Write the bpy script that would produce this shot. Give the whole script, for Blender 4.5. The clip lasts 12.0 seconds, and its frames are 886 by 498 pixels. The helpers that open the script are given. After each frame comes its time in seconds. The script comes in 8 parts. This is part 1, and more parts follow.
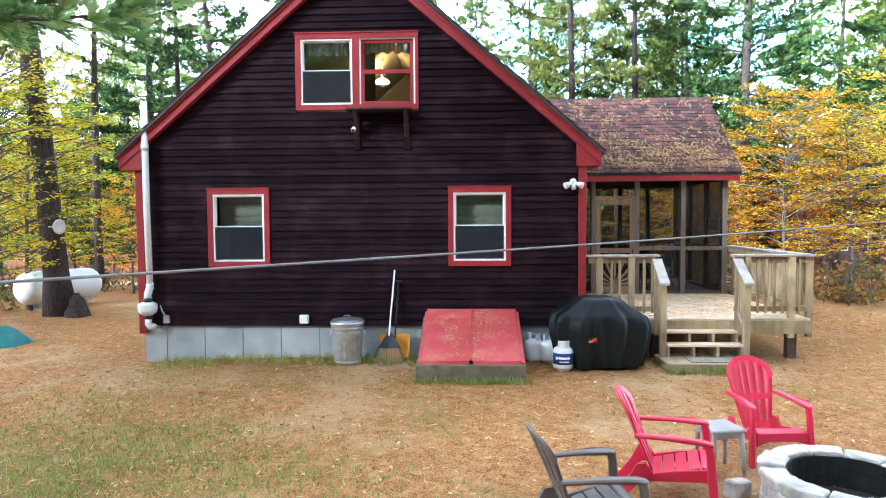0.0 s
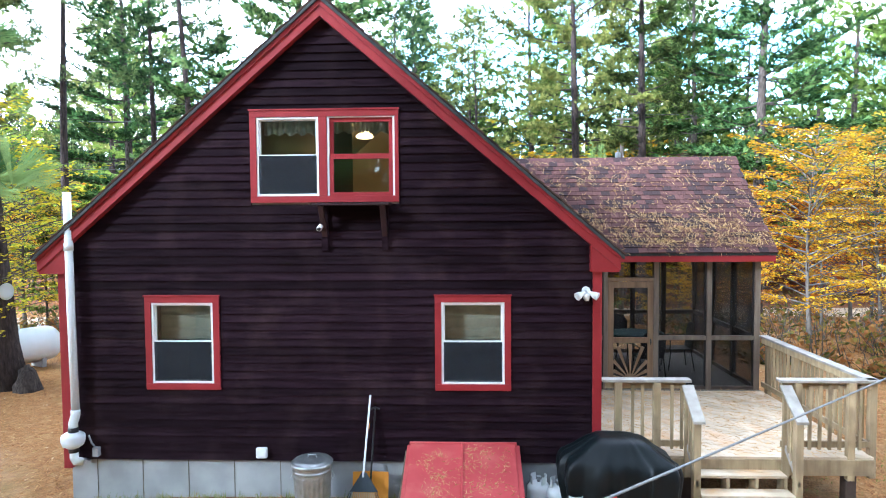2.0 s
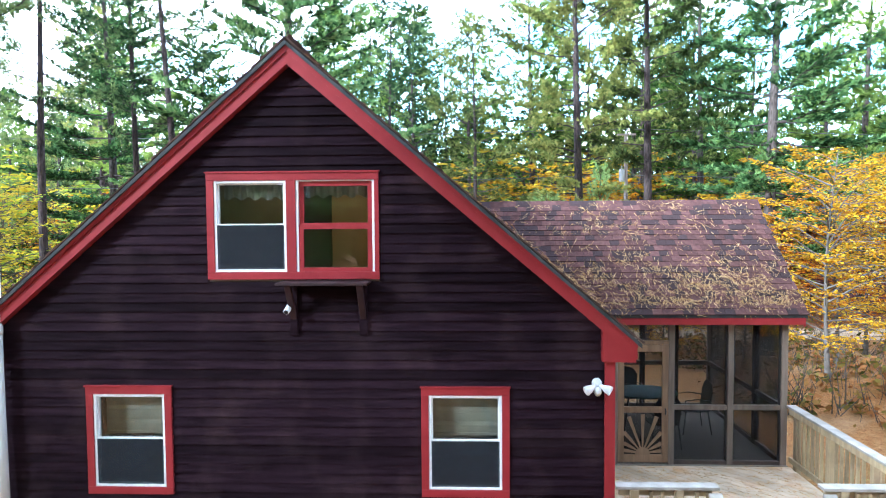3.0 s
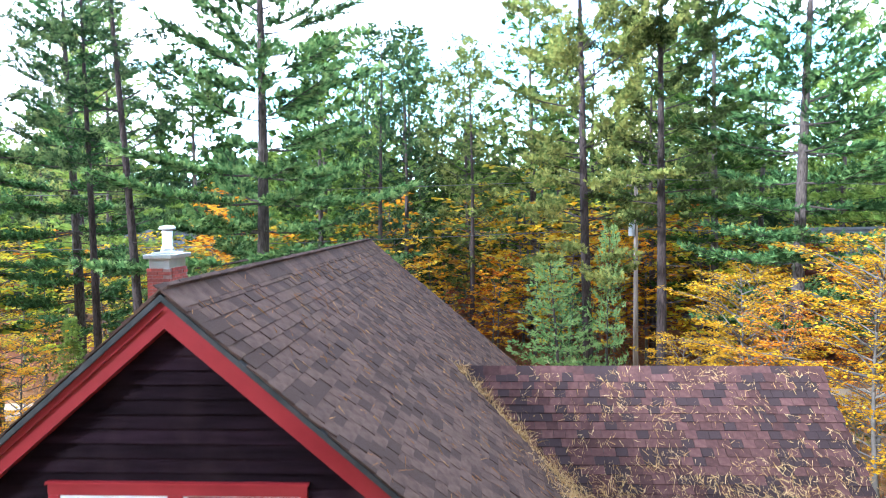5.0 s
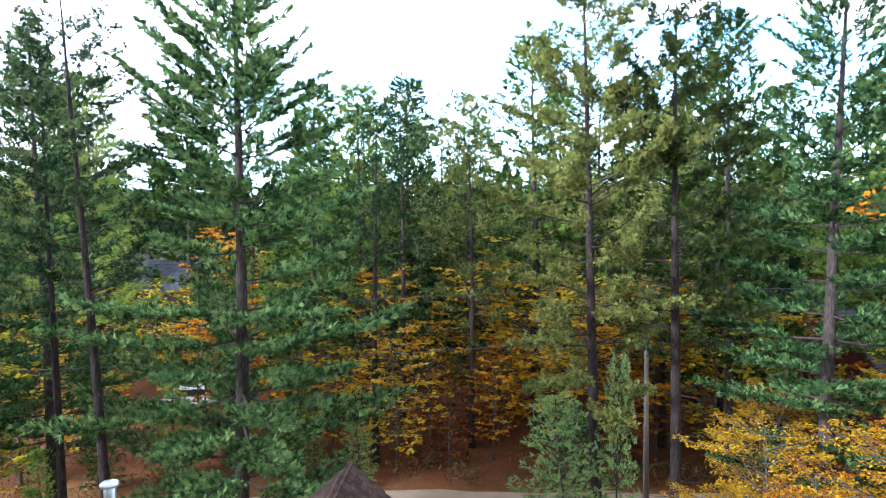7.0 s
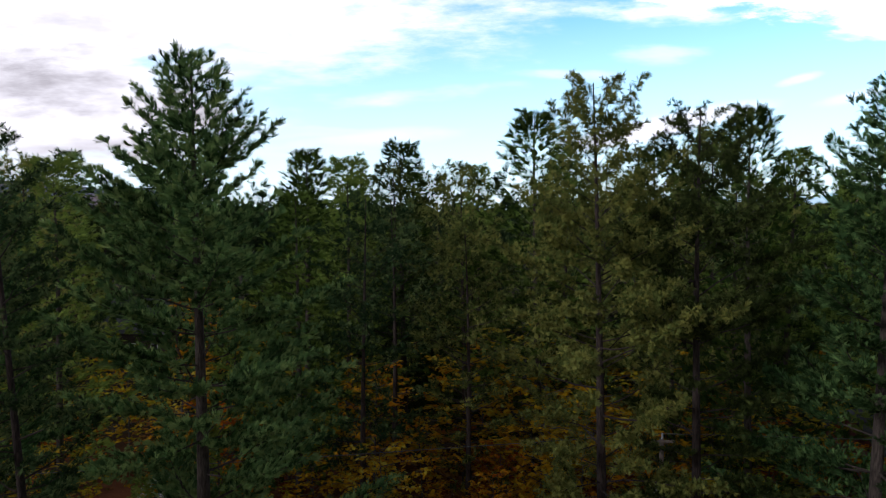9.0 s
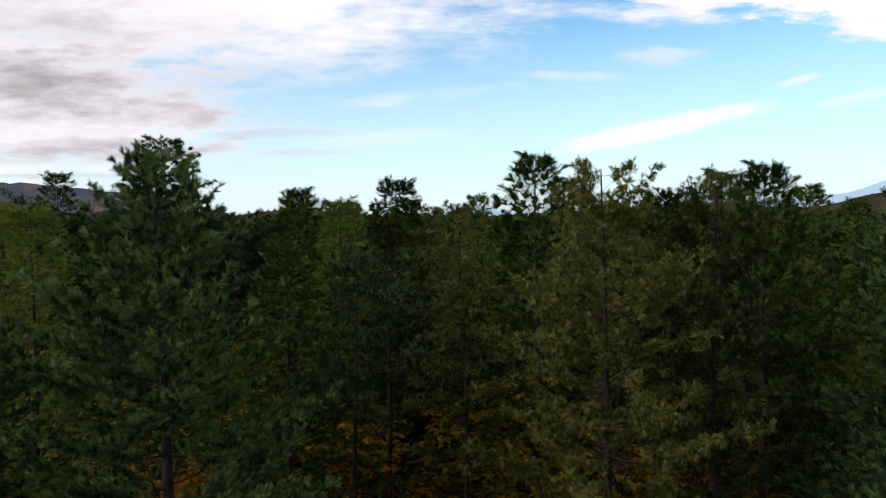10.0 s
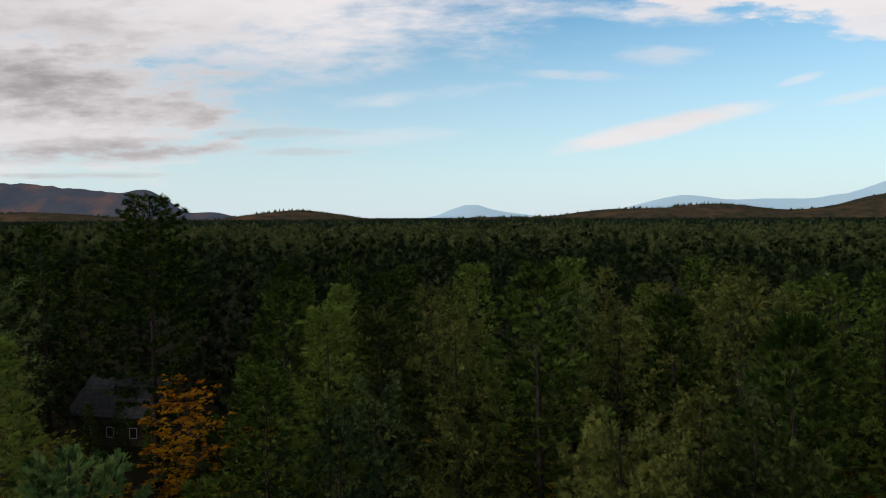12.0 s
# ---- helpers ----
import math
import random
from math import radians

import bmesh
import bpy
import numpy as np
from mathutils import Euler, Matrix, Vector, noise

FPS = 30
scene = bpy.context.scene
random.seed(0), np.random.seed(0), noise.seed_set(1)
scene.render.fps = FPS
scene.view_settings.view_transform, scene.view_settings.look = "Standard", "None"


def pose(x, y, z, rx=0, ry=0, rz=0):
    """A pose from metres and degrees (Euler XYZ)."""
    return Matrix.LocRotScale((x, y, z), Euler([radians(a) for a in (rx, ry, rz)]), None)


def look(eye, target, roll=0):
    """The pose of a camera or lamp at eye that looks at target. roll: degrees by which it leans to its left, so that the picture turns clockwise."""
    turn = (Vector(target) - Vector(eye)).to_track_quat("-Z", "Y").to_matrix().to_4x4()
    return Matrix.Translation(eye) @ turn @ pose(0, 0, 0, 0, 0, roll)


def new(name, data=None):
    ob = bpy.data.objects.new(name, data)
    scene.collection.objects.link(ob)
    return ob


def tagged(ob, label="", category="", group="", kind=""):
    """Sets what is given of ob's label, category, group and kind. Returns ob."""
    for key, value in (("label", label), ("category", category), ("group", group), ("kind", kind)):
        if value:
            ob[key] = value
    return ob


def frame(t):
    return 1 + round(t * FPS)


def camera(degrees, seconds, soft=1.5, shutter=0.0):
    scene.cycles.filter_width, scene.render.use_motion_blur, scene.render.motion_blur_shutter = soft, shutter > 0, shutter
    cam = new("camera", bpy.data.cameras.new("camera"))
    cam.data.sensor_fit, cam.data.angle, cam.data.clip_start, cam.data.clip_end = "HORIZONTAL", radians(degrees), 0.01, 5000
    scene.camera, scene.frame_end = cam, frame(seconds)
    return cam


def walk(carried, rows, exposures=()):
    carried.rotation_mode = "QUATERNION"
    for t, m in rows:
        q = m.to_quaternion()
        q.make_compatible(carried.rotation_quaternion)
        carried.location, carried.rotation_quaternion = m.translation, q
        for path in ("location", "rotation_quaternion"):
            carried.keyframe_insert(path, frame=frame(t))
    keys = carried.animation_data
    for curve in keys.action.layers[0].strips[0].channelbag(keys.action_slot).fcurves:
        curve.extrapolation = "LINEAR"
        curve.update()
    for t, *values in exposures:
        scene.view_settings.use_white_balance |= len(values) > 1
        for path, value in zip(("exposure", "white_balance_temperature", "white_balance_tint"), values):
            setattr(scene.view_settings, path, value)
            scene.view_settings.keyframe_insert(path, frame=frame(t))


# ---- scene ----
cam = camera(68.0, 12.0, 1.0, 0.2)
PATH = [
    (0.0, 5.489, -10.600, 2.392, 87.21, 0.38, 2.50),
    (0.5, 5.528, -10.191, 2.737, 87.19, 0.33, 2.52),
    (1.0, 5.547, -9.732, 3.109, 87.24, 0.35, 2.47),
    (1.5, 5.562, -9.241, 3.493, 87.25, 0.38, 2.43),
    (2.0, 5.592, -8.699, 3.909, 87.25, 0.40, 2.40),
    (2.5, 5.639, -8.105, 4.344, 87.25, 0.40, 2.41),
    (3.0, 5.687, -7.445, 4.817, 87.23, 0.42, 2.40),
    (3.2, 5.709, -7.177, 5.016, 87.20, 0.44, 2.40),
    (4.8, 5.858, -5.027, 7.032, 87.11, 0.54, 2.40),
    (5.0, 5.875, -4.777, 7.330, 87.10, 0.50, 2.41),
    (5.2, 5.893, -4.532, 7.632, 87.16, 0.49, 2.49),
    (5.5, 5.921, -4.180, 8.102, 87.11, 0.52, 2.49),
    (6.0, 5.963, -3.645, 9.101, 87.21, 0.52, 2.57),
    (6.5, 6.006, -3.160, 10.324, 87.25, 0.47, 2.62),
    (7.0, 6.054, -2.702, 11.558, 87.19, 0.46, 2.63),
    (8.8, 6.142, -0.231, 16.040, 87.14, 0.24, 2.57),
    (9.0, 6.163, 0.117, 16.512, 87.10, 0.25, 2.54),
    (9.5, 6.219, 0.998, 17.717, 87.16, 0.27, 2.54),
    (10.0, 6.267, 1.873, 19.065, 87.19, 0.27, 2.54),
    (10.5, 6.346, 2.711, 20.493, 87.21, 0.34, 2.57),
    (11.0, 6.418, 3.524, 21.929, 87.18, 0.49, 2.60),
    (11.5, 6.460, 4.306, 23.406, 87.18, 0.52, 2.60),
    (12.0, 6.463, 5.052, 24.897, 87.14, 0.29, 2.61),
]
# the picture darkens as the camera rises out of the wood into the open sky
EXPOSURES = [(0.0, 2.37, 5200, 6), (3.0, 2.4, 4950, 6), (5.0, 2.2, 5050, 8), (6.0, 1.85, 5050, 11), (7.0, 1.2, 5250, 13), (8.0, -0.15, 5700, 14), (9.0, -1.55, 6000, 15), (10.0, -1.95, 6350, 14), (12.0, -2.3, 6500, 11)]
walk(cam, [(r[0], pose(*r[1:])) for r in PATH], EXPOSURES)

# ---- light ----
SUN_ELEVATION, SUN_ROTATION = radians(24), radians(232)


def make_world():
    world = bpy.data.worlds.new("sky")
    scene.world = world
    world.use_nodes = True
    nt = world.node_tree
    nt.nodes.clear()
    N, L = nt.nodes.new, nt.links.new
    out = N("ShaderNodeOutputWorld")
    bg = N("ShaderNodeBackground")
    bg.inputs["Strength"].default_value = 0.07
    sky = N("ShaderNodeTexSky")
    sky.sky_type = "NISHITA"
    sky.sun_disc = False
    sky.sun_elevation, sky.sun_rotation = SUN_ELEVATION, SUN_ROTATION
    sky.air_density, sky.dust_density, sky.ozone_density = 1.0, 1.0, 1.5
    tc = N("ShaderNodeTexCoord")
    sep = N("ShaderNodeSeparateXYZ")
    L(tc.outputs["Generated"], sep.inputs[0])

    def math_node(op, a, b=None):
        n = N("ShaderNodeMath")
        n.operation = op
        for i, v in enumerate((a, b)):
            if v is None:
                continue
            if isinstance(v, (int, float)):
                n.inputs[i].default_value = v
            else:
                L(v, n.inputs[i])
        return n.outputs[0]

    # the open view looks a little west of north: across is the bearing, height the slope above the level
    yaw = radians(2.6)
    ahead = math_node("SUBTRACT", math_node("MULTIPLY", sep.outputs["Y"], math.cos(yaw)), math_node("MULTIPLY", sep.outputs["X"], math.sin(yaw)))
    right = math_node("ADD", math_node("MULTIPLY", sep.outputs["X"], math.cos(yaw)), math_node("MULTIPLY", sep.outputs["Y"], math.sin(yaw)))
    deep = math_node("MAXIMUM", ahead, 0.05)
    across, height = math_node("DIVIDE", right, deep), math_node("DIVIDE", sep.outputs["Z"], deep)
    flat = N("ShaderNodeCombineXYZ")
    L(across, flat.inputs[0])
    L(height, flat.inputs[1])

    def cloud_noise(sx, sy, shift, detail=7.0, rough=0.58):
        mp, n = N("ShaderNodeMapping"), N("ShaderNodeTexNoise")
        mp.inputs["Scale"].default_value, mp.inputs["Location"].default_value = (sx, sy, 1), (shift, shift * 0.7, 0)
        n.inputs["Scale"].default_value, n.inputs["Detail"].default_value, n.inputs["Roughness"].default_value = 1.0, detail, rough
        L(flat.outputs[0], mp.inputs[0])
        L(mp.outputs[0], n.inputs["Vector"])
        return n.outputs["Fac"]

    def ramp_node(v, lo, hi, a=0.0, b=1.0):
        r = N("ShaderNodeMapRange")
        r.interpolation_type = "SMOOTHSTEP"
        for k, q in (("From Min", lo), ("From Max", hi), ("To Min", a), ("To Max", b)):
            r.inputs[k].default_value = q
        L(v, r.inputs["Value"])
        return r.outputs[0]

    wisps, billow, grain = cloud_noise(7.0, 26.0, 1.7), cloud_noise(3.4, 11.0, 4.4), cloud_noise(17.0, 60.0, 8.8, 5.0, 0.62)
    warp = math_node("ADD", math_node("MULTIPLY", math_node("SUBTRACT", wisps, 0.5), 2.6), math_node("MULTIPLY", math_node("SUBTRACT", billow, 0.5), 2.0))
    warp = math_node("ADD", warp, math_node("MULTIPLY", math_node("SUBTRACT", grain, 0.5), 1.5))

    def bank(x, y, wide, high, tilt=0.0, soft=0.5, ragged=1.0, top=1.0):
        """One cloud: an oval about (x, y), drawn out along a tilted line, with a ragged edge."""
        dx = math_node("SUBTRACT", across, x)
        dy = math_node("SUBTRACT", math_node("SUBTRACT", height, y), math_node("MULTIPLY", dx, tilt))
        d = math_node("ADD", math_node("POWER", math_node("ABSOLUTE", math_node("DIVIDE", dx, wide)), 2.0), math_node("POWER", math_node("ABSOLUTE", math_node("DIVIDE", dy, high)), 2.0))
        return ramp_node(math_node("ADD", math_node("SUBTRACT", 1.22, d), math_node("MULTIPLY", warp, ragged)), 0.0, soft, 0.0, top)

    def either(*clouds):
        out = clouds[0]
        for c in clouds[1:]:
            out = math_node("MAXIMUM", out, c)
        return out

    white_banks = either(bank(-0.42, 0.36, 0.68, 0.172, 0.03, 1.1, 0.55), bank(-0.64, 0.19, 0.36, 0.150, 0.0, 0.9, 0.9),
                         bank(0.62, 0.375, 0.44, 0.085, -0.02, 0.6, 1.0), bank(0.32, 0.300, 0.14, 0.022, -0.03, 1.8, 1.3, 0.85), bank(0.70, 0.31, 0.14, 0.055, 0.1, 0.8, 1.0, 0.9),
                         bank(0.325, 0.131, 0.180, 0.018, 0.205, 1.2, 0.45, 0.95), bank(-0.03, 0.182, 0.14, 0.014, 0.10, 2.4, 1.2, 0.6),
                         bank(0.21, 0.210, 0.10, 0.008, -0.03, 2.2, 1.3, 0.55), bank(0.535, 0.202, 0.040, 0.008, 0.25, 2.0, 0.9, 0.7), bank(0.34, 0.240, 0.07, 0.016, 0.0, 2.4, 1.5, 0.5),
                         bank(0.64, 0.180, 0.08, 0.010, 0.20, 1.4, 0.7, 0.5), bank(-0.10, 0.12, 0.14, 0.016, 0.06, 1.6, 0.8, 0.35))
    grey_banks = either(bank(-0.58, 0.205, 0.38, 0.085, -0.06, 2.2, 0.9, 0.88), bank(-0.56, 0.100, 0.26, 0.026, 0.02, 1.7, 0.7, 0.70), bank(-0.55, 0.064, 0.17, 0.007, 0.0, 1.2, 0.6, 0.55),
                        bank(-0.24, 0.126, 0.14, 0.010, 0.02, 1.3, 0.8, 0.42), bank(-0.20, 0.098, 0.10, 0.008, 0.0, 1.3, 0.7, 0.40),
                        bank(-0.62, 0.29, 0.34, 0.10, -0.12, 2.2, 1.0, 0.46), bank(-0.62, 0.24, 0.46, 0.24, 0.0, 2.0, 0.5, 0.24))
    # away from the view the cloud deck closes
    front = ramp_node(ahead, 0.35, 0.62)
    low = ramp_node(sep.outputs["Z"], 0.34, 0.5, 1.0, 0.0)
    inside = math_node("MULTIPLY", front, low)
    deck = N("ShaderNodeTexNoise")
    deck.inputs["Scale"].default_value, deck.inputs["Detail"].default_value = 2.4, 7.0
    L(tc.outputs["Generated"], deck.inputs["Vector"])
    closed = ramp_node(deck.outputs["Fac"], 0.30, 0.55)
    cover = math_node("ADD", math_node("MULTIPLY", inside, either(white_banks, grey_banks)), math_node("MULTIPLY", math_node("SUBTRACT", 1.0, inside), closed))
    shade = math_node("ADD", math_node("MULTIPLY", inside, math_node("ADD", grey_banks, math_node("MULTIPLY", ramp_node(billow, 0.45, 0.7), 0.12))), math_node("MULTIPLY", math_node("SUBTRACT", 1.0, inside), ramp_node(deck.outputs["Fac"], 0.5, 0.75, 0.2, 0.7)))
    tint = N("ShaderNodeMixRGB")
    tint.inputs[1].default_value = (10.0, 9.6, 9.65, 1)
    tint.inputs[2].default_value = (2.9, 2.65, 2.75, 1)
    L(shade, tint.inputs[0])
    haze = N("ShaderNodeMapRange")
    L(sep.outputs["Z"], haze.inputs["Value"])
    haze.inputs["From Min"].default_value, haze.inputs["From Max"].default_value = 0.0, 0.3
    haze.inputs["To Min"].default_value, haze.inputs["To Max"].default_value = 0.85, 0.0
    blue = N("ShaderNodeMixRGB")
    blue.blend_type = "MULTIPLY"
    blue.inputs[0].default_value = 1.0
    blue.inputs[2].default_value = (1.0, 1.6, 1.7, 1)
    L(sky.outputs[0], blue.inputs[1])
    hz = N("ShaderNodeMixRGB")
    hz.inputs[2].default_value = (8.6, 9.9, 10.5, 1)
    L(haze.outputs[0], hz.inputs[0])
    L(blue.outputs[0], hz.inputs[1])
    mix = N("ShaderNodeMixRGB")
    L(cover, mix.inputs[0])
    L(hz.outputs[0], mix.inputs[1])
    L(tint.outputs[0], mix.inputs[2])
    # sky gain added to shape the light: strongest low ahead, weaker overhead and behind
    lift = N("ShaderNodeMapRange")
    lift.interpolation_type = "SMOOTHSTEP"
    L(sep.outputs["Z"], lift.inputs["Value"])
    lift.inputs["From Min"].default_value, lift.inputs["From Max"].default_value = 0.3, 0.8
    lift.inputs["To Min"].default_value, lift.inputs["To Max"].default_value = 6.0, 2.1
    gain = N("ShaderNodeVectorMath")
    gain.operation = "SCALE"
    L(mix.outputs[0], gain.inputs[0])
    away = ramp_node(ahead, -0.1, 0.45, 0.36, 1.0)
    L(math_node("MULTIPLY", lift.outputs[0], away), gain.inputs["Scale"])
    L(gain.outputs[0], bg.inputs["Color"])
    L(bg.outputs[0], out.inputs["Surface"])


make_world()
sun_data = bpy.data.lights.new("sun", "SUN")
sun_data.energy, sun_data.angle, sun_data.color = 3.9, radians(10), (1.0, 0.96, 0.89)
sun = new("sun", sun_data)
sun.matrix_world = look((40 * math.sin(SUN_ROTATION), 40 * math.cos(SUN_ROTATION), 40 * math.tan(SUN_ELEVATION)), (0, 0, 0))
tagged(sun, kind="structure")

# ---- materials ----
def mat(name, a, b, scale=6.0, rough=0.7, metal=0.0, bump=0.2, fine=60.0, stain=None, stain_scale=0.8, stain_amount=0.5,
        vary=0.0, island=0.0, stretch=(1, 1, 1), see=0.0, spec=0.4, fleck=None):
    """Two-tone surface: noise between a and b, a fine grain in the relief, optional stains and a tint per piece."""
    m = bpy.data.materials.new(name)
    m.use_nodes = True
    nt = m.node_tree
    N, L = nt.nodes.new, nt.links.new
    bsdf = nt.nodes["Principled BSDF"]
    bsdf.inputs["Roughness"].default_value, bsdf.inputs["Metallic"].default_value = rough, metal
    bsdf.inputs["Specular IOR Level"].default_value = spec
    tc, mp = N("ShaderNodeTexCoord"), N("ShaderNodeMapping")
    mp.inputs["Scale"].default_value = stretch
    L(tc.outputs["Object"], mp.inputs[0])
    n1, n2 = N("ShaderNodeTexNoise"), N("ShaderNodeTexNoise")
    n1.inputs["Scale"].default_value, n1.inputs["Detail"].default_value = scale, 6.0
    n2.inputs["Scale"].default_value, n2.inputs["Detail"].default_value = fine, 3.0
    L(mp.outputs[0], n1.inputs["Vector"])
    L(mp.outputs[0], n2.inputs["Vector"])
    ramp = N("ShaderNodeMapRange")
    L(n1.outputs["Fac"], ramp.inputs["Value"])
    ramp.inputs["From Min"].default_value, ramp.inputs["From Max"].default_value = 0.32, 0.68
    mix = N("ShaderNodeMixRGB")
    mix.inputs[1].default_value, mix.inputs[2].default_value = (*a, 1), (*b, 1)
    L(ramp.outputs[0], mix.inputs[0])
    col = mix.outputs[0]
    if stain:
        n3 = N("ShaderNodeTexNoise")
        n3.inputs["Scale"].default_value, n3.inputs["Detail"].default_value = stain_scale, 8.0
        L(tc.outputs["Object"], n3.inputs["Vector"])
        r3 = N("ShaderNodeMapRange")
        L(n3.outputs["Fac"], r3.inputs["Value"])
        r3.inputs["From Min"].default_value, r3.inputs["From Max"].default_value = 0.5, 0.72
        r3.inputs["To Max"].default_value = stain_amount
        sm = N("ShaderNodeMixRGB")
        sm.inputs[2].default_value = (*stain, 1)
        L(r3.outputs[0], sm.inputs[0])
        L(col, sm.inputs[1])
        col = sm.outputs[0]
    for amount, kind in ((vary, "object"), (island, "island")):
        if amount:
            src = N("ShaderNodeObjectInfo").outputs["Random"] if kind == "object" else N("ShaderNodeNewGeometry").outputs["Random Per Island"]
            rr = N("ShaderNodeMapRange")
            L(src, rr.inputs["Value"])
            rr.inputs["To Min"].default_value, rr.inputs["To Max"].default_value = 1 - amount, 1 + amount
            hs = N("ShaderNodeHueSaturation")
            L(rr.outputs[0], hs.inputs["Value"])
            L(col, hs.inputs["Color"])
            col = hs.outputs[0]
    if fleck:
        src = N("ShaderNodeNewGeometry").outputs["Random Per Island"] if island else N("ShaderNodeObjectInfo").outputs["Random"]
        mu, fr, st, fm = N("ShaderNodeMath"), N("ShaderNodeMath"), N("ShaderNodeMath"), N("ShaderNodeMixRGB")
        mu.operation, fr.operation, st.operation = "MULTIPLY", "FRACT", "LESS_THAN"
        mu.inputs[1].default_value, st.inputs[1].default_value = 37.0, 0.34
        L(src, mu.inputs[0])
        L(mu.outputs[0], fr.inputs[0])
        L(fr.outputs[0], st.inputs[0])
        L(st.outputs[0], fm.inputs[0])
        L(col, fm.inputs[1])
        fm.inputs[2].default_value = (*fleck, 1)
        col = fm.outputs[0]
    L(col, bsdf.inputs["Base Color"])
    if bump:
        bp = N("ShaderNodeBump")
        bp.inputs["Strength"].default_value, bp.inputs["Distance"].default_value = bump, 0.01
        L(n2.outputs["Fac"], bp.inputs["Height"])
        L(bp.outputs[0], bsdf.inputs["Normal"])
    if see:
        tr, ms = N("ShaderNodeBsdfTransparent"), N("ShaderNodeMixShader")
        ms.inputs[0].default_value = see
        L(bsdf.outputs[0], ms.inputs[1])
        L(tr.outputs[0], ms.inputs[2])
        L(ms.outputs[0], nt.nodes["Material Output"].inputs["Surface"])
    return m


def leaf_mat(name, stops, through_light=0.42, patch=0.9, needles=0):
    """Foliage: colours spread over the single leaves and over the plants, with light shining through."""
    m = bpy.data.materials.new(name)
    m.use_nodes = True
    nt = m.node_tree
    nt.nodes.clear()
    N, L = nt.nodes.new, nt.links.new
    geo, info = N("ShaderNodeNewGeometry"), N("ShaderNodeObjectInfo")
    tc, noi = N("ShaderNodeTexCoord"), N("ShaderNodeTexNoise")
    noi.inputs["Scale"].default_value = patch
    L(tc.outputs["Object"], noi.inputs["Vector"])

    def madd(a, k, c):
        n = N("ShaderNodeMath")
        n.operation = "MULTIPLY_ADD"
        L(a, n.inputs[0])
        n.inputs[1].default_value = k
        if isinstance(c, float):
            n.inputs[2].default_value = c
        else:
            L(c, n.inputs[2])
        return n.outputs[0]

    v = madd(noi.outputs["Fac"], 0.55, madd(geo.outputs["Random Per Island"], 1.15, madd(info.outputs["Random"], 1.15, -0.92)))
    ramp = N("ShaderNodeValToRGB")
    ramp.color_ramp.elements[0].color = (*stops[0], 1)
    ramp.color_ramp.elements[1].color = (*stops[-1], 1)
    for i, s in enumerate(stops[1:-1]):
        e = ramp.color_ramp.elements.new((i + 1) / (len(stops) - 1))
        e.color = (*s, 1)
    L(v, ramp.inputs[0])
    dif, tra, mix = N("ShaderNodeBsdfDiffuse"), N("ShaderNodeBsdfTranslucent"), N("ShaderNodeMixShader")
    mix.inputs[0].default_value = through_light
    L(ramp.outputs[0], dif.inputs[0])
    L(ramp.outputs[0], tra.inputs[0])
    L(dif.outputs[0], mix.inputs[1])
    L(tra.outputs[0], mix.inputs[2])
    out = N("ShaderNodeOutputMaterial")
    L(mix.outputs[0], out.inputs["Surface"])
    if needles:
        # every blade of a tuft is a spray of single needles with air between them
        def node(op, a, b=None):
            n = N("ShaderNodeMath")
            n.operation = op
            for i, q in enumerate((a, b)):
                if isinstance(q, (int, float)):
                    n.inputs[i].default_value = q
                elif q is not None:
                    L(q, n.inputs[i])
            return n.outputs[0]
        uvn, sep = N("ShaderNodeUVMap"), N("ShaderNodeSeparateXYZ")
        L(uvn.outputs[0], sep.inputs[0])
        turn = node("MULTIPLY", node("DIVIDE", sep.outputs["Y"], node("MAXIMUM", sep.outputs["X"], 0.001)), float(needles))
        off = node("ABSOLUTE", node("SUBTRACT", node("FRACT", turn), 0.5))
        ran = N("ShaderNodeTexWhiteNoise")
        ran.noise_dimensions = "1D"
        L(node("ADD", node("FLOOR", turn), node("MULTIPLY", geo.outputs["Random Per Island"], 917.0)), ran.inputs["W"])
        ends = node("ADD", node("MULTIPLY", ran.outputs["Value"], 0.45), 0.6)
        slim = node("SUBTRACT", 0.43, node("MULTIPLY", sep.outputs["X"], 0.12))
        solid = node("MULTIPLY", node("LESS_THAN", off, slim), node("LESS_THAN", sep.outputs["X"], ends))
        clear, cut = N("ShaderNodeBsdfTransparent"), N("ShaderNodeMixShader")
        L(solid, cut.inputs[0])
        L(clear.outputs[0], cut.inputs[1])
        L(mix.outputs[0], cut.inputs[2])
        L(cut.outputs[0], out.inputs["Surface"])
    return m


def glass_mat(name, tint=(0.9, 0.95, 0.95), clear=0.82):
    m = bpy.data.materials.new(name)
    m.use_nodes = True
    nt = m.node_tree
    nt.nodes.clear()
    N, L = nt.nodes.new, nt.links.new
    glo, tra, mix, fre = N("ShaderNodeBsdfGlossy"), N("ShaderNodeBsdfTransparent"), N("ShaderNodeMixShader"), N("ShaderNodeFresnel")
    glo.inputs["Roughness"].default_value = 0.02
    tra.inputs[0].default_value = (*tint, 1)
    fre.inputs["IOR"].default_value = 1.55
    ad = N("ShaderNodeMath")
    ad.operation = "ADD"
    ad.inputs[1].default_value = 0.01
    L(fre.outputs[0], ad.inputs[0])
    L(ad.outputs[0], mix.inputs[0])
    L(tra.outputs[0], mix.inputs[1])
    L(glo.outputs[0], mix.inputs[2])
    out = N("ShaderNodeOutputMaterial")
    L(mix.outputs[0], out.inputs["Surface"])
    return m


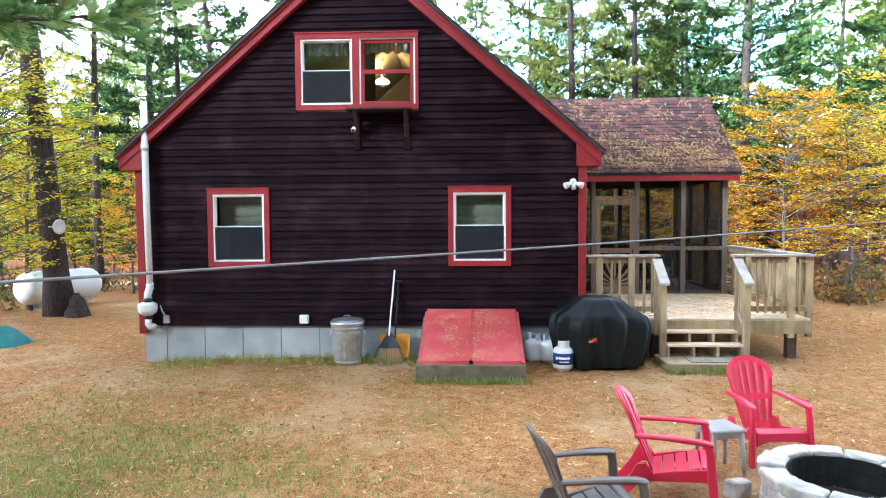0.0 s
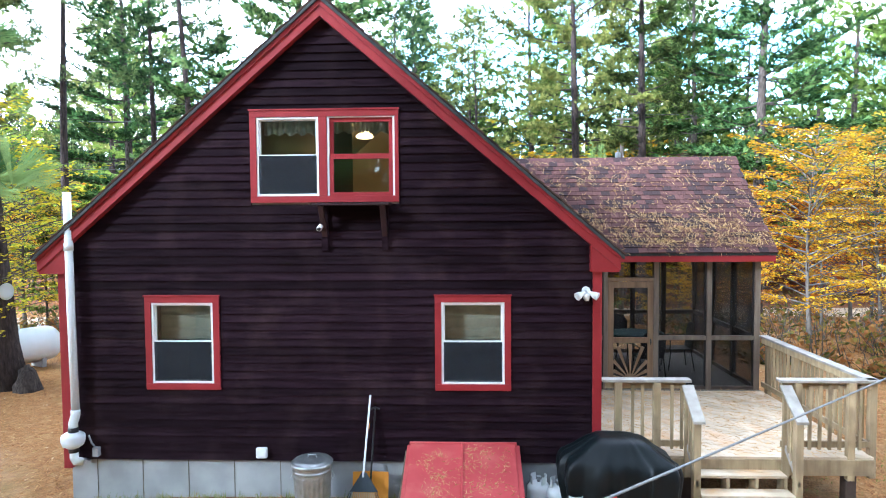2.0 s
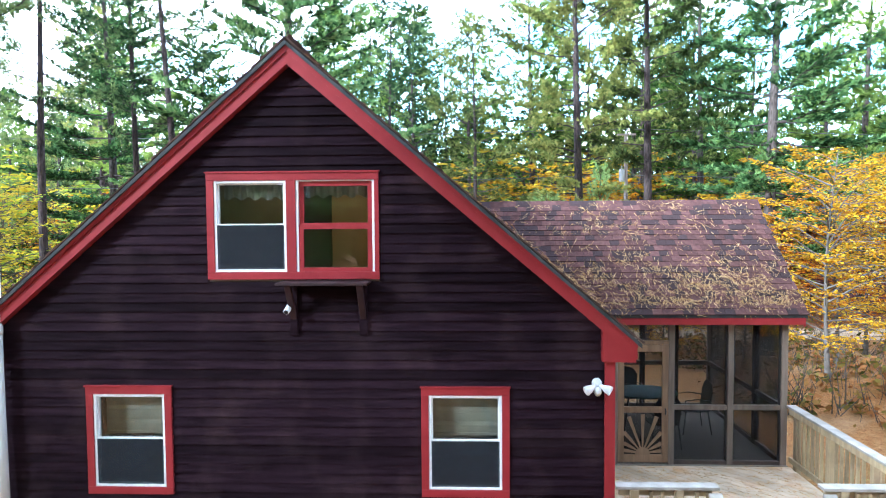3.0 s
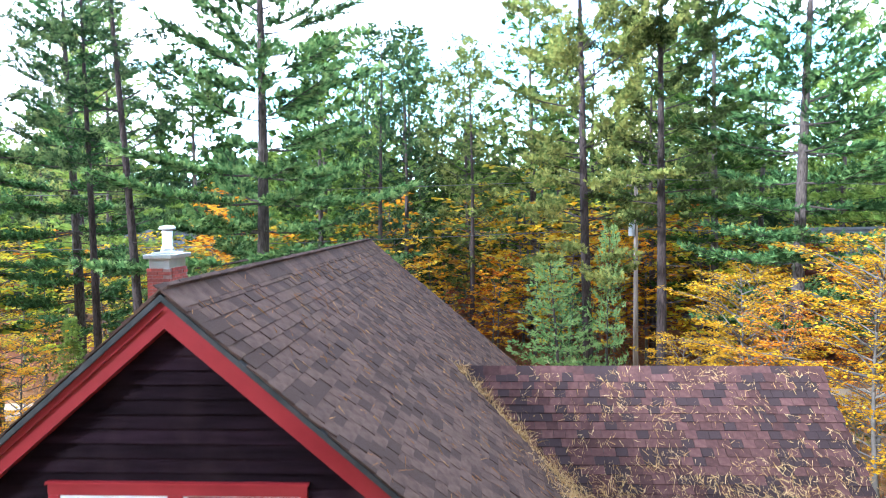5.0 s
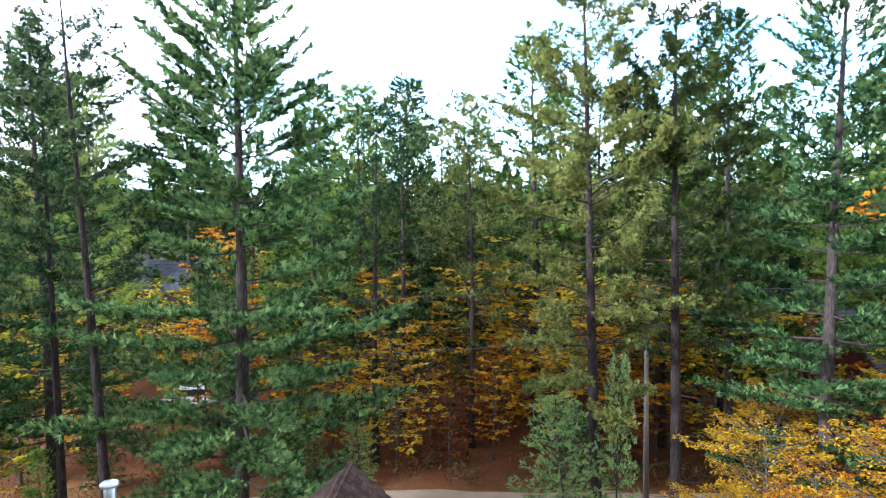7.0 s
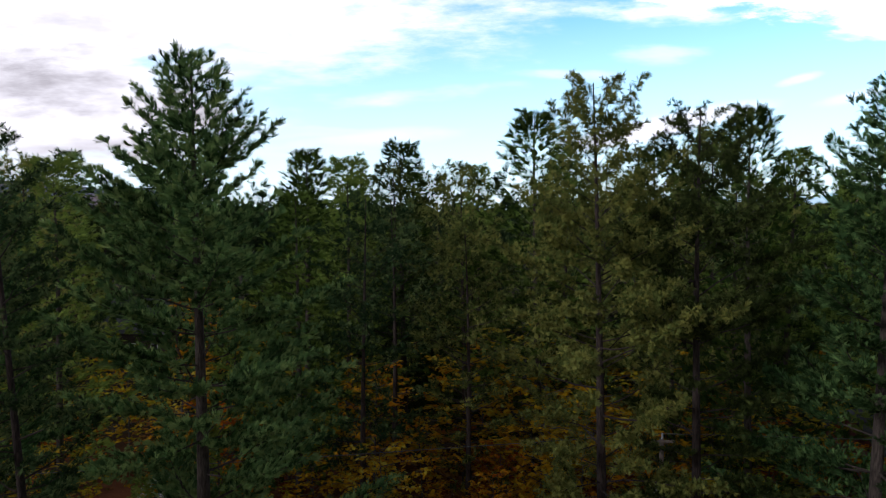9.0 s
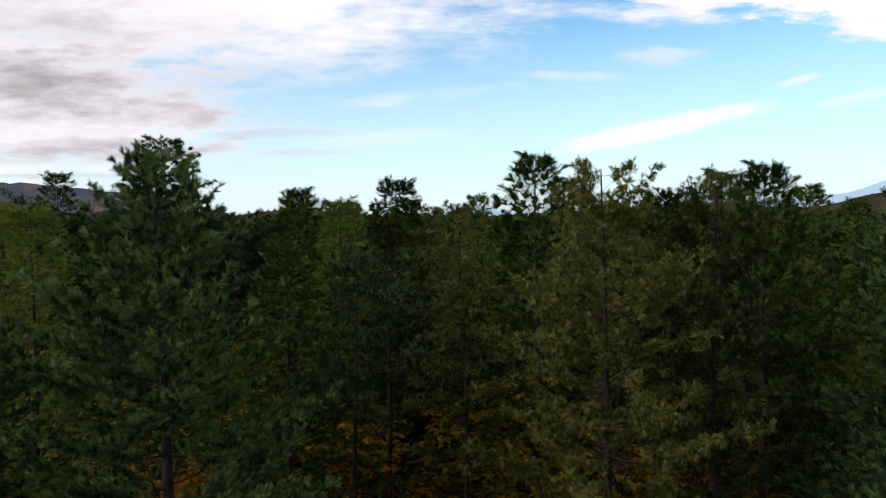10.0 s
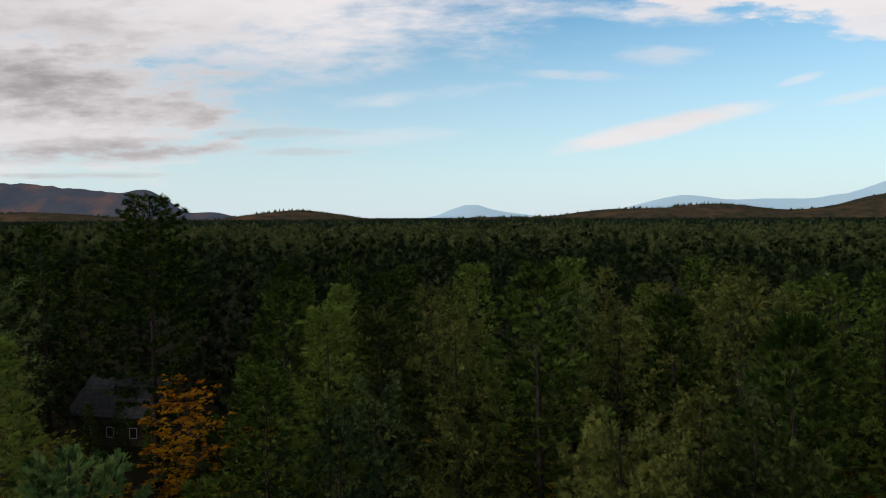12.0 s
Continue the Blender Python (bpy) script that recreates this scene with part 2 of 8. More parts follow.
def glow_mat(name, color, strength):
    m = bpy.data.materials.new(name)
    m.use_nodes = True
    b = m.node_tree.nodes["Principled BSDF"]
    b.inputs["Base Color"].default_value = (*color, 1)
    b.inputs["Emission Color"].default_value = (*color, 1)
    b.inputs["Emission Strength"].default_value = strength
    return m


def ground_mat():
    """Fallen pine needles and leaves over sandy soil, with patches of grass."""
    m = bpy.data.materials.new("needle_litter")
    m.use_nodes = True
    nt = m.node_tree
    N, L = nt.nodes.new, nt.links.new
    bsdf = nt.nodes["Principled BSDF"]
    bsdf.inputs["Roughness"].default_value = 0.95
    bsdf.inputs["Specular IOR Level"].default_value = 0.1
    tc = N("ShaderNodeTexCoord")

    def noise_node(scale, detail=6.0, rough=0.6):
        n = N("ShaderNodeTexNoise")
        n.inputs["Scale"].default_value, n.inputs["Detail"].default_value, n.inputs["Roughness"].default_value = scale, detail, rough
        L(tc.outputs["Object"], n.inputs["Vector"])
        return n.outputs["Fac"]

    def between(v, lo, hi, top=1.0):
        r = N("ShaderNodeMapRange")
        r.inputs["From Min"].default_value, r.inputs["From Max"].default_value, r.inputs["To Max"].default_value = lo, hi, top
        L(v, r.inputs["Value"])
        return r.outputs[0]

    def blend(fac, a, b):
        n = N("ShaderNodeMixRGB")
        L(fac, n.inputs[0])
        for i, c in ((1, a), (2, b)):
            if isinstance(c, tuple):
                n.inputs[i].default_value = (*c, 1)
            else:
                L(c, n.inputs[i])
        return n.outputs[0]

    fine = noise_node(46, 6, 0.8)
    col = blend(between(fine, 0.40, 0.60), (0.10, 0.040, 0.016), (0.43, 0.212, 0.072))
    col = blend(between(noise_node(7, 5, 0.7), 0.45, 0.7, 0.6), col, (0.47, 0.295, 0.125))
    col = blend(between(noise_node(0.35, 4), 0.52, 0.72, 0.6), col, (0.48, 0.345, 0.20))
    col = blend(between(noise_node(0.55, 7, 0.7), 0.52, 0.68, 0.55), col, (0.15, 0.125, 0.04))
    col = blend(between(noise_node(15, 3, 0.8), 0.64, 0.7, 0.7), col, (0.11, 0.045, 0.02))
    # a worn lawn shows through west of the fire pit
    lawn = N("ShaderNodeVectorMath")
    lawn.operation = "DISTANCE"
    lawn.inputs[1].default_value = (1.3, -5.2, 0.1)
    L(tc.outputs["Object"], lawn.inputs[0])
    ragged = N("ShaderNodeMath")
    ragged.operation = "MULTIPLY_ADD"
    L(noise_node(1.3, 7, 0.7), ragged.inputs[0])
    ragged.inputs[1].default_value = 5.0
    L(lawn.outputs["Value"], ragged.inputs[2])
    lawn_green = blend(between(fine, 0.38, 0.62), (0.055, 0.065, 0.014), (0.20, 0.185, 0.055))
    col = blend(between(ragged.outputs[0], 4.8, 3.2, 0.55), col, lawn_green)
    # the wood's floor: rusty leaf litter beyond the road and to the west of the yard
    sp = N("ShaderNodeSeparateXYZ")
    L(tc.outputs["Object"], sp.inputs[0])
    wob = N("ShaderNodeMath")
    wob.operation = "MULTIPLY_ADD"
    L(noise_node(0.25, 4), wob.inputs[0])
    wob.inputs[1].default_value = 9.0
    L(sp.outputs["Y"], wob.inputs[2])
    rust = blend(between(fine, 0.35, 0.65), (0.085, 0.030, 0.014), (0.25, 0.095, 0.04))
    rust = blend(between(noise_node(5, 5, 0.7), 0.5, 0.7, 0.5), rust, (0.32, 0.15, 0.06))
    col = blend(between(wob.outputs[0], 29.5, 33.0), col, rust)
    # deep in the wood the floor turns dark green-brown
    deep_floor = blend(between(fine, 0.35, 0.65), (0.016, 0.018, 0.008), (0.06, 0.045, 0.02))
    col = blend(between(wob.outputs[0], 44.0, 56.0), col, deep_floor)
    L(col, bsdf.inputs["Base Color"])
    bp = N("ShaderNodeBump")
    bp.inputs["Strength"].default_value, bp.inputs["Distance"].default_value = 0.6, 0.03
    L(fine, bp.inputs["Height"])
    L(bp.outputs[0], bsdf.inputs["Normal"])
    return m


M = {}
M["litter"] = ground_mat()
M["clapboard"] = mat("stained_clapboard", (0.0075, 0.0034, 0.0056), (0.0195, 0.0098, 0.0150), 3.0, 0.75, bump=0.35, fine=45, stain=(0.040, 0.023, 0.026), stain_scale=1.7, stain_amount=0.6, vary=0.38, spec=0.05, stretch=(0.5, 1, 6))
M["red_trim"] = mat("red_painted_trim", (0.235, 0.013, 0.018), (0.29, 0.022, 0.027), 4, 0.5, bump=0.1, stain=(0.22, 0.02, 0.022), vary=0.06)
M["white_vinyl"] = mat("white_vinyl", (0.74, 0.76, 0.78), (0.82, 0.83, 0.84), 3, 0.4, bump=0.03)
M["pvc"] = mat("white_pvc", (0.68, 0.71, 0.74), (0.78, 0.80, 0.82), 2, 0.4, bump=0.04, stain=(0.5, 0.5, 0.48), stain_amount=0.3)
M["concrete"] = mat("poured_concrete", (0.30, 0.31, 0.32), (0.40, 0.41, 0.41), 2.2, 0.85, bump=0.3, fine=90, stain=(0.22, 0.23, 0.22), stain_scale=1.3)
M["old_concrete"] = mat("mossy_concrete", (0.085, 0.070, 0.046), (0.17, 0.142, 0.10), 6, 0.9, bump=0.5, stain=(0.06, 0.062, 0.025), stain_scale=3, stain_amount=0.4)
M["shingle_red"] = mat("red_brown_shingle", (0.074, 0.037, 0.035), (0.110, 0.057, 0.051), 14, 0.9, bump=0.6, fine=220, vary=0.27, island=0.0, spec=0.1, fleck=(0.046, 0.031, 0.032))
M["shingle_red_rest"] = mat("red_brown_shingles", (0.074, 0.037, 0.035), (0.110, 0.057, 0.051), 14, 0.9, bump=0.6, fine=220, island=0.27, spec=0.1, fleck=(0.046, 0.031, 0.032))
M["shingle_brown"] = mat("brown_shingle", (0.066, 0.040, 0.031), (0.108, 0.070, 0.054), 9, 0.9, bump=0.6, fine=220, vary=0.12, spec=0.08, fleck=(0.056, 0.036, 0.028))
M["shingle_brown_rest"] = mat("brown_shingles", (0.066, 0.040, 0.031), (0.108, 0.070, 0.054), 9, 0.9, bump=0.6, fine=220, island=0.12, spec=0.08, stain=(0.085, 0.060, 0.040), stain_scale=1.2, stain_amount=0.3, fleck=(0.056, 0.036, 0.028))
M["drip_edge"] = mat("dark_drip_edge", (0.02, 0.025, 0.025), (0.05, 0.05, 0.05), 8, 0.7)
M["deck_wood"] = mat("treated_deck_board", (0.50, 0.40, 0.27), (0.70, 0.58, 0.42), 2.5, 0.8, bump=0.3, stretch=(1, 1, 1), stain=(0.55, 0.32, 0.14), stain_scale=2.2, stain_amount=0.8, vary=0.12)
M["rail_wood"] = mat("weathered_rail_wood", (0.30, 0.228, 0.130), (0.46, 0.36, 0.21), 3, 0.8, bump=0.3, stretch=(4, 4, 0.6), stain=(0.17, 0.125, 0.08), stain_scale=2.6, stain_amount=0.7, vary=0.22)
M["cap_wood"] = mat("grey_rail_cap", (0.255, 0.235, 0.20), (0.41, 0.38, 0.335), 5, 0.8, bump=0.4, stain=(0.20, 0.185, 0.15), stain_scale=4.0, stain_amount=0.7, vary=0.14)
M["post_wood"] = mat("porch_post_wood", (0.12, 0.092, 0.072), (0.21, 0.165, 0.125), 3, 0.8, bump=0.25, stretch=(5, 5, 0.5), vary=0.12)
M["door_wood"] = mat("oiled_screen_door", (0.17, 0.105, 0.06), (0.27, 0.17, 0.095), 3, 0.65, bump=0.2, stretch=(5, 5, 0.5), vary=0.1)
M["bracket_wood"] = mat("dark_red_stained_wood", (0.016, 0.006, 0.008), (0.034, 0.012, 0.014), 5, 0.7, bump=0.2)
M["beam_dark"] = mat("dark_beam", (0.05, 0.035, 0.028), (0.09, 0.065, 0.05), 4, 0.8)
M["screen"] = mat("insect_screen", (0.012, 0.012, 0.012), (0.02, 0.02, 0.02), 50, 0.9, bump=0, see=0.58, spec=0.1)
M["glass"] = glass_mat("window_glass")
M["room"] = mat("room_plaster", (0.30, 0.24, 0.15), (0.38, 0.31, 0.2), 1.0, 0.9, bump=0.1)
M["dark_room"] = mat("dim_room_wall", (0.20, 0.20, 0.18), (0.27, 0.265, 0.235), 1.0, 0.9, bump=0.1)
M["room_floor"] = mat("room_floor_boards", (0.12, 0.08, 0.05), (0.2, 0.13, 0.08), 5, 0.6)
M["curtain"] = mat("lace_curtain", (0.55, 0.53, 0.45), (0.68, 0.66, 0.57), 8, 0.9, see=0.25)
M["shade_cloth"] = mat("olive_shade_cloth", (0.19, 0.185, 0.14), (0.27, 0.26, 0.195), 6, 0.9, bump=0.3, fine=200)
M["lamp_glow"] = glow_mat("lamp_shade_glow", (1.0, 0.60, 0.22), 1.3)
M["bulk_red"] = mat("worn_red_steel", (0.43, 0.055, 0.060), (0.52, 0.085, 0.088), 2.5, 0.55, bump=0.15, stain=(0.52, 0.16, 0.13), stain_scale=2.5, stain_amount=0.6)
M["galvanised"] = mat("galvanised_steel", (0.40, 0.42, 0.43), (0.58, 0.60, 0.61), 9, 0.38, 0.85, bump=0.1)
M["chrome"] = mat("stainless_sheet", (0.62, 0.63, 0.64), (0.74, 0.75, 0.76), 4, 0.3, 0.9, bump=0.05)
M["cyl_white"] = mat("white_steel_cylinder", (0.62, 0.65, 0.66), (0.75, 0.77, 0.78), 3, 0.45, bump=0.05, stain=(0.45, 0.46, 0.45), stain_amount=0.35, stain_scale=4)
M["label_blue"] = mat("blue_label", (0.012, 0.03, 0.12), (0.02, 0.04, 0.15), 5, 0.5, bump=0)
M["print_white"] = mat("white_print", (0.8, 0.82, 0.85), (0.85, 0.86, 0.88), 5, 0.5, bump=0)
M["cover"] = mat("black_vinyl_cover", (0.0035, 0.006, 0.007), (0.007, 0.011, 0.0125), 4, 0.42, bump=0.2, fine=160, spec=0.25)
M["badge_red"] = mat("red_badge", (0.5, 0.03, 0.03), (0.6, 0.06, 0.05), 9, 0.5, bump=0)
M["black"] = mat("black_plastic", (0.010, 0.010, 0.011), (0.022, 0.022, 0.023), 9, 0.5)
M["rake_dark"] = mat("slate_plastic_rake", (0.03, 0.045, 0.06), (0.05, 0.065, 0.085), 6, 0.5)
M["rake_tine"] = mat("pale_rake_tine", (0.42, 0.36, 0.24), (0.55, 0.47, 0.33), 6, 0.6)
M["orange"] = mat("orange_plastic", (0.62, 0.24, 0.02), (0.72, 0.32, 0.03), 4, 0.45, bump=0.05)
M["chair_red"] = mat("crimson_resin", (0.46, 0.009, 0.040), (0.55, 0.016, 0.058), 3, 0.42, bump=0.06, stain=(0.58, 0.04, 0.08), stain_amount=0.4)
M["chair_grey"] = mat("grey_brown_resin", (0.080, 0.068, 0.058), (0.14, 0.122, 0.105), 3, 0.5, bump=0.06, stain=(0.24, 0.22, 0.195), stain_amount=0.4)
M["table_grey"] = mat("grey_resin_table", (0.23, 0.21, 0.19), (0.31, 0.29, 0.265), 3, 0.5, bump=0.05)
M["pit_stone"] = mat("pale_block_stone", (0.30, 0.28, 0.24), (0.66, 0.63, 0.57), 5, 0.9, bump=0.6, fine=40, stain=(0.14, 0.13, 0.11), stain_scale=4, stain_amount=0.7, vary=0.2)
M["ash"] = mat("fire_pit_ash", (0.006, 0.006, 0.006), (0.02, 0.018, 0.016), 12, 0.95, bump=0.6)
M["brick"] = mat("red_brick", (0.20, 0.040, 0.030), (0.29, 0.070, 0.050), 18, 0.85, bump=0.4, vary=0.45)
M["mortar"] = mat("grey_mortar", (0.17, 0.10, 0.085), (0.24, 0.15, 0.13), 20, 0.9, bump=0.3)
M["tank_white"] = mat("white_tank_paint", (0.70, 0.72, 0.72), (0.80, 0.81, 0.81), 1.5, 0.5, bump=0.04, stain=(0.55, 0.55, 0.5), stain_amount=0.3)
M["bark"] = mat("grey_brown_bark", (0.028, 0.021, 0.017), (0.095, 0.074, 0.064), 9, 0.95, bump=1.0, fine=14, stretch=(2.2, 2.2, 0.5))
M["bark_red"] = mat("reddish_pine_bark", (0.022, 0.016, 0.015), (0.072, 0.050, 0.044), 9, 0.95, bump=1.0, fine=14, stretch=(2.2, 2.2, 0.5))
M["pad_board"] = mat("worn_landing_board", (0.26, 0.195, 0.12), (0.40, 0.31, 0.20), 5, 0.9, bump=0.5, stain=(0.15, 0.12, 0.07), stain_scale=3, stain_amount=0.6)
for key in ("bark", "bark_red"):
    M[key].node_tree.nodes["Bump"].inputs["Distance"].default_value = 0.06
M["bark_pale"] = mat("pale_smooth_bark", (0.055, 0.046, 0.038), (0.12, 0.105, 0.09), 5, 0.9, bump=0.4)
M["needles"] = leaf_mat("white_pine_needles", [(0.036, 0.074, 0.025), (0.104, 0.198, 0.068), (0.196, 0.315, 0.106), (0.305, 0.415, 0.140)], 0.32, needles=8)
M["needles_olive"] = leaf_mat("pitch_pine_needles", [(0.040, 0.056, 0.017), (0.105, 0.136, 0.037), (0.185, 0.215, 0.058), (0.28, 0.285, 0.074)], 0.32, needles=8)
M["needles_dark"] = leaf_mat("dark_pine_needles", [(0.023, 0.046, 0.019), (0.072, 0.120, 0.045), (0.145, 0.205, 0.074), (0.225, 0.275, 0.097)], 0.32, needles=8)
M["needles_wood"] = leaf_mat("wood_pine_needles", [(0.028, 0.054, 0.012), (0.088, 0.138, 0.025), (0.160, 0.240, 0.048), (0.25, 0.330, 0.068)], 0.28, needles=8)
M["leaves_yellow"] = leaf_mat("yellow_beech_leaves", [(0.46, 0.25, 0.010), (0.64, 0.38, 0.014), (0.70, 0.48, 0.025), (0.62, 0.53, 0.07)], 0.5)
M["leaves_lime"] = leaf_mat("yellow_green_leaves", [(0.34, 0.3, 0.02), (0.62, 0.52, 0.03), (0.72, 0.58, 0.03), (0.3, 0.4, 0.05)], 0.5)
M["leaves_orange"] = leaf_mat("orange_maple_leaves", [(0.34, 0.09, 0.01), (0.62, 0.24, 0.012), (0.76, 0.36, 0.018), (0.72, 0.45, 0.03)], 0.45)
M["leaves_rust"] = leaf_mat("rust_oak_leaves", [(0.12, 0.035, 0.015), (0.24, 0.075, 0.025), (0.33, 0.13, 0.035), (0.36, 0.2, 0.05)], 0.35)
M["half_screen"] = mat("grey_half_screen", (0.020, 0.023, 0.028), (0.028, 0.031, 0.037), 30, 0.9, bump=0, see=0.30, spec=0.1)
M["shrub"] = leaf_mat("low_shrub_leaves", [(0.05, 0.06, 0.02), (0.12, 0.12, 0.03), (0.22, 0.16, 0.04), (0.3, 0.14, 0.05)], 0.3)
M["grass"] = leaf_mat("grass_blades", [(0.09, 0.16, 0.03), (0.15, 0.23, 0.045), (0.24, 0.30, 0.07), (0.40, 0.36, 0.13)], 0.3)
M["dry_needles"] = leaf_mat("dry_pine_needles", [(0.26, 0.12, 0.04), (0.44, 0.24, 0.09), (0.58, 0.36, 0.15), (0.66, 0.45, 0.22)], 0.15)
M["roof_needles"] = leaf_mat("bleached_pine_needles", [(0.30, 0.17, 0.06), (0.45, 0.28, 0.11), (0.56, 0.38, 0.17), (0.64, 0.46, 0.23)], 0.15)
M["fallen"] = leaf_mat("fallen_leaves", [(0.16, 0.06, 0.02), (0.34, 0.16, 0.05), (0.50, 0.30, 0.13), (0.66, 0.52, 0.34)], 0.1)
M["far_wood"] = leaf_mat("far_canopy", [(0.030, 0.056, 0.034), (0.065, 0.105, 0.056), (0.105, 0.140, 0.068), (0.16, 0.150, 0.068)], 0.25, 0.13)
# blue kept up here: distance haze is put into the needle colour
M["far_needles"] = leaf_mat("far_pine_needles", [(0.024, 0.042, 0.019), (0.080, 0.112, 0.042), (0.13, 0.172, 0.064), (0.19, 0.205, 0.078)], 0.25, 0.13, needles=7)
M["sand_road"] = mat("sandy_road", (0.43, 0.315, 0.205), (0.58, 0.44, 0.30), 1.2, 0.95, bump=0.3, fine=30, stain=(0.33, 0.22, 0.12), stain_scale=0.6)
M["pole_wood"] = mat("weathered_pole", (0.16, 0.12, 0.10), (0.27, 0.22, 0.18), 4, 0.9, stretch=(4, 4, 0.4))
M["cable"] = mat("grey_cord", (0.17, 0.17, 0.165), (0.23, 0.23, 0.22), 20, 0.8, bump=0.1)
M["wire"] = mat("dark_wire", (0.08, 0.08, 0.085), (0.12, 0.12, 0.12), 5, 0.6, bump=0)
M["grey_metal"] = mat("grey_painted_metal", (0.32, 0.34, 0.36), (0.42, 0.44, 0.46), 3, 0.5, bump=0.05)
M["teal_cloth"] = mat("teal_table_top", (0.012, 0.085, 0.085), (0.02, 0.12, 0.115), 4, 0.6)
M["teal_tarp"] = mat("teal_tarp", (0.01, 0.11, 0.11), (0.02, 0.17, 0.16), 4, 0.6)
M["mat_grey"] = mat("worn_door_mat", (0.18, 0.15, 0.12), (0.30, 0.26, 0.2), 18, 0.95, bump=0.6)
# orange patches: autumn trees, and sunlight on the slopes put into the stain
M["hill"] = mat("wooded_hillside", (0.06, 0.068, 0.05), (0.17, 0.12, 0.075), 0.03, 0.95, bump=0, stain=(0.27, 0.15, 0.085), stain_scale=0.012, stain_amount=0.8, spec=0.0)
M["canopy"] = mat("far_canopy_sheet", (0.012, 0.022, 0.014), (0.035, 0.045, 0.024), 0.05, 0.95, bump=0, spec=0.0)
# the pale blue is distance haze put into the mountains' own colour
M["blue_hill"] = mat("haze_painted_blue_mountain", (0.44, 0.66, 0.84), (0.52, 0.72, 0.88), 0.003, 1.0, bump=0, spec=0.0)
# brown-orange patches: autumn slopes with sunshine painted into the colour
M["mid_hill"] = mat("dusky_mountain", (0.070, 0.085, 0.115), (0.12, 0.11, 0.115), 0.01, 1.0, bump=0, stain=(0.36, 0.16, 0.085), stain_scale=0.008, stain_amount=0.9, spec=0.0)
# more haze painted on: both ranges glow faintly in its colour
for key, painted_haze in (("blue_hill", (0.95, 1.35, 1.6)), ("mid_hill", (0.11, 0.15, 0.22))):
    M[key].node_tree.nodes["Principled BSDF"].inputs["Emission Color"].default_value = (*painted_haze, 1)
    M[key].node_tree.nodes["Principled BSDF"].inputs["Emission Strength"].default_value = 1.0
M["barn_red"] = mat("dark_red_siding", (0.11, 0.03, 0.03), (0.15, 0.045, 0.042), 3, 0.7)
M["grey_roof"] = mat("weathered_grey_roof", (0.07, 0.075, 0.085), (0.13, 0.135, 0.145), 2, 0.9, bump=0.3, spec=0.1)

# ---- building tools ----
def rnd(seed):
    return np.random.RandomState(seed)


def box(bm, x0, x1, y0, y1, z0, z1, m=None):
    pts = [(x, y, z) for z in (z0, z1) for y in (y0, y1) for x in (x0, x1)]
    vs = [bm.verts.new(m @ Vector(p) if m else p) for p in pts]
    for a in ((0, 2, 3, 1), (4, 5, 7, 6), (0, 1, 5, 4), (2, 6, 7, 3), (0, 4, 6, 2), (1, 3, 7, 5)):
        bm.faces.new([vs[i] for i in a])
    return vs


def prism(bm, poly, axis, a, b):
    """A polygon of two coordinates, drawn out along x, y or z from a to b."""
    def at(p, d):
        return {"x": (d, p[0], p[1]), "y": (p[0], d, p[1]), "z": (p[0], p[1], d)}[axis]
    lo, hi = [bm.verts.new(at(p, a)) for p in poly], [bm.verts.new(at(p, b)) for p in poly]
    bm.faces.new(lo)
    bm.faces.new(hi[::-1])
    for i in range(len(poly)):
        j = (i + 1) % len(poly)
        bm.faces.new((lo[i], hi[i], hi[j], lo[j]))


def tube(bm, pts, radii, sides=8, caps=True):
    pts = [Vector(p) for p in pts]
    if isinstance(radii, (int, float)):
        radii = [radii] * len(pts)
    rings = []
    for i, p in enumerate(pts):
        d = (pts[min(i + 1, len(pts) - 1)] - pts[max(i - 1, 0)]).normalized()
        a = d.cross(Vector((0.13, 0.98, 0.11)) if abs(d.y) < 0.9 else Vector((1, 0, 0))).normalized()
        b = d.cross(a)
        rings.append([bm.verts.new(p + (a * math.cos(t) + b * math.sin(t)) * radii[i]) for t in [2 * math.pi * k / sides for k in range(sides)]])
    for r0, r1 in zip(rings, rings[1:]):
        for k in range(sides):
            bm.faces.new((r0[k], r0[(k + 1) % sides], r1[(k + 1) % sides], r1[k]))
    if caps:
        bm.faces.new(rings[0][::-1])
        bm.faces.new(rings[-1])


def lathe(bm, profile, sides=24, centre=(0, 0, 0), m=None):
    """Turns a profile of (radius, height) about the z axis; m lays the result over."""
    rings = []
    for r, h in profile:
        rings.append([bm.verts.new((m @ Vector((r * math.cos(t), r * math.sin(t), h)) if m else Vector((r * math.cos(t), r * math.sin(t), h))) + Vector(centre))
                      for t in [2 * math.pi * k / sides for k in range(sides)]])
    for r0, r1 in zip(rings, rings[1:]):
        for k in range(sides):
            bm.faces.new((r0[k], r0[(k + 1) % sides], r1[(k + 1) % sides], r1[k]))
    bm.faces.new(rings[0][::-1])
    bm.faces.new(rings[-1])


def mesh_of(bm, name, material, bevel=0.0, smooth=False):
    bmesh.ops.recalc_face_normals(bm, faces=bm.faces)
    if bevel:
        bmesh.ops.bevel(bm, geom=list(bm.edges), offset=bevel, segments=1, affect="EDGES", clamp_overlap=True)
    me = bpy.data.meshes.new(name)
    bm.to_mesh(me)
    bm.free()
    if smooth:
        me.polygons.foreach_set("use_smooth", [True] * len(me.polygons))
    me.materials.append(material)
    return me


def part(name, bm, material, parent=None, label="", bevel=0.0, smooth=False):
    ob = new(name, mesh_of(bm, name, material, bevel, smooth))
    ob.parent = parent
    if label:
        tagged(ob, label)
    return ob


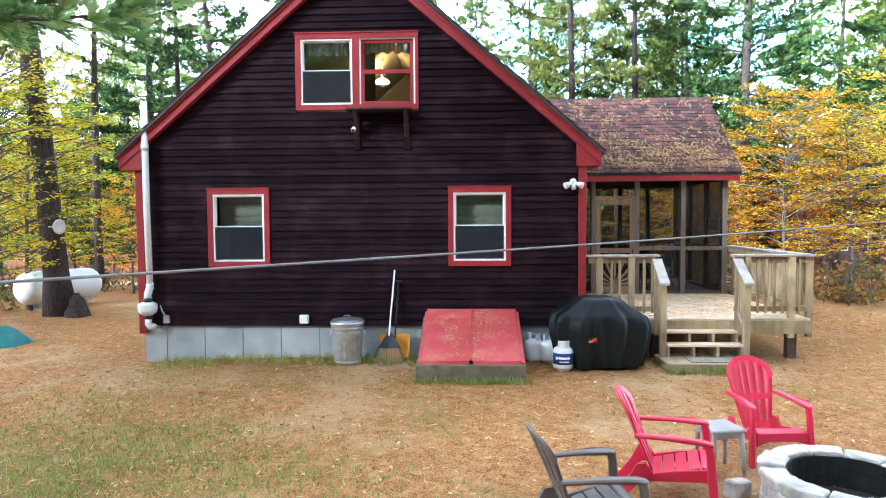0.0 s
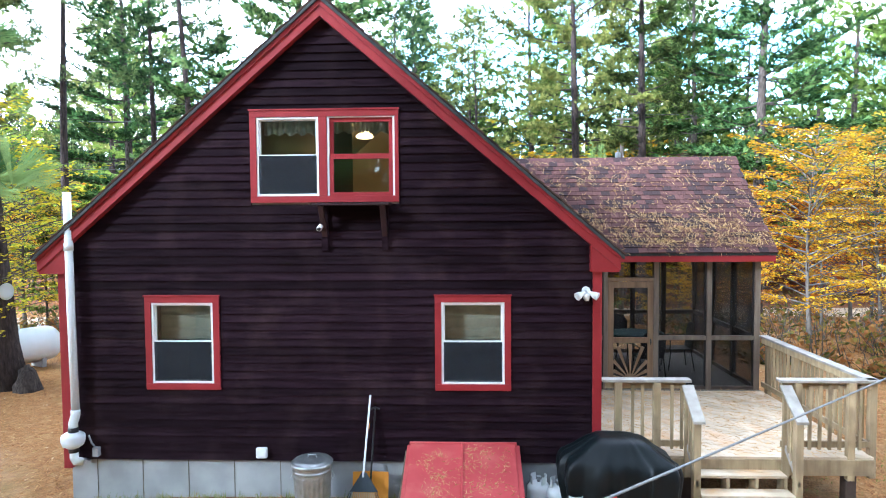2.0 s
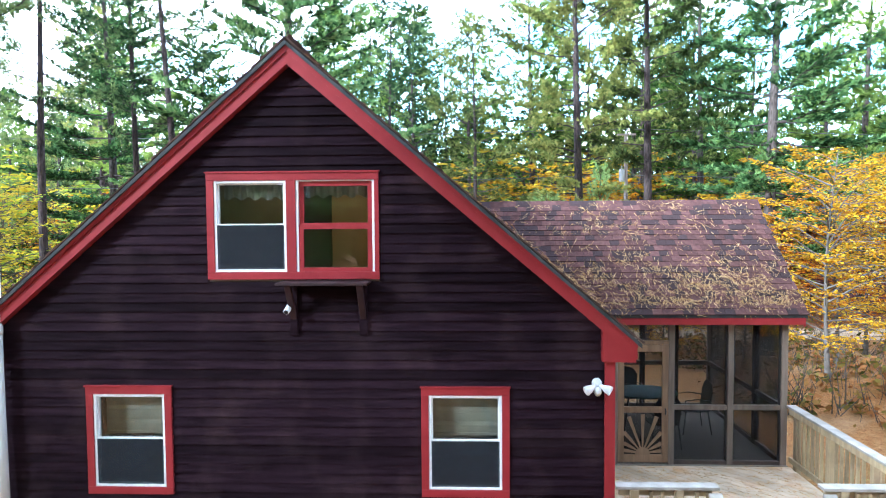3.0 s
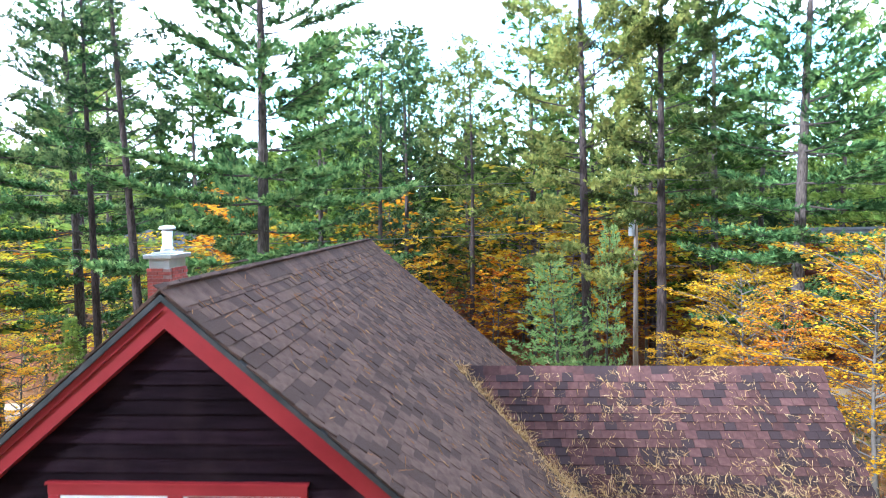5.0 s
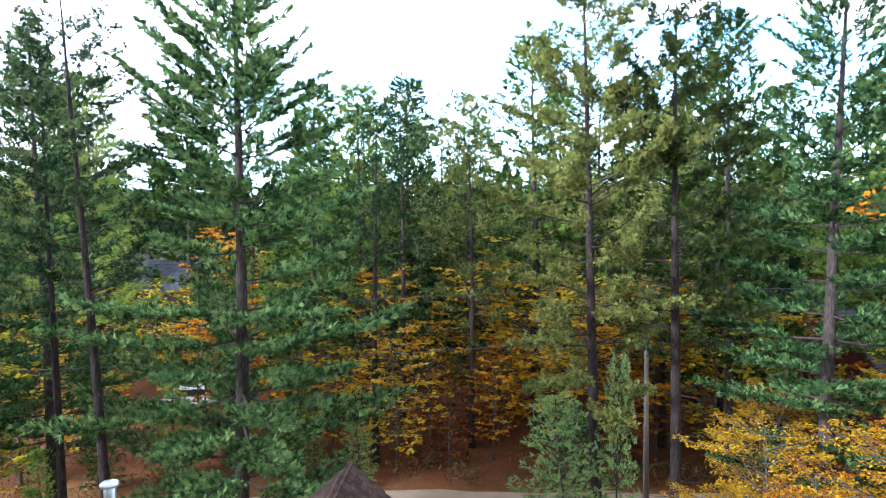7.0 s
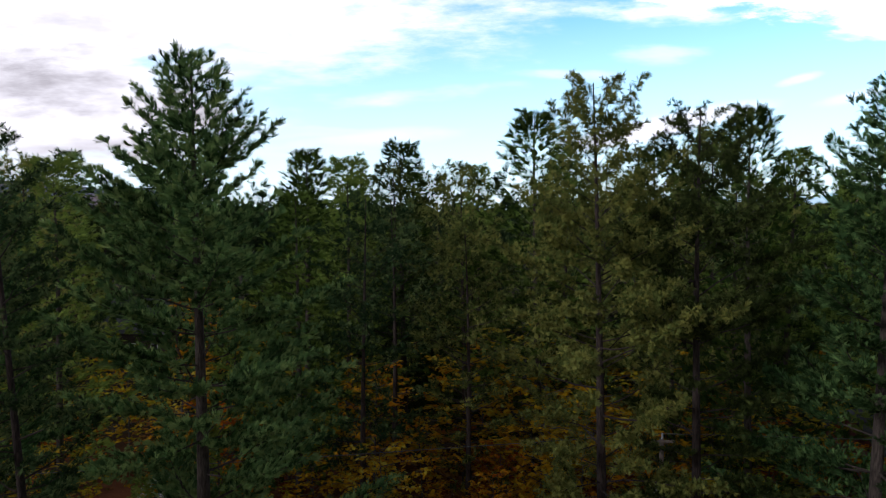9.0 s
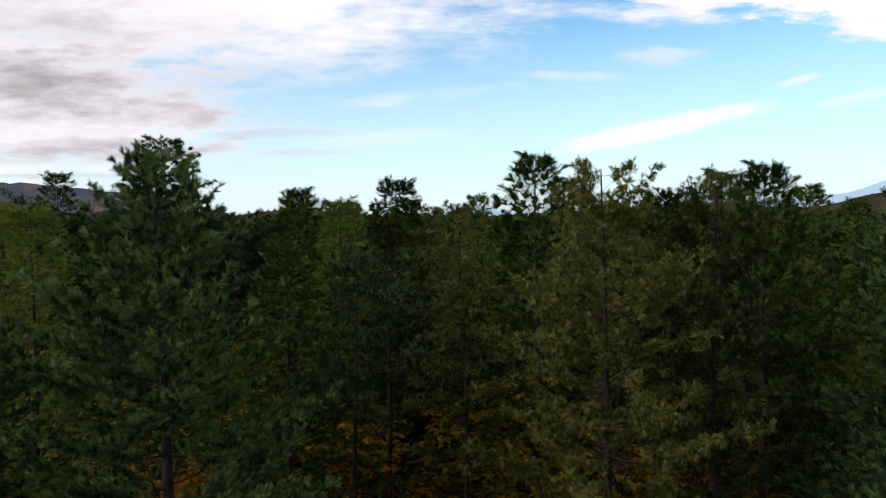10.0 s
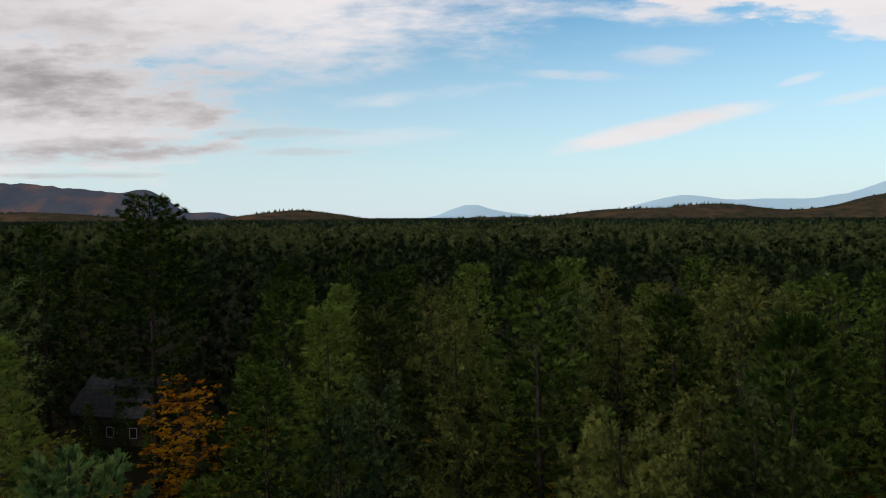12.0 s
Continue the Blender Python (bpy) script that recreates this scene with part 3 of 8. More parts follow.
def thing(name, label, category, at=(0, 0, 0), turn=0.0, group=""):
    ob = new(name)
    ob.empty_display_size = 0.1
    ob.matrix_world = pose(*at, 0, 0, turn)
    return tagged(ob, label, category, group)


def fast_mesh(name, verts, faces, material, uv=None):
    """A mesh out of arrays: verts n x 3, faces m x 3 or m x 4."""
    me = bpy.data.meshes.new(name)
    n, k = faces.shape
    me.vertices.add(len(verts))
    me.vertices.foreach_set("co", np.asarray(verts, dtype=np.float32).ravel())
    me.loops.add(n * k)
    me.loops.foreach_set("vertex_index", np.asarray(faces, dtype=np.int32).ravel())
    me.polygons.add(n)
    me.polygons.foreach_set("loop_start", np.arange(0, n * k, k, dtype=np.int32))
    me.update(calc_edges=True)
    me.materials.append(material)
    if uv is not None:
        layer = me.uv_layers.new(name="spread")
        layer.data.foreach_set("uv", np.asarray(uv, dtype=np.float32).ravel())
    return me


def ramp01(v):
    v = min(1.0, max(0.0, v))
    return v * v * (3 - 2 * v)


def ground_z(x, y):
    """The yard is level round the house and falls towards the road and to the west."""
    return 0.1 - 1.15 * ramp01((y - 8) / 18) - 0.36 * ramp01((2.6 - x) / 7.5) * (1 - ramp01((y - 8) / 18))

# ---- the land ----
def build_ground():
    xs = np.concatenate([np.array([-4600, -2500, -1200, -600, -300, -150, -90]), np.arange(-60, 61, 1.5), np.array([90, 150, 300, 600, 1200, 2500, 4600])])
    ys = np.concatenate([np.array([-4600, -2000, -800, -300, -120, -60]), np.arange(-30, 61, 1.5), np.array([90, 150, 300, 600, 1200, 2500, 4600])])
    verts = []
    for y in ys:
        for x in xs:
            z = ground_z(x, y)
            if y > 9 or abs(x - 4) > 9 or y < -7:
                z += 0.06 * noise.noise(Vector((x * 0.3, y * 0.3, 0)))
            if y > 29:
                z += 0.5 * ramp01((y - 29) / 12) * (1 + noise.noise(Vector((x * 0.05, y * 0.05, 3))))
            verts.append((x, y, z))
    nx = len(xs)
    faces = [(j * nx + i, j * nx + i + 1, (j + 1) * nx + i + 1, (j + 1) * nx + i) for j in range(len(ys) - 1) for i in range(nx - 1)]
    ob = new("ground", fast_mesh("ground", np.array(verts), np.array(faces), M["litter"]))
    ob.data.polygons.foreach_set("use_smooth", [True] * len(ob.data.polygons))
    tagged(ob, "sandy yard under orange fallen pine needles and leaves", "ground", kind="structure")


def road_middle(x):
    return 25.3 - 3.4 * ramp01((4 - x) / 22) - 3.0 * ramp01((-12 - x) / 30)


def build_road():
    bm = bmesh.new()
    rows = []
    for x in np.arange(-60, 61, 1.5):
        y, row = road_middle(x), []
        for k, off in enumerate((-2.1, -1.0, 0.0, 1.0, 2.1)):
            yy = y + off + 0.25 * noise.noise(Vector((x * 0.35, off, 7)))
            edge = k in (0, 4)
            row.append(bm.verts.new((x, yy, ground_z(x, yy) + (-0.05 if edge else 0.07))))
        rows.append(row)
    for a, b in zip(rows, rows[1:]):
        for k in range(4):
            bm.faces.new((a[k], b[k], b[k + 1], a[k + 1]))
    tagged(part("road", bm, M["sand_road"], smooth=True), "pale sandy dirt road through the pine woods", "road", kind="structure")


def ridge_line(name, y, x0, x1, height, depth, material, label, steps=90, seed=0):
    """A range of hills: a strip of land that rises from the plain to a crest and falls behind it."""
    bm, rows = bmesh.new(), []
    prof = (0, 0.35, 0.7, 0.92, 1.0, 0.9, 0.0)
    for i in range(steps + 1):
        x, row = x0 + (x1 - x0) * i / steps, []
        h = height(x)
        for k, f in enumerate(prof):
            rough = 1 + 0.10 * noise.noise(Vector((x * 0.004 + seed, k * 0.7, seed))) + 0.05 * noise.noise(Vector((x * 0.02, k, seed + 5)))
            row.append(bm.verts.new((x, y + depth * (k - 4) / 4, -20 + (h + 20) * f * (rough if 0 < k < 6 else 1))))
        rows.append(row)
    for a, b in zip(rows, rows[1:]):
        for k in range(len(prof) - 1):
            bm.faces.new((a[k], b[k], b[k + 1], a[k + 1]))
    tagged(part(name, bm, material, smooth=True), label, "mountain", kind="structure")


def bump_curve(*bumps):
    return lambda x: 3 + sum(h * math.exp(-((x - c) / w) ** 2) for c, w, h in bumps)


build_ground()
build_road()
ridge_line("backdrop", 4300, -3600, 4200, bump_curve((-35, 160, 62), (120, 300, 48), (1240, 330, 78), (1700, 600, 105), (3000, 700, 290)), 250, M["blue_hill"], "mountain range on the horizon with blue haze painted in", seed=2)
ridge_line("backdrop", 3100, -3300, -900, bump_curve((-2400, 500, 205), (-1540, 130, 92), (-1800, 260, 110), (-1250, 150, 45)), 300, M["mid_hill"], "dusky mountain ridge, haze painted in, a lower peak beside it", seed=9)
low_hills = bump_curve((-560, 210, 42), (-1500, 500, 40), (735, 230, 54), (1500, 380, 125), (440, 160, 26), (100, 300, 18))
ridge_line("backdrop", 2100, -1900, 2300, low_hills, 320, M["hill"], "low wooded hills in autumn colour with painted sunlit patches", seed=4)

# ---- the house ----
MID, APEX, SLOPE = 3.65, 6.73, 0.862          # gable middle, top of the rake boards, rise over run
ROOF_Y0, ROOF_Y1 = -0.16, 9.72
WINDOWS = {"low_left": (1.18, 2.20, 1.60, 2.87), "low_right": (5.11, 6.12, 1.60, 2.87), "upper": (2.67, 4.65, 4.12, 5.335)}


def roof_line(x):
    return APEX - SLOPE * abs(x - MID)


def less_holes(lo, hi, holes):
    """What is left of the span lo..hi after the holes are taken out."""
    out, at = [], lo
    for a, b in sorted(holes):
        if a > at:
            out.append((at, min(a, hi)))
        at = max(at, b)
    if at < hi:
        out.append((at, hi))
    return [s for s in out if s[1] - s[0] > 0.01]


def build_shell():
    house = thing("house", "dark brown clapboard cabin with red trim and steep gable", "house", (3.65, 0, 0.1))
    inv = Matrix.Translation((-3.65, 0, -0.1))

    def put(name, bm, material, label="", bevel=0.0, parent=None, smooth=False):
        ob = part(name, bm, material, parent or house, label, bevel, smooth)
        if not parent:
            ob.data.transform(inv)
        return ob

    # front wall core with its openings (clear of the casings)
    bm = bmesh.new()
    holes = [(w[0] + 0.07, w[1] - 0.07, w[2] + 0.07, w[3] - 0.07) for w in WINDOWS.values()]
    xs = sorted({0.03, 7.27, MID, *[h[0] for h in holes], *[h[1] for h in holes]})
    for a, b in zip(xs, xs[1:]):
        cuts = [(h[2], h[3]) for h in holes if h[0] < (a + b) / 2 < h[1]]
        top = min(roof_line(a), roof_line(b)) - 0.1
        spans = less_holes(0.625, top, cuts)
        for z0, z1 in spans:
            if z1 == top:
                prism(bm, [(a, z0), (b, z0), (b, roof_line(b) - 0.1), (a, roof_line(a) - 0.1)], "y", 0.0, 0.14)
            else:
                box(bm, a, b, 0.0, 0.14, z0, z1)
    put("wall", bm, M["dark_room"])
    bm = bmesh.new()
    box(bm, 0.03, 0.17, 0.14, 9.4, 0.5, 3.2)
    put("wall", bm, M["clapboard"])
    bm = bmesh.new()
    box(bm, 7.13, 7.27, 0.14, 9.4, 0.5, 3.2)
    put("wall", bm, M["clapboard"])
    bm = bmesh.new()
    prism(bm, [(0.03, 0.5), (7.27, 0.5), (7.27, roof_line(7.27) - 0.1), (MID, APEX - 0.1), (0.03, roof_line(0.03) - 0.1)], "y", 9.4, 9.54)
    put("wall", bm, M["clapboard"])
    # foundation with form joints
    bm = bmesh.new()
    box(bm, 0.06, 7.24, 0.03, 9.5, -0.7, 0.62)
    fo = put("foundation", bm, M["concrete"], "grey poured concrete foundation with form joints")
    for x in (0.42, 1.06, 1.70, 2.34, 2.98, 6.8):
        bm = bmesh.new()
        box(bm, x - 0.004, x + 0.004, 0.024, 0.04, -0.3, 0.60)
        put("form_joint", bm, M["old_concrete"])
    # floors and rooms behind the windows
    bm = bmesh.new()
    box(bm, 0.17, 7.13, 0.14, 9.4, 0.6, 0.75)
    put("room_floor", bm, M["room_floor"])
    bm = bmesh.new()
    box(bm, 0.17, 7.13, 0.14, 9.4, 3.05, 3.2)
    put("upper_floor", bm, M["room_floor"])
    bm = bmesh.new()
    box(bm, 0.17, 7.13, 3.6, 3.7, 0.75, 3.05)
    put("partition", bm, M["dark_room"])
    bm = bmesh.new()
    prism(bm, [(1.2, 3.2), (6.1, 3.2), (6.1, roof_line(6.1) - 0.25), (MID, APEX - 0.25), (1.2, roof_line(1.2) - 0.25)], "y", 8.2, 8.3)
    put("partition", bm, M["room"])
    for k in (-1, 1):
        bm = bmesh.new()
        prism(bm, [(MID, APEX - 0.22), (MID + k * 3.4, APEX - 0.22 - SLOPE * 3.4), (MID + k * 3.4, APEX - 0.30 - SLOPE * 3.4), (MID, APEX - 0.30)], "y", 0.14, 8.2)
        put("sloped_ceiling", bm, M["room"], "tan sloping ceiling under the roof")
    bm = bmesh.new()
    box(bm, 3.55, 3.64, 0.2, 2.2, 3.2, 5.6)
    put("partition", bm, M["dark_room"])
    # corner boards
    for x0, x1 in ((-0.01, 0.11), (7.19, 7.31)):
        bm = bmesh.new()
        box(bm, x0, x1, -0.045, 0.06, 0.50, 3.24)
        put("corner_board", bm, M["red_trim"], "dark red corner board", 0.004)
    # rake boards in two steps, boxed at the eaves
    for s in (-1, 1):
        for y0, y1, lo, hi in ((ROOF_Y0 + 0.02, 0.03, -0.200, 0.0), (ROOF_Y0, ROOF_Y0 + 0.02, -0.065, 0.005)):
            bm = bmesh.new()
            e = 3.88
            prism(bm, [(MID, APEX + hi), (MID + s * e, APEX + hi - SLOPE * e), (MID + s * e, APEX + lo - SLOPE * e + 0.03), (MID, APEX + lo)], "y", y0, y1)
            put("rake_board", bm, M["red_trim"], "dark red rake board")
        bm = bmesh.new()
        prism(bm, [(MID + s * 3.5, 3.19), (MID + s * 3.87, 3.185), (MID + s * 3.87, 3.33), (MID + s * 3.5, 3.66)], "y", -0.12, 0.06)
        put("eave_return", bm, M["red_trim"], "dark red boxed eave")
        bm = bmesh.new()
        box(bm, MID + s * 3.6, MID + s * 3.87, 0.06, ROOF_Y1 - 0.2, 3.18, 3.33)
        put("eave_fascia", bm, M["red_trim"])
    # clapboards
    step, row, rg = 0.1115, 0, rnd(77)
    while True:
        z0 = 0.625 + step * row
        half = (APEX - 0.16 - z0 - step) / SLOPE + 0.12
        row += 1
        if half < 0.12 or z0 > 6.6:
            break
        lo, hi = max(0.11, MID - half), min(7.19, MID + half)
        cuts = [(w[0], w[1]) for w in WINDOWS.values() if z0 + step > w[2] + 0.06 and z0 < w[3] - 0.06]
        for a, b in less_holes(lo, hi, cuts):
            bm = bmesh.new()
            prism(bm, [(-0.031, z0 + rg.uniform(-0.002, 0.002)), (0.0, z0 + 0.006), (0.0, z0 + step + 0.012), (-0.005, z0 + step + 0.012)], "x", a, b)
            put("clapboard", bm, M["clapboard"])
    # windows
    for key, (x0, x1, z0, z1) in WINDOWS.items():
        win = thing("window", "", "", (0, 0, 0))
        win.parent = house
        win.matrix_parent_inverse = Matrix.Translation((-3.65, 0, -0.1))
        units = [(x0 + 0.085, x1 - 0.085)] if key != "upper" else [(x0 + 0.085, 3.59), (3.70, x1 - 0.05)]
        c = 0.085
        spans = [(x0, x1, -0.05, 0.01, z1 - c, z1), (x0, x1, -0.05, 0.01, z0, z0 + c), (x0, x0 + c, -0.048, 0.01, z0 + c, z1 - c), (x1 - (0.05 if key == "upper" else c), x1, -0.048, 0.01, z0 + c, z1 - c)]
        if key == "upper":
            spans.append((3.59, 3.70, -0.048, 0.01, z0 + c, z1 - c))
        for s in spans:
            bm = bmesh.new()
            box(bm, *s)
            put("casing", bm, M["red_trim"], parent=win, bevel=0.003)
        bm = bmesh.new()
        box(bm, x0 - 0.012, x1 + 0.012, -0.064, 0.0, z1, z1 + 0.018)
        put("drip_cap", bm, M["red_trim"], parent=win)
        for k, (a, b) in enumerate(units):
            red = key == "upper" and k == 1
            za, zb = (z0 + 0.05, z1 - 0.07) if red else (z0 + c, z1 - c)
            w, t = (0.028, 0.055) if red else (0.030, 0.018)
            sash = M["red_trim"] if red else M["white_vinyl"]
            for s in ((a, b, za, za + w), (a, b, zb - w, zb), (a, a + w, za + w, zb - w), (b - w, b, za + w, zb - w)):
                bm = bmesh.new()
                box(bm, s[0], s[1], -0.035, 0.06, s[2], s[3])
                put("window_frame", bm, M["white_vinyl"], parent=win, bevel=0.003)
            mid = (za + zb) / 2 + 0.01
            for lo, hi, y in ((za + w, mid + 0.02, -0.012), (mid - 0.02, zb - w, 0.018)):
                sa = bmesh.new()
                for s in ((a + w, b - w, lo, lo + t), (a + w, b - w, hi - t, hi), (a + w, a + w + t, lo + t, hi - t), (b - w - t, b - w, lo + t, hi - t)):
                    box(sa, s[0], s[1], y - 0.012, y + 0.022, s[2], s[3])
                so = put("sash", sa, sash, parent=win)
                bm = bmesh.new()
                box(bm, a + w + t * 0.5, b - w - t * 0.5, y + 0.002, y + 0.006, lo + t * 0.5, hi - t * 0.5)
                pane = part("pane", bm, M["glass"], so)
                pane.visible_shadow = False
            if not red:
                bm = bmesh.new()
                box(bm, a + w, b - w, -0.030, -0.027, za + w, mid + 0.005)
                so = put("half_screen", bm, M["half_screen"], "grey insect half screen", parent=win)
                so.visible_shadow = False
    return house


def shingle_mesh(name, wide, long, material):
    bm = bmesh.new()
    prism(bm, [(0, 0.0), (long, -0.004), (long, 0.004), (0, 0.017)], "x", 0.003, wide - 0.003)
    return mesh_of(bm, name, material)


def lay_shingles(name, owner, origin, along, down, normal, length, drop, expose, wide, single, rest, pick, cut=None, seed=1):
    """Courses of tabs from the eave up. pick(u) says whether the column at u metres is laid tab by tab."""
    rg = rnd(seed)
    base = shingle_mesh(name, wide, expose * 1.5, single)
    src_v = np.array([v.co[:] for v in base.vertices])
    src_f = [tuple(p.vertices) for p in base.polygons]
    verts, faces, count = [], [], 0
    origin, along, down, normal = Vector(origin), Vector(along), Vector(down), Vector(normal)
    courses = int(drop / expose)
    for c in range(courses):
        off = (c % 2) * wide * 0.5 + rg.uniform(-0.04, 0.04)
        u = -off
        while u < length:
            place = origin + along * max(u, 0) - down * (expose * c)
            if u + wide * 0.4 < length and (cut is None or cut(place)):
                w = min(wide, length - u)
                if u < 0:
                    w += u
                m = Matrix.Translation(place + normal * (0.004 + rg.uniform(0, 0.004))) @ Matrix((along, -down, normal)).transposed().to_4x4() @ Matrix.Diagonal((max(w, 0.03) / wide, 1, rg.uniform(0.8, 1.5), 1))
                if pick(u) and count < 300:
                    ob = new(name, base)
                    ob.parent = owner
                    ob.matrix_parent_inverse = owner.matrix_world.inverted()
                    ob.matrix_world = m
                    count += 1
                else:
                    k = len(verts) * len(src_v)
                    mm = np.array(m)
                    verts.append(src_v @ mm[:3, :3].T + mm[:3, 3])
                    faces += [tuple(i + k for i in f) for f in src_f]
            u += wide
    if verts:
        me = bpy.data.meshes.new(name + "s")
        me.from_pydata(np.concatenate(verts).tolist(), [], faces)
        me.materials.append(rest)
        ob = new(name + "s", me)
        ob.parent = owner
        ob.matrix_parent_inverse = owner.matrix_world.inverted()
        tagged(ob, kind="stuff")


def build_main_roof(house):
    a = math.atan(SLOPE)
    roof_parent = None
    for s in (-1, 1):
        bm = bmesh.new()
        e = 3.92
        prism(bm, [(MID, APEX + 0.005), (MID + s * e, APEX + 0.005 - SLOPE * e), (MID + s * e, APEX + 0.055 - SLOPE * e), (MID, APEX + 0.055)], "y", ROOF_Y0 - 0.03, ROOF_Y1)
        ro = part("roof", bm, M["drip_edge"], house, "steep brown asphalt shingle roof")
        ro.data.transform(Matrix.Translation((-3.65, 0, -0.1)))
        if s == 1:
            roof_parent = ro
    bpy.context.view_layer.update()
    ca, sa = math.cos(a), math.sin(a)
    e = 3.93
    for s in (1, -1):
        lay_shingles("shingle", roof_parent, (MID + s * e, ROOF_Y0 - 0.035, APEX + 0.062 - SLOPE * e), (0, 1, 0), (s * ca, 0, -sa), (s * sa, 0, ca), 9.92, 5.24, 0.127, 0.20,
                     M["shingle_brown"], M["shingle_brown_rest"], (lambda u: u < 1.35) if s == 1 else (lambda u: False), seed=3 + s)
    # ridge caps
    for i in range(40):
        bm = bmesh.new()
        y = ROOF_Y0 - 0.03 + i * 0.245
        for s in (-1, 1):
            prism(bm, [(MID, APEX + 0.082), (MID + s * 0.16, APEX + 0.082 - SLOPE * 0.16), (MID + s * 0.16, APEX + 0.098 - SLOPE * 0.16), (MID, APEX + 0.100 + 0.004 * (i % 2))], "y", y, y + 0.26)
        ob = part("ridge_cap", bm, M["shingle_brown"], roof_parent)
        ob.data.transform(Matrix.Translation((-3.65, 0, -0.1)))


PORCH = dict(x0=7.31, x1=10.76, y0=3.2, y1=6.56, floor=0.76, eave_y=2.95, ridge_y=4.88, ridge_z=5.08, eave_z=3.27)


def build_porch():
    P = PORCH
    porch = thing("screened_porch", "screened porch with wooden posts and a needle-strewn shingle roof", "porch", (9.0, 4.9, 0.1))
    inv = Matrix.Translation((-9.0, -4.9, -0.1))

    def put(name, bm, material, label="", bevel=0.0, parent=None):
        ob = part(name, bm, material, parent or porch, label, bevel)
        if not parent:
            ob.data.transform(inv)
        return ob

    def one(name, span, material, label="", bevel=0.004):
        bm = bmesh.new()
        box(bm, *span)
        return put(name, bm, material, label, bevel)

    one("porch_floor", (P["x0"], P["x1"] + 0.02, P["y0"] - 0.02, P["y1"], P["floor"] - 0.2, P["floor"] + 0.01), M["mat_grey"], "grey painted porch floor")
    top = 3.10
    for x in (8.92, 9.86):
        one("post", (x - 0.045, x + 0.045, P["y0"], P["y0"] + 0.09, 0.77, top), M["post_wood"])
    for x, y in ((P["x1"] - 0.05, P["y0"]), (P["x1"] - 0.05, P["y1"] - 0.1), (7.36, P["y0"]), (7.36, P["y1"] - 0.1)):
        one("post", (x - 0.05, x + 0.05, y, y + 0.1, 0.77, top), M["post_wood"])
    for y in (4.25, 5.35):
        one("post", (P["x1"] - 0.1, P["x1"] - 0.01, y - 0.06, y + 0.06, 0.77, top), M["beam_dark"])
    for x in (8.2, 9.3, 10.0):
        one("post", (x - 0.05, x + 0.05, P["y1"] - 0.1, P["y1"] - 0.02, 0.77, top), M["beam_dark"])
    one("door_jamb", (7.98, 8.06, P["y0"], P["y0"] + 0.09, 0.77, top), M["post_wood"])
    one("transom_bar", (8.06, 8.875, P["y0"] + 0.005, P["y0"] + 0.085, 2.74, 2.80), M["door_wood"])
    for a, b in ((8.965, 9.815), (9.905, P["x1"] - 0.1), (7.41, 7.98)):
        one("mid_rail", (a, b, P["y0"] + 0.01, P["y0"] + 0.07, 1.67, 1.75), M["post_wood"])
        one("sill", (a, b, P["y0"] + 0.01, P["y0"] + 0.07, 0.77, 0.83), M["beam_dark"])
    for z0, z1 in ((0.77, 0.85), (1.67, 1.76)):
        one("side_rail", (P["x1"] - 0.09, P["x1"] - 0.02, P["y0"] + 0.1, P["y1"] - 0.1, z0, z1), M["post_wood"])
        one("back_rail", (7.4, P["x1"] - 0.1, P["y1"] - 0.09, P["y1"] - 0.02, z0, z1), M["post_wood"])
    one("beam", (P["x0"], P["x1"], P["y0"] - 0.01, P["y0"] + 0.1, top, top + 0.14), M["beam_dark"])
    one("beam", (P["x1"] - 0.1, P["x1"], P["y0"] + 0.1, P["y1"], top, top + 0.14), M["beam_dark"])
    one("beam", (P["x0"], P["x1"] - 0.1, P["y1"] - 0.1, P["y1"], top, top + 0.14), M["beam_dark"])
    # screens
    def screen(x0, x1, y0, y1, z0, z1):
        bm = bmesh.new()
        box(bm, x0, x1, y0, y1, z0, z1)
        ob = put("screen", bm, M["screen"], "dark insect screen")
        ob.visible_shadow = False
    for a, b in ((8.965, 9.815), (9.905, P["x1"] - 0.1), (7.41, 7.98)):
        for z0, z1 in ((0.83, 1.67), (1.75, top)):
            screen(a, b, P["y0"] + 0.075, P["y0"] + 0.078, z0, z1)
            for s in ((a, a + 0.02), (b - 0.02, b)):
                one("screen_stop", (s[0], s[1], P["y0"] + 0.03, P["y0"] + 0.074, z0, z1), M["black"], bevel=0)
    screen(8.06, 8.875, P["y0"] + 0.075, P["y0"] + 0.078, 2.80, top)
    for a, b in ((P["y0"] + 0.1, 4.19), (4.31, 5.29), (5.41, P["y1"] - 0.1)):
        screen(P["x1"] - 0.052, P["x1"] - 0.048, a, b, 0.85, 1.67)
        screen(P["x1"] - 0.052, P["x1"] - 0.048, a, b, 1.76, top)
    # screen door with a sunburst panel
    door = thing("screen_door", "", "", (0, 0, 0))
    door.parent = porch
    door.matrix_parent_inverse = inv
    y0, y1 = P["y0"] + 0.01, P["y0"] + 0.05
    for s in ((8.065, 8.165, 0.80, 2.73), (8.775, 8.875, 0.80, 2.73), (8.165, 8.775, 2.62, 2.73), (8.165, 8.775, 1.62, 1.72), (8.165, 8.775, 0.80, 0.93)):
        bm = bmesh.new()
        box(bm, s[0], s[1], y0, y1, s[2], s[3])
        put("door_stile", bm, M["door_wood"], "oiled wooden door rail", 0.004, door)
    for z0, z1 in ((0.93, 1.62), (1.72, 2.62)):
        bm = bmesh.new()
        box(bm, 8.165, 8.775, y1 - 0.012, y1 - 0.009, z0, z1)
        ob = put("screen", bm, M["screen"], "dark insect screen", parent=door)
        ob.visible_shadow = False
    cx, cz = 8.47, 0.95
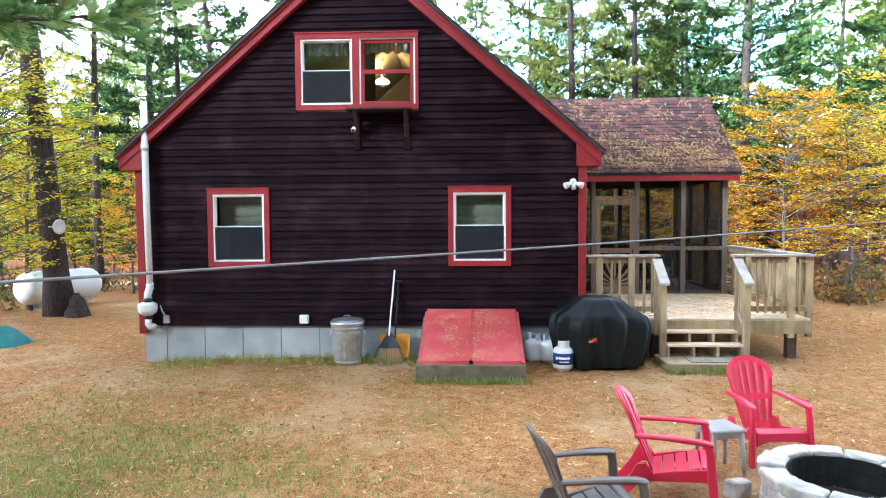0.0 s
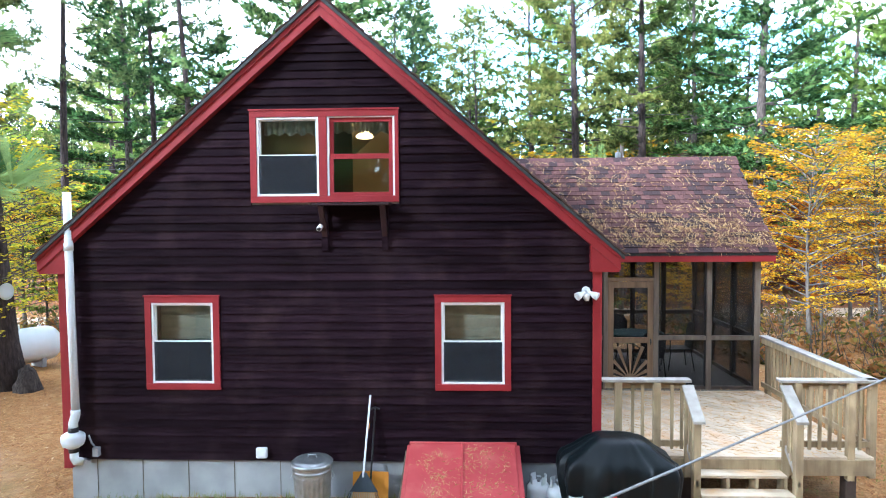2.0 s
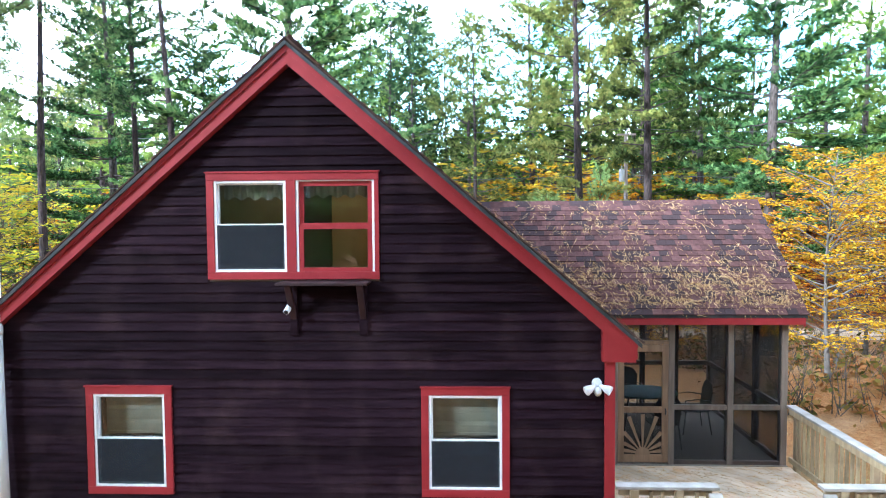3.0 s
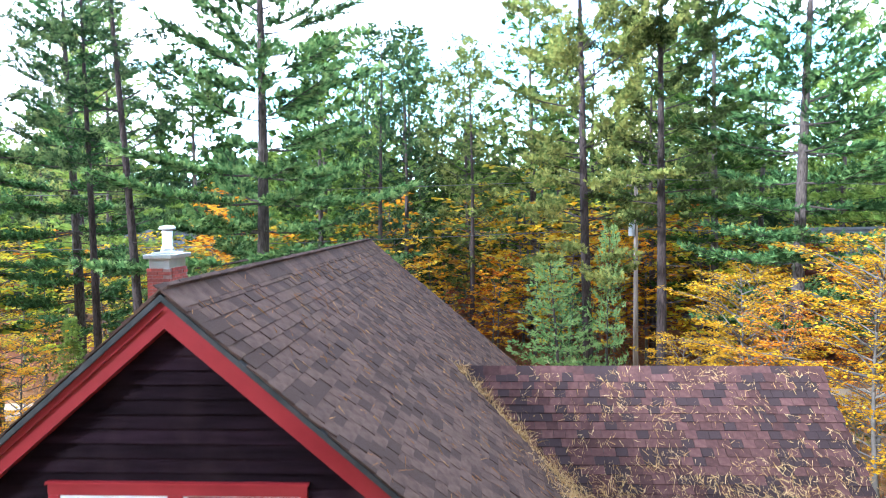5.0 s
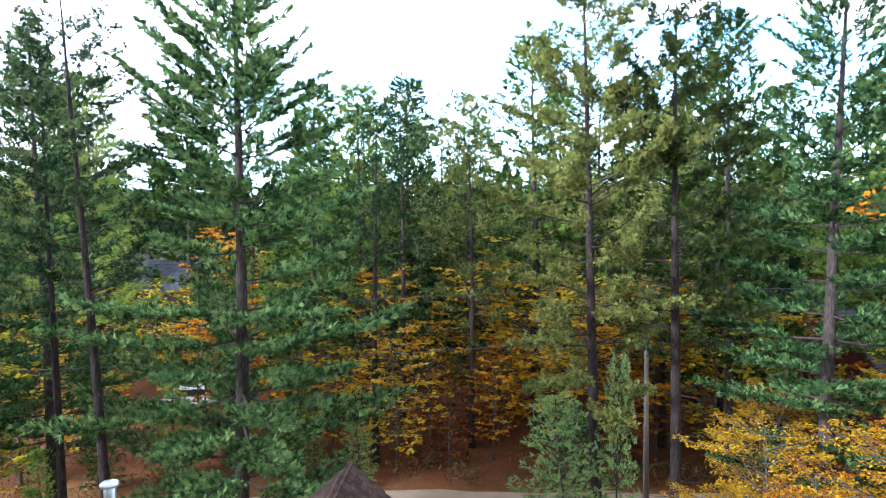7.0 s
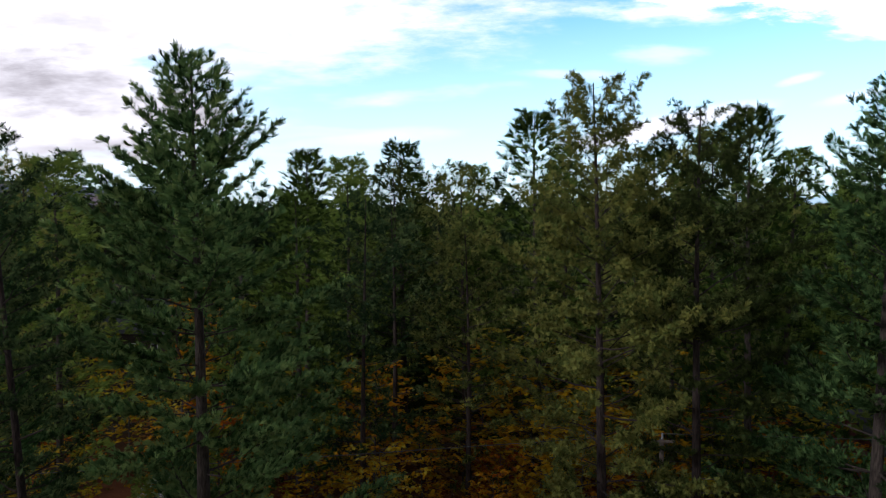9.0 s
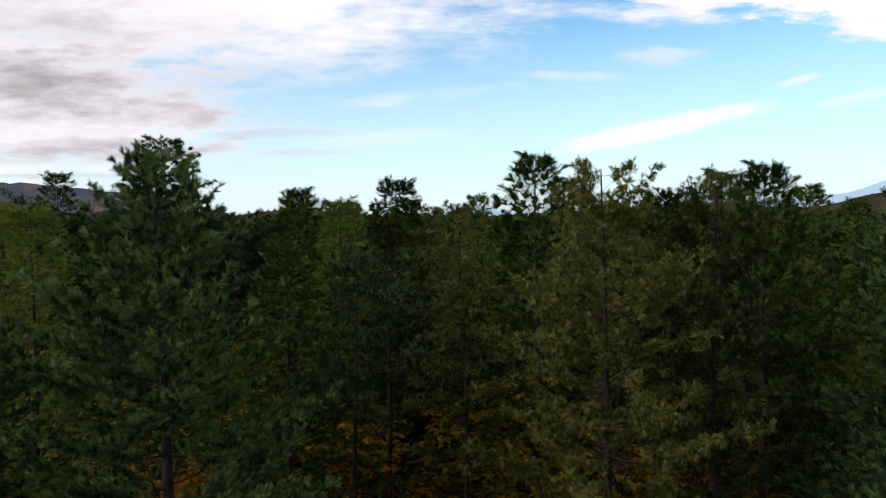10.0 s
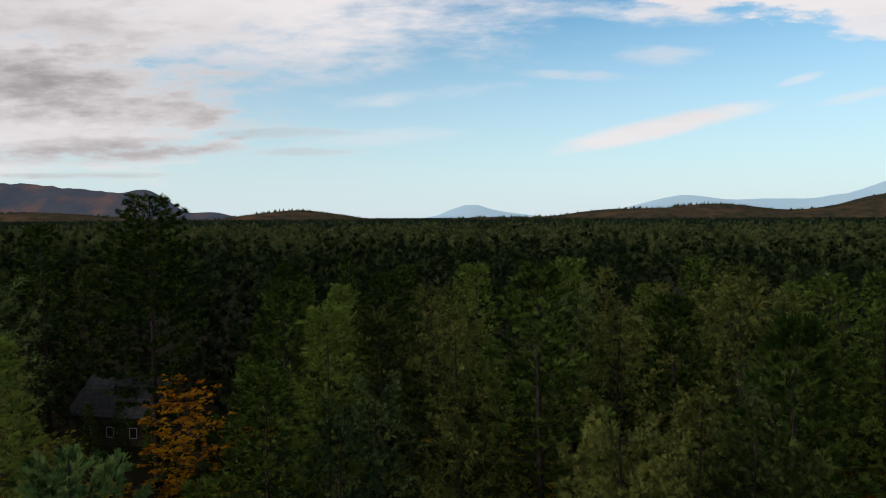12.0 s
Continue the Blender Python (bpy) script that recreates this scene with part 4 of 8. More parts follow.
    for i in range(9):
        t = radians(8 + 164 * i / 8)
        reach = min(0.64 / max(math.sin(t), 0.01), 0.30 / max(abs(math.cos(t)), 0.01))
        reach = min(reach, 0.64)
        d, n = Vector((math.cos(t), 0, math.sin(t))), Vector((-math.sin(t), 0, math.cos(t)))
        bm = bmesh.new()
        poly = [Vector((cx, 0, cz)) + d * r + n * w for r, w in ((0.10, -0.010), (reach, -0.032), (reach, 0.032), (0.10, 0.010))]
        prism(bm, [(p.x, p.z) for p in poly], "y", y0 + 0.006, y0 + 0.026)
        put("sunburst_ray", bm, M["door_wood"], parent=door)
    bm = bmesh.new()
    prism(bm, [(cx + 0.12 * math.cos(radians(a)), 0.93 + 0.12 * math.sin(radians(a))) for a in range(0, 181, 15)], "y", y0 + 0.002, y0 + 0.03)
    put("sunburst_hub", bm, M["door_wood"], parent=door)
    bm = bmesh.new()
    tube(bm, [(8.82, y0 - 0.03, 1.60), (8.82, y0 - 0.05, 1.64), (8.82, y0 - 0.03, 1.70)], 0.012, 6)
    put("handle", bm, M["black"], parent=door)
    # roof
    s = (P["ridge_z"] - P["eave_z"]) / (P["ridge_y"] - P["eave_y"])
    run = P["ridge_y"] - P["eave_y"]
    slabs = []
    for d in (-1, 1):
        bm = bmesh.new()
        prism(bm, [(P["ridge_y"], P["ridge_z"] - 0.07), (P["ridge_y"] + d * run, P["eave_z"] - 0.07), (P["ridge_y"] + d * run, P["eave_z"] - 0.01), (P["ridge_y"], P["ridge_z"] - 0.01)], "x", 5.2, 10.93)
        slabs.append(put("roof", bm, M["drip_edge"], "red-brown shingle porch roof"))
        bm = bmesh.new()
        yy = P["ridge_y"] + d * run
        box(bm, 7.45, 10.90, min(yy, yy - d * 0.03), max(yy, yy - d * 0.03), 3.10, 3.215)
        put("fascia", bm, M["red_trim"], "dark red fascia board", 0.003)
    bm = bmesh.new()
    prism(bm, [(P["ridge_y"], P["ridge_z"] - 0.09), (P["ridge_y"] - run + 0.02, P["eave_z"] - 0.09), (P["ridge_y"] - run + 0.02, P["eave_z"] - 0.2), (P["ridge_y"], P["ridge_z"] - 0.25), (P["ridge_y"] + run - 0.02, P["eave_z"] - 0.2), (P["ridge_y"] + run - 0.02, P["eave_z"] - 0.09)], "x", 10.88, 10.91)
    put("rake_board", bm, M["red_trim"])
    bm = bmesh.new()
    prism(bm, [(P["ridge_y"], P["ridge_z"] - 0.25), (P["y0"], 3.24), (P["y1"], 3.24)], "x", 10.70, 10.74)
    put("gable_panel", bm, M["clapboard"])
    bpy.context.view_layer.update()
    a = math.atan(s)
    ca, sa = math.cos(a), math.sin(a)
    for d in (-1, 1):
        lay_shingles("shingle", slabs[0 if d == -1 else 1], (5.2, P["ridge_y"] + d * (run + 0.02), P["eave_z"] - s * 0.02), (1, 0, 0), (0, d * ca, -sa), (0, d * sa, ca), 5.74, run / ca + 0.02, 0.127, 0.16,
                     M["shingle_red"], M["shingle_red_rest"], (lambda u: u > 3.5) if d == -1 else (lambda u: False),
                     cut=lambda p: p.z > APEX - SLOPE * abs(p.x - MID) - 0.1, seed=11 + d)
    for i in range(22):
        bm = bmesh.new()
        x = 5.55 + i * 0.245
        for d in (-1, 1):
            prism(bm, [(P["ridge_y"], P["ridge_z"] + 0.008), (P["ridge_y"] + d * 0.13, P["ridge_z"] + 0.008 - s * 0.13), (P["ridge_y"] + d * 0.13, P["ridge_z"] + 0.02 - s * 0.13), (P["ridge_y"], P["ridge_z"] + 0.024)], "x", x, x + 0.26)
        put("ridge_cap", bm, M["shingle_red"])
    return porch


def build_chimney():
    x0, x1, y0, y1 = -0.28, 0.17, 7.42, 8.2
    ch = thing("chimney", "red brick chimney with a stainless steel cap", "chimney", (0.0, 7.8, 0.1))
    inv = Matrix.Translation((0.0, -7.8, -0.1))

    def put(name, bm, material, label="", bevel=0.0, smooth=False):
        ob = part(name, bm, material, ch, label, bevel, smooth)
        ob.data.transform(inv)
        return ob
    bm = bmesh.new()
    box(bm, x0 + 0.008, x1 - 0.008, y0 + 0.008, y1 - 0.008, -0.4, 6.36)
    put("core", bm, M["mortar"], "grey mortar")
    h = 0.0667
    lay = {}
    for length in (0.2, 0.095):
        for along in ("x", "y"):
            bm = bmesh.new()
            if along == "x":
                box(bm, 0, length, 0, 0.09, 0, h - 0.01)
            else:
                box(bm, 0, 0.09, 0, length, 0, h - 0.01)
            lay[length, along] = mesh_of(bm, "brick", M["brick"])
    bpy.context.view_layer.update()
    inv_m = ch.matrix_world.inverted()

    def brick(key, x, y, z):
        ob = new("brick", lay[key])
        ob.parent = ch
        ob.location = (x, y - 7.8, z - 0.1)
    # the courses above the roof
    for c in range(38):
        z = 3.85 + c * h
        grow = 0.012 if c > 35 else 0.0
        for y in (y0 - grow, y1 - 0.09 + grow):
            x = x0 - (0.105 if c % 2 else 0.0)
            for k in range(3):
                xx = x + k * 0.21
                if xx < x0 - 0.001:
                    brick((0.095, "x"), x0, y, z)
                elif xx + 0.2 > x1 + 0.02:
                    brick((0.095, "x"), x1 - 0.095, y, z) if c % 2 == 0 else None
                else:
                    brick((0.2, "x"), xx, y, z)
        for x in (x1 - 0.09 + grow,):
            y = y0 + 0.1 + (0.105 if c % 2 else 0.0)
            while y + 0.2 < y1 - 0.08:
                brick((0.2, "y"), x, y, z)
                y += 0.21
            brick((0.095, "y"), x, y1 - 0.195, z)
            if c % 2:
                brick((0.095, "y"), x, y0 + 0.1, z)
    bm = bmesh.new()
    box(bm, x0 + 0.03, x1 - 0.03, y0 + 0.03, y1 - 0.03, 6.36, 6.56)
    put("cap_box", bm, M["chrome"], "stainless steel mesh box", 0.005)
    bm = bmesh.new()
    box(bm, x0 - 0.05, x1 + 0.05, y0 - 0.05, y1 + 0.05, 6.56, 6.64)
    box(bm, x0 + 0.04, x1 - 0.04, y0 + 0.1, y1 - 0.1, 6.64, 6.67)
    put("cap_lid", bm, M["chrome"], "stainless steel lid", 0.008)
    bm = bmesh.new()
    lathe(bm, [(0.15, 6.66), (0.11, 6.76), (0.10, 6.80), (0.10, 7.08), (0.085, 7.10)], 20, (-0.05, 7.82, 0))
    put("flue_pipe", bm, M["chrome"], smooth=True)
    bm = bmesh.new()
    lathe(bm, [(0.155, 7.10), (0.16, 7.14), (0.13, 7.17), (0.05, 7.19), (0.01, 7.19)], 20, (-0.05, 7.82, 0))
    put("rain_cap", bm, M["chrome"], smooth=True)


house = build_shell()
build_main_roof(house)
build_porch()
build_chimney()

# ---- deck, stairs and rails ----
def build_deck():
    x0, x1, y0, y1, top = 7.32, 10.80, -0.10, 3.17, 0.76
    deck = thing("deck", "treated timber deck strewn with pine needles", "deck", (9.0, 1.5, 0.1))
    inv = Matrix.Translation((-9.0, -1.5, -0.1))

    def put(name, bm, material, label="", bevel=0.004, parent=None):
        ob = part(name, bm, material, parent or deck, label, bevel)
        if not parent:
            ob.data.transform(inv)
        return ob

    def one(name, span, material, label="", bevel=0.004):
        bm = bmesh.new()
        box(bm, *span)
        return put(name, bm, material, label, bevel)

    # diagonal deck boards, cut to the deck's outline
    def clip(poly, n, d):
        out = []
        for i, p in enumerate(poly):
            q = poly[(i + 1) % len(poly)]
            a, b = p[0] * n[0] + p[1] * n[1] - d, q[0] * n[0] + q[1] * n[1] - d
            if a <= 0:
                out.append(p)
            if a * b < 0:
                t = a / (a - b)
                out.append((p[0] + (q[0] - p[0]) * t, p[1] + (q[1] - p[1]) * t))
        return out
    r = math.sqrt(0.5)
    u = -8.0
    while u < 14:
        a, b = u + 0.003, u + 0.137
        poly = [(a * r - 20 * r, a * r + 20 * r), (b * r - 20 * r, b * r + 20 * r), (b * r + 20 * r, b * r - 20 * r), (a * r + 20 * r, a * r - 20 * r)]
        for n, d in (((1, 0), x1), ((-1, 0), -x0), ((0, 1), y1), ((0, -1), -y0)):
            poly = clip(poly, n, d) if poly else poly
        if len(poly) >= 3:
            bm = bmesh.new()
            prism(bm, poly, "z", top - 0.03, top)
            put("deck_board", bm, M["deck_wood"], bevel=0.0)
        u += 0.14
    # rim joists and posts
    one("rim_joist", (x0, x1, y0 - 0.02, y0 + 0.02, top - 0.24, top - 0.032), M["rail_wood"])
    one("rim_joist", (x1 - 0.04, x1, y0 + 0.02, y1, top - 0.24, top - 0.032), M["rail_wood"])
    for x in np.arange(x0 + 0.4, x1 - 0.2, 0.41):
        one("joist", (x - 0.02, x + 0.02, y0 + 0.02, y1, top - 0.22, top - 0.034), M["beam_dark"], bevel=0)
    for x, y in ((10.58, 0.08), (10.58, 2.9), (8.45, 0.08), (7.5, 0.08)):
        one("deck_post", (x - 0.07, x + 0.07, y - 0.07, y + 0.07, -0.1, top - 0.24), M["beam_dark"])
    # rails
    def run(a, b, posts, cap_out=0.03):
        a, b = Vector(a), Vector(b)
        d = (b - a).normalized()
        n = Vector((-d.y, d.x))
        length = (b - a).length

        def strip(name, s0, s1, w0, w1, z0, z1, material, bevel=0.004):
            bm = bmesh.new()
            poly = [a + d * s0 + n * w0, a + d * s1 + n * w0, a + d * s1 + n * w1, a + d * s0 + n * w1]
            prism(bm, [(p.x, p.y) for p in poly], "z", z0, z1)
            put(name, bm, material, bevel=bevel)
        strip("rail_cap", -0.05, length + 0.05, -0.075, 0.075, 1.735, 1.772, M["cap_wood"])
        strip("rail", 0, length, 0.015, 0.05, 1.635, 1.733, M["rail_wood"])
        strip("rail", 0, length, 0.015, 0.05, 0.86, 0.945, M["rail_wood"])
        for s in posts:
            strip("rail_post", s - 0.045, s + 0.045, -0.075, 0.012, 0.45, 1.733, M["rail_wood"])
        s = 0.10
        while s < length - 0.05:
            if min(abs(s - p) for p in posts) > 0.08:
                strip("baluster", s - 0.018, s + 0.018, -0.022, 0.013, 0.84, 1.69, M["rail_wood"], 0)
            s += 0.128
    run((7.36, -0.04), (8.41, -0.04), (0.16, 0.66))
    run((9.65, -0.04), (10.80, -0.04), (0.18, 0.86))
    run((10.80, -0.04), (10.80, 3.12), (0.06, 1.05, 2.1, 3.05))
    # stairs
    for z, y in ((0.595, -0.33), (0.425, -0.55)):
        for k in (0, 1):
            one("stair_tread", (8.46, 9.60, y + k * 0.118, y + k * 0.118 + 0.113, z - 0.035, z), M["deck_wood"])
    for x in (8.48, 8.86, 9.22, 9.58):
        bm = bmesh.new()
        prism(bm, [(-0.121, 0.22), (-0.121, 0.558), (-0.33, 0.558), (-0.33, 0.388), (-0.53, 0.388), (-0.54, 0.22)], "x", x - 0.02, x + 0.02)
        put("stringer", bm, M["rail_wood"], bevel=0)
    for x in (8.405, 9.655):
        one("stair_post", (x - 0.045, x + 0.045, -0.52, -0.43, 0.22, 1.36), M["rail_wood"])
        one("stair_post", (x - 0.045, x + 0.045, -0.17, -0.125, 0.50, 1.66), M["rail_wood"])
        bm = bmesh.new()
        prism(bm, [(-0.12, 1.715), (-0.12, 1.68), (-0.58, 1.33), (-0.58, 1.368)], "x", x - 0.075, x + 0.075)
        put("stair_cap", bm, M["cap_wood"], "pale weathered sloping rail cap")
        bm = bmesh.new()
        prism(bm, [(-0.125, 0.98), (-0.125, 0.90), (-0.52, 0.52), (-0.52, 0.60)], "x", x - 0.02, x + 0.02)
        put("stair_rail", bm, M["cap_wood"])
        for k in range(3):
            y = -0.23 - k * 0.075
            z = 1.68 + (y + 0.12) * 0.76
            bm = bmesh.new()
            box(bm, x - 0.018, x + 0.018, y - 0.018, y + 0.018, z - 0.80, z - 0.01)
            put("baluster", bm, M["rail_wood"], bevel=0)


build_deck()


def build_pad():
    pad = thing("landing_slab", "concrete landing slab at the foot of the stairs", "slab", (9.15, -0.85, 0.1))
    bm = bmesh.new()
    prism(bm, [(-0.81, -0.14), (0.54, -0.15), (0.64, 0.62), (-0.82, 0.60)], "z", -0.08, 0.13)
    part("slab", bm, M["pad_board"], pad, bevel=0.012)
    mt = thing("door_mat", "worn brown door mat on the landing slab", "mat", (9.04, -0.74, 0.232))
    bm = bmesh.new()
    box(bm, -0.34, 0.34, -0.17, 0.17, 0, 0.014)
    part("mat", bm, M["mat_grey"], mt, bevel=0.004)


build_pad()

# ---- trees ----
def blades(rg, centres, outward, count, length, width, spread, lift):
    """Needles or twig sprays: count slim triangles fanning out from every centre."""
    c = np.repeat(centres, count, axis=0)
    o = np.repeat(outward, count, axis=0)
    d = o + rg.normal(0, spread, c.shape) + np.array([0, 0, lift])
    d /= np.linalg.norm(d, axis=1)[:, None] + 1e-9
    side = np.cross(d, rg.normal(0, 1, c.shape))
    side /= np.linalg.norm(side, axis=1)[:, None] + 1e-9
    n = length * rg.uniform(0.6, 1.2, len(c))[:, None]
    start = c + rg.normal(0, length * 0.18, c.shape)
    w = width * rg.uniform(0.6, 1.3, len(c))[:, None]
    v = np.empty((len(c) * 3, 3))
    v[0::3], v[1::3], v[2::3] = start - side * w * 0.5, start + side * w * 0.5, start + d * n
    return v


def tuft_fans(rg, centres, outward, count, length, width, spread, lift):
    """Needle tufts: every tuft is one piece, a burst of slim blades that share its centre."""
    n = len(centres)
    c = np.repeat(centres, count, axis=0)
    d = np.repeat(outward, count, axis=0) + rg.normal(0, spread, (n * count, 3)) + np.array([0, 0, lift])
    d /= np.linalg.norm(d, axis=1)[:, None] + 1e-9
    side = np.cross(d, rg.normal(0, 1, d.shape))
    side /= np.linalg.norm(side, axis=1)[:, None] + 1e-9
    ln = np.repeat(rg.uniform(0.7, 1.25, n), count)[:, None] * length * rg.uniform(0.65, 1.15, n * count)[:, None]
    w = width * rg.uniform(0.6, 1.3, n * count)[:, None]
    v = np.empty((n, 1 + 2 * count, 3))
    v[:, 0] = centres
    v[:, 1::2] = (c + d * ln - side * w * 0.5).reshape(n, count, 3)
    v[:, 2::2] = (c + d * ln + side * w * 0.5).reshape(n, count, 3)
    base = np.arange(n)[:, None] * (1 + 2 * count)
    k = np.arange(count)[None]
    f = np.stack([np.repeat(base, count, 1), base + 1 + 2 * k, base + 2 + 2 * k], 2).reshape(-1, 3)
    return v.reshape(-1, 3), f


def leaf_quads(rg, centres, size, flat):
    """Leaves: small four-cornered blades lying about level, each turned its own way."""
    n = len(centres)
    up = np.stack([rg.normal(0, flat, n), rg.normal(0, flat, n), np.ones(n)], 1)
    up /= np.linalg.norm(up, axis=1)[:, None]
    a = np.cross(up, rg.normal(0, 1, (n, 3)))
    a /= np.linalg.norm(a, axis=1)[:, None]
    b = np.cross(up, a)
    s = size * rg.uniform(0.6, 1.25, n)[:, None]
    v = np.empty((n * 4, 3))
    v[0::4], v[1::4], v[2::4], v[3::4] = centres - a * s * 0.6, centres - b * s * 0.36, centres + a * s * 0.6, centres + b * s * 0.36
    return v


def tri_index(n):
    return np.arange(n * 3).reshape(n, 3)


def quad_index(n):
    return np.arange(n * 4).reshape(n, 4)


def trunk_mesh(rg, height, radius, material, bend=0.25, name="trunk", sides=10):
    bm = bmesh.new()
    k = 14
    ph = rg.uniform(0, 6.28, 2)
    pts, rad = [], []
    for i in range(k + 1):
        t = i / k
        h = -0.35 + (height + 0.35) * t
        flare = 0.55 * math.exp(-max(h, 0) / 0.45)
        pts.append((bend * math.sin(t * 3.1 + ph[0]) * t, bend * math.sin(t * 2.3 + ph[1]) * t, h))
        rad.append(radius * (1 - 0.93 * t ** 1.25) + radius * flare)
    tube(bm, pts, rad, sides)
    return mesh_of(bm, name, material, smooth=True), np.array(pts)


def pine_meshes(seed, height, radius, base, reach, leaf, bark, shape="white", gap=0.85, twig_gap=0.17, tuft_gap=0.11, count=5, length=0.19, width=0.085, dead=10, fine=True):
    """Trunk, limbs and needle crown of a pine. shape: white (level plumes, steep top), cone (the same, slimmer), pitch (crooked limbs
    with rounded tufts), young (full cone), dome (broad head). Whorls of boughs stand gap apart; every bough carries twigs to both
    sides, every twig tufts of count needle sprays."""
    rg = rnd(seed)
    tm, axis = trunk_mesh(rg, height, radius, bark, sides=10 if fine else 6)
    zs = axis[:, 2]
    plume = shape in ("white", "cone", "dome", "young")
    limb = bmesh.new()
    boughs, h, turn = [], base, rg.uniform(0, 6.28)
    while h < height - 0.35:
        u = (h - base) / (height - base)
        turn += 0.9 + rg.uniform(-0.3, 0.3)
        per = 5 if plume else (4 if u > 0.45 else 3)
        for j in range(per):
            if rg.rand() < (0.10 if plume else 0.16):
                continue
            jog = rg.uniform(-0.08, 0.08) if plume else rg.uniform(-0.5, 0.5) * gap
            boughs.append((h + jog, turn + 6.283 * j / per + rg.uniform(-0.35, 0.35), False))
        h += gap * (1 - (0.68 if plume else 0.5) * u) * rg.uniform(0.8, 1.2)
    for i in range(dead):
        boughs.append((rg.uniform(base * 0.35, base + 0.25 * (height - base)), rg.uniform(0, 6.28), True))
    k = 6 if fine else 4
    grid = np.linspace(0, 1, k)
    cs, outs = [], []
    for h, turn, is_dead in boughs:
        u = min(max((h - base) / (height - base), 0), 1)
        if shape == "young":
            r = reach * (1 - u) ** 0.85 * rg.uniform(0.7, 1.1) + 0.15
        elif shape == "cone":
            r = reach * min(1.0, 0.66 + 1.6 * u) * (1 - u) ** 0.74 * rg.uniform(0.65, 1.12) + 0.2
        elif shape == "dome":
            r = reach * (0.62 + 0.38 * math.sin(3.1 * u)) * (1 - 0.75 * u ** 5) * rg.uniform(0.55, 1.05)
        elif shape == "pitch":
            r = reach * (0.5 + 0.72 * math.sin(3.1 * min(u * 0.85 + 0.12, 1))) * rg.uniform(0.42, 1.08) * (1 - 0.62 * u ** 3)
        else:
            r = reach * min(1.0, 0.74 + 1.2 * u) * (1 - u ** 1.7) * rg.uniform(0.6, 1.1) + 0.15
        if is_dead:
            r = min(reach * rg.uniform(0.15, 0.5), 1.8)
        rise = {"white": -0.05 + 1.15 * u ** 2.0, "pitch": 0.0 + 0.75 * u, "dome": 0.04 + 0.35 * u}.get(shape, 0.0 + 0.8 * u ** 1.8) + rg.uniform(-0.1, 0.1)
        rise = min(rise, 0.92 * (height - h) / max(r, 0.2))
        d = np.array([math.cos(turn), math.sin(turn), 0])
        side = np.array([-d[1], d[0], 0])
        p0 = np.array([np.interp(h, zs, axis[:, 0]), np.interp(h, zs, axis[:, 1]), h])
        sag, curl = (0.16, 0.10) if plume else (rg.uniform(-0.25, 0.3), rg.uniform(0.0, 0.25))
        bend, ph = (0.10 if plume else 0.22), rg.uniform(0, 6.28)
        pts = p0 + np.outer(grid * r, d) + np.outer(r * bend * np.sin(grid * 3.2 + ph) * grid, side)
        pts[:, 2] += r * (rise * grid - sag * grid * (1 - grid) + curl * grid ** 2)
        rb = max(0.011, min(radius * 0.22, 0.010 + r * 0.0085)) * (1 - 0.5 * u)
        tube(limb, [tuple(q) for q in pts], [rb * (1 - 0.85 * q) for q in grid], 4 if fine else 3, False)
        if is_dead:
            for q in range(2):
                e = pts[-2 - q] + (side * rg.choice((-1, 1)) + d * 0.6 + (0, 0, rg.uniform(-0.2, 0.4))) * r * 0.3
                tube(limb, [tuple(pts[-2 - q]), tuple(e)], [rb * 0.35, rb * 0.12], 3, False)
            continue
        first = {"white": 0.20, "cone": 0.2, "young": 0.1, "dome": 0.3}.get(shape, 0.38)
        n = max(2, int(round((1 - first) * r / twig_gap)))
        s = np.concatenate([[1.0], 1 - (np.repeat(np.arange(n), 2) + rg.uniform(0, 1, 2 * n)) / n * (1 - first)])
        sgn = np.concatenate([[0.0], np.tile([1.0, -1.0], n)])
        m = len(s)
        root = np.stack([np.interp(s, grid, pts[:, q]) for q in range(3)], 1)
        ln = np.minimum((0.17 + (0.42 if plume else 0.3) * (1 - s) * r) * rg.uniform(0.7, 1.2, m) + (0.0 if fine else 0.12), 0.95 if fine else 1.3)
        way = np.outer(np.where(sgn == 0, 1.0, 0.8), d) + np.outer(sgn * rg.uniform(0.45, 1.0, m), side)
        way[:, 2] += (0.02 + 0.45 * max(rise, 0) + (0.4 * u if shape == "white" else 0) + rg.normal(0, 0.07, m)) if plume else (0.3 + rg.normal(0, 0.4, m))
        way /= np.linalg.norm(way, axis=1)[:, None]
        if fine:
            for i in range(1, m, 2):
                tube(limb, [tuple(root[i]), tuple(root[i] + way[i] * ln[i] * 0.9)], [rb * 0.3, rb * 0.1], 3, False)
        many = np.maximum(2, np.round(ln / tuft_gap)).astype(int)
        ix = np.repeat(np.arange(m), many)
        at = (np.arange(len(ix)) - np.repeat(np.cumsum(many) - many, many) + rg.uniform(0.2, 1.0, len(ix))) / many[ix]
        c = root[ix] + way[ix] * (ln[ix] * at)[:, None] + rg.normal(0, 0.03 if fine else 0.06, (len(ix), 3))
        c[:, 2] += 0.10 * ln[ix] * at ** 2
        cs.append(c)
        outs.append(way[ix] * (1.0 if plume else 0.5))
    cs, outs = np.concatenate(cs), np.concatenate(outs)
    v, f = tuft_fans(rg, cs, outs, count, length, width, 0.40 if plume else 0.75, 0.28 if plume else 0.2)
    crown = fast_mesh("crown", v, f, leaf, np.tile([(0, 0), (1, 0), (1, 1)], (len(f), 1)))
    return tm, mesh_of(limb, "branchwork", bark), crown


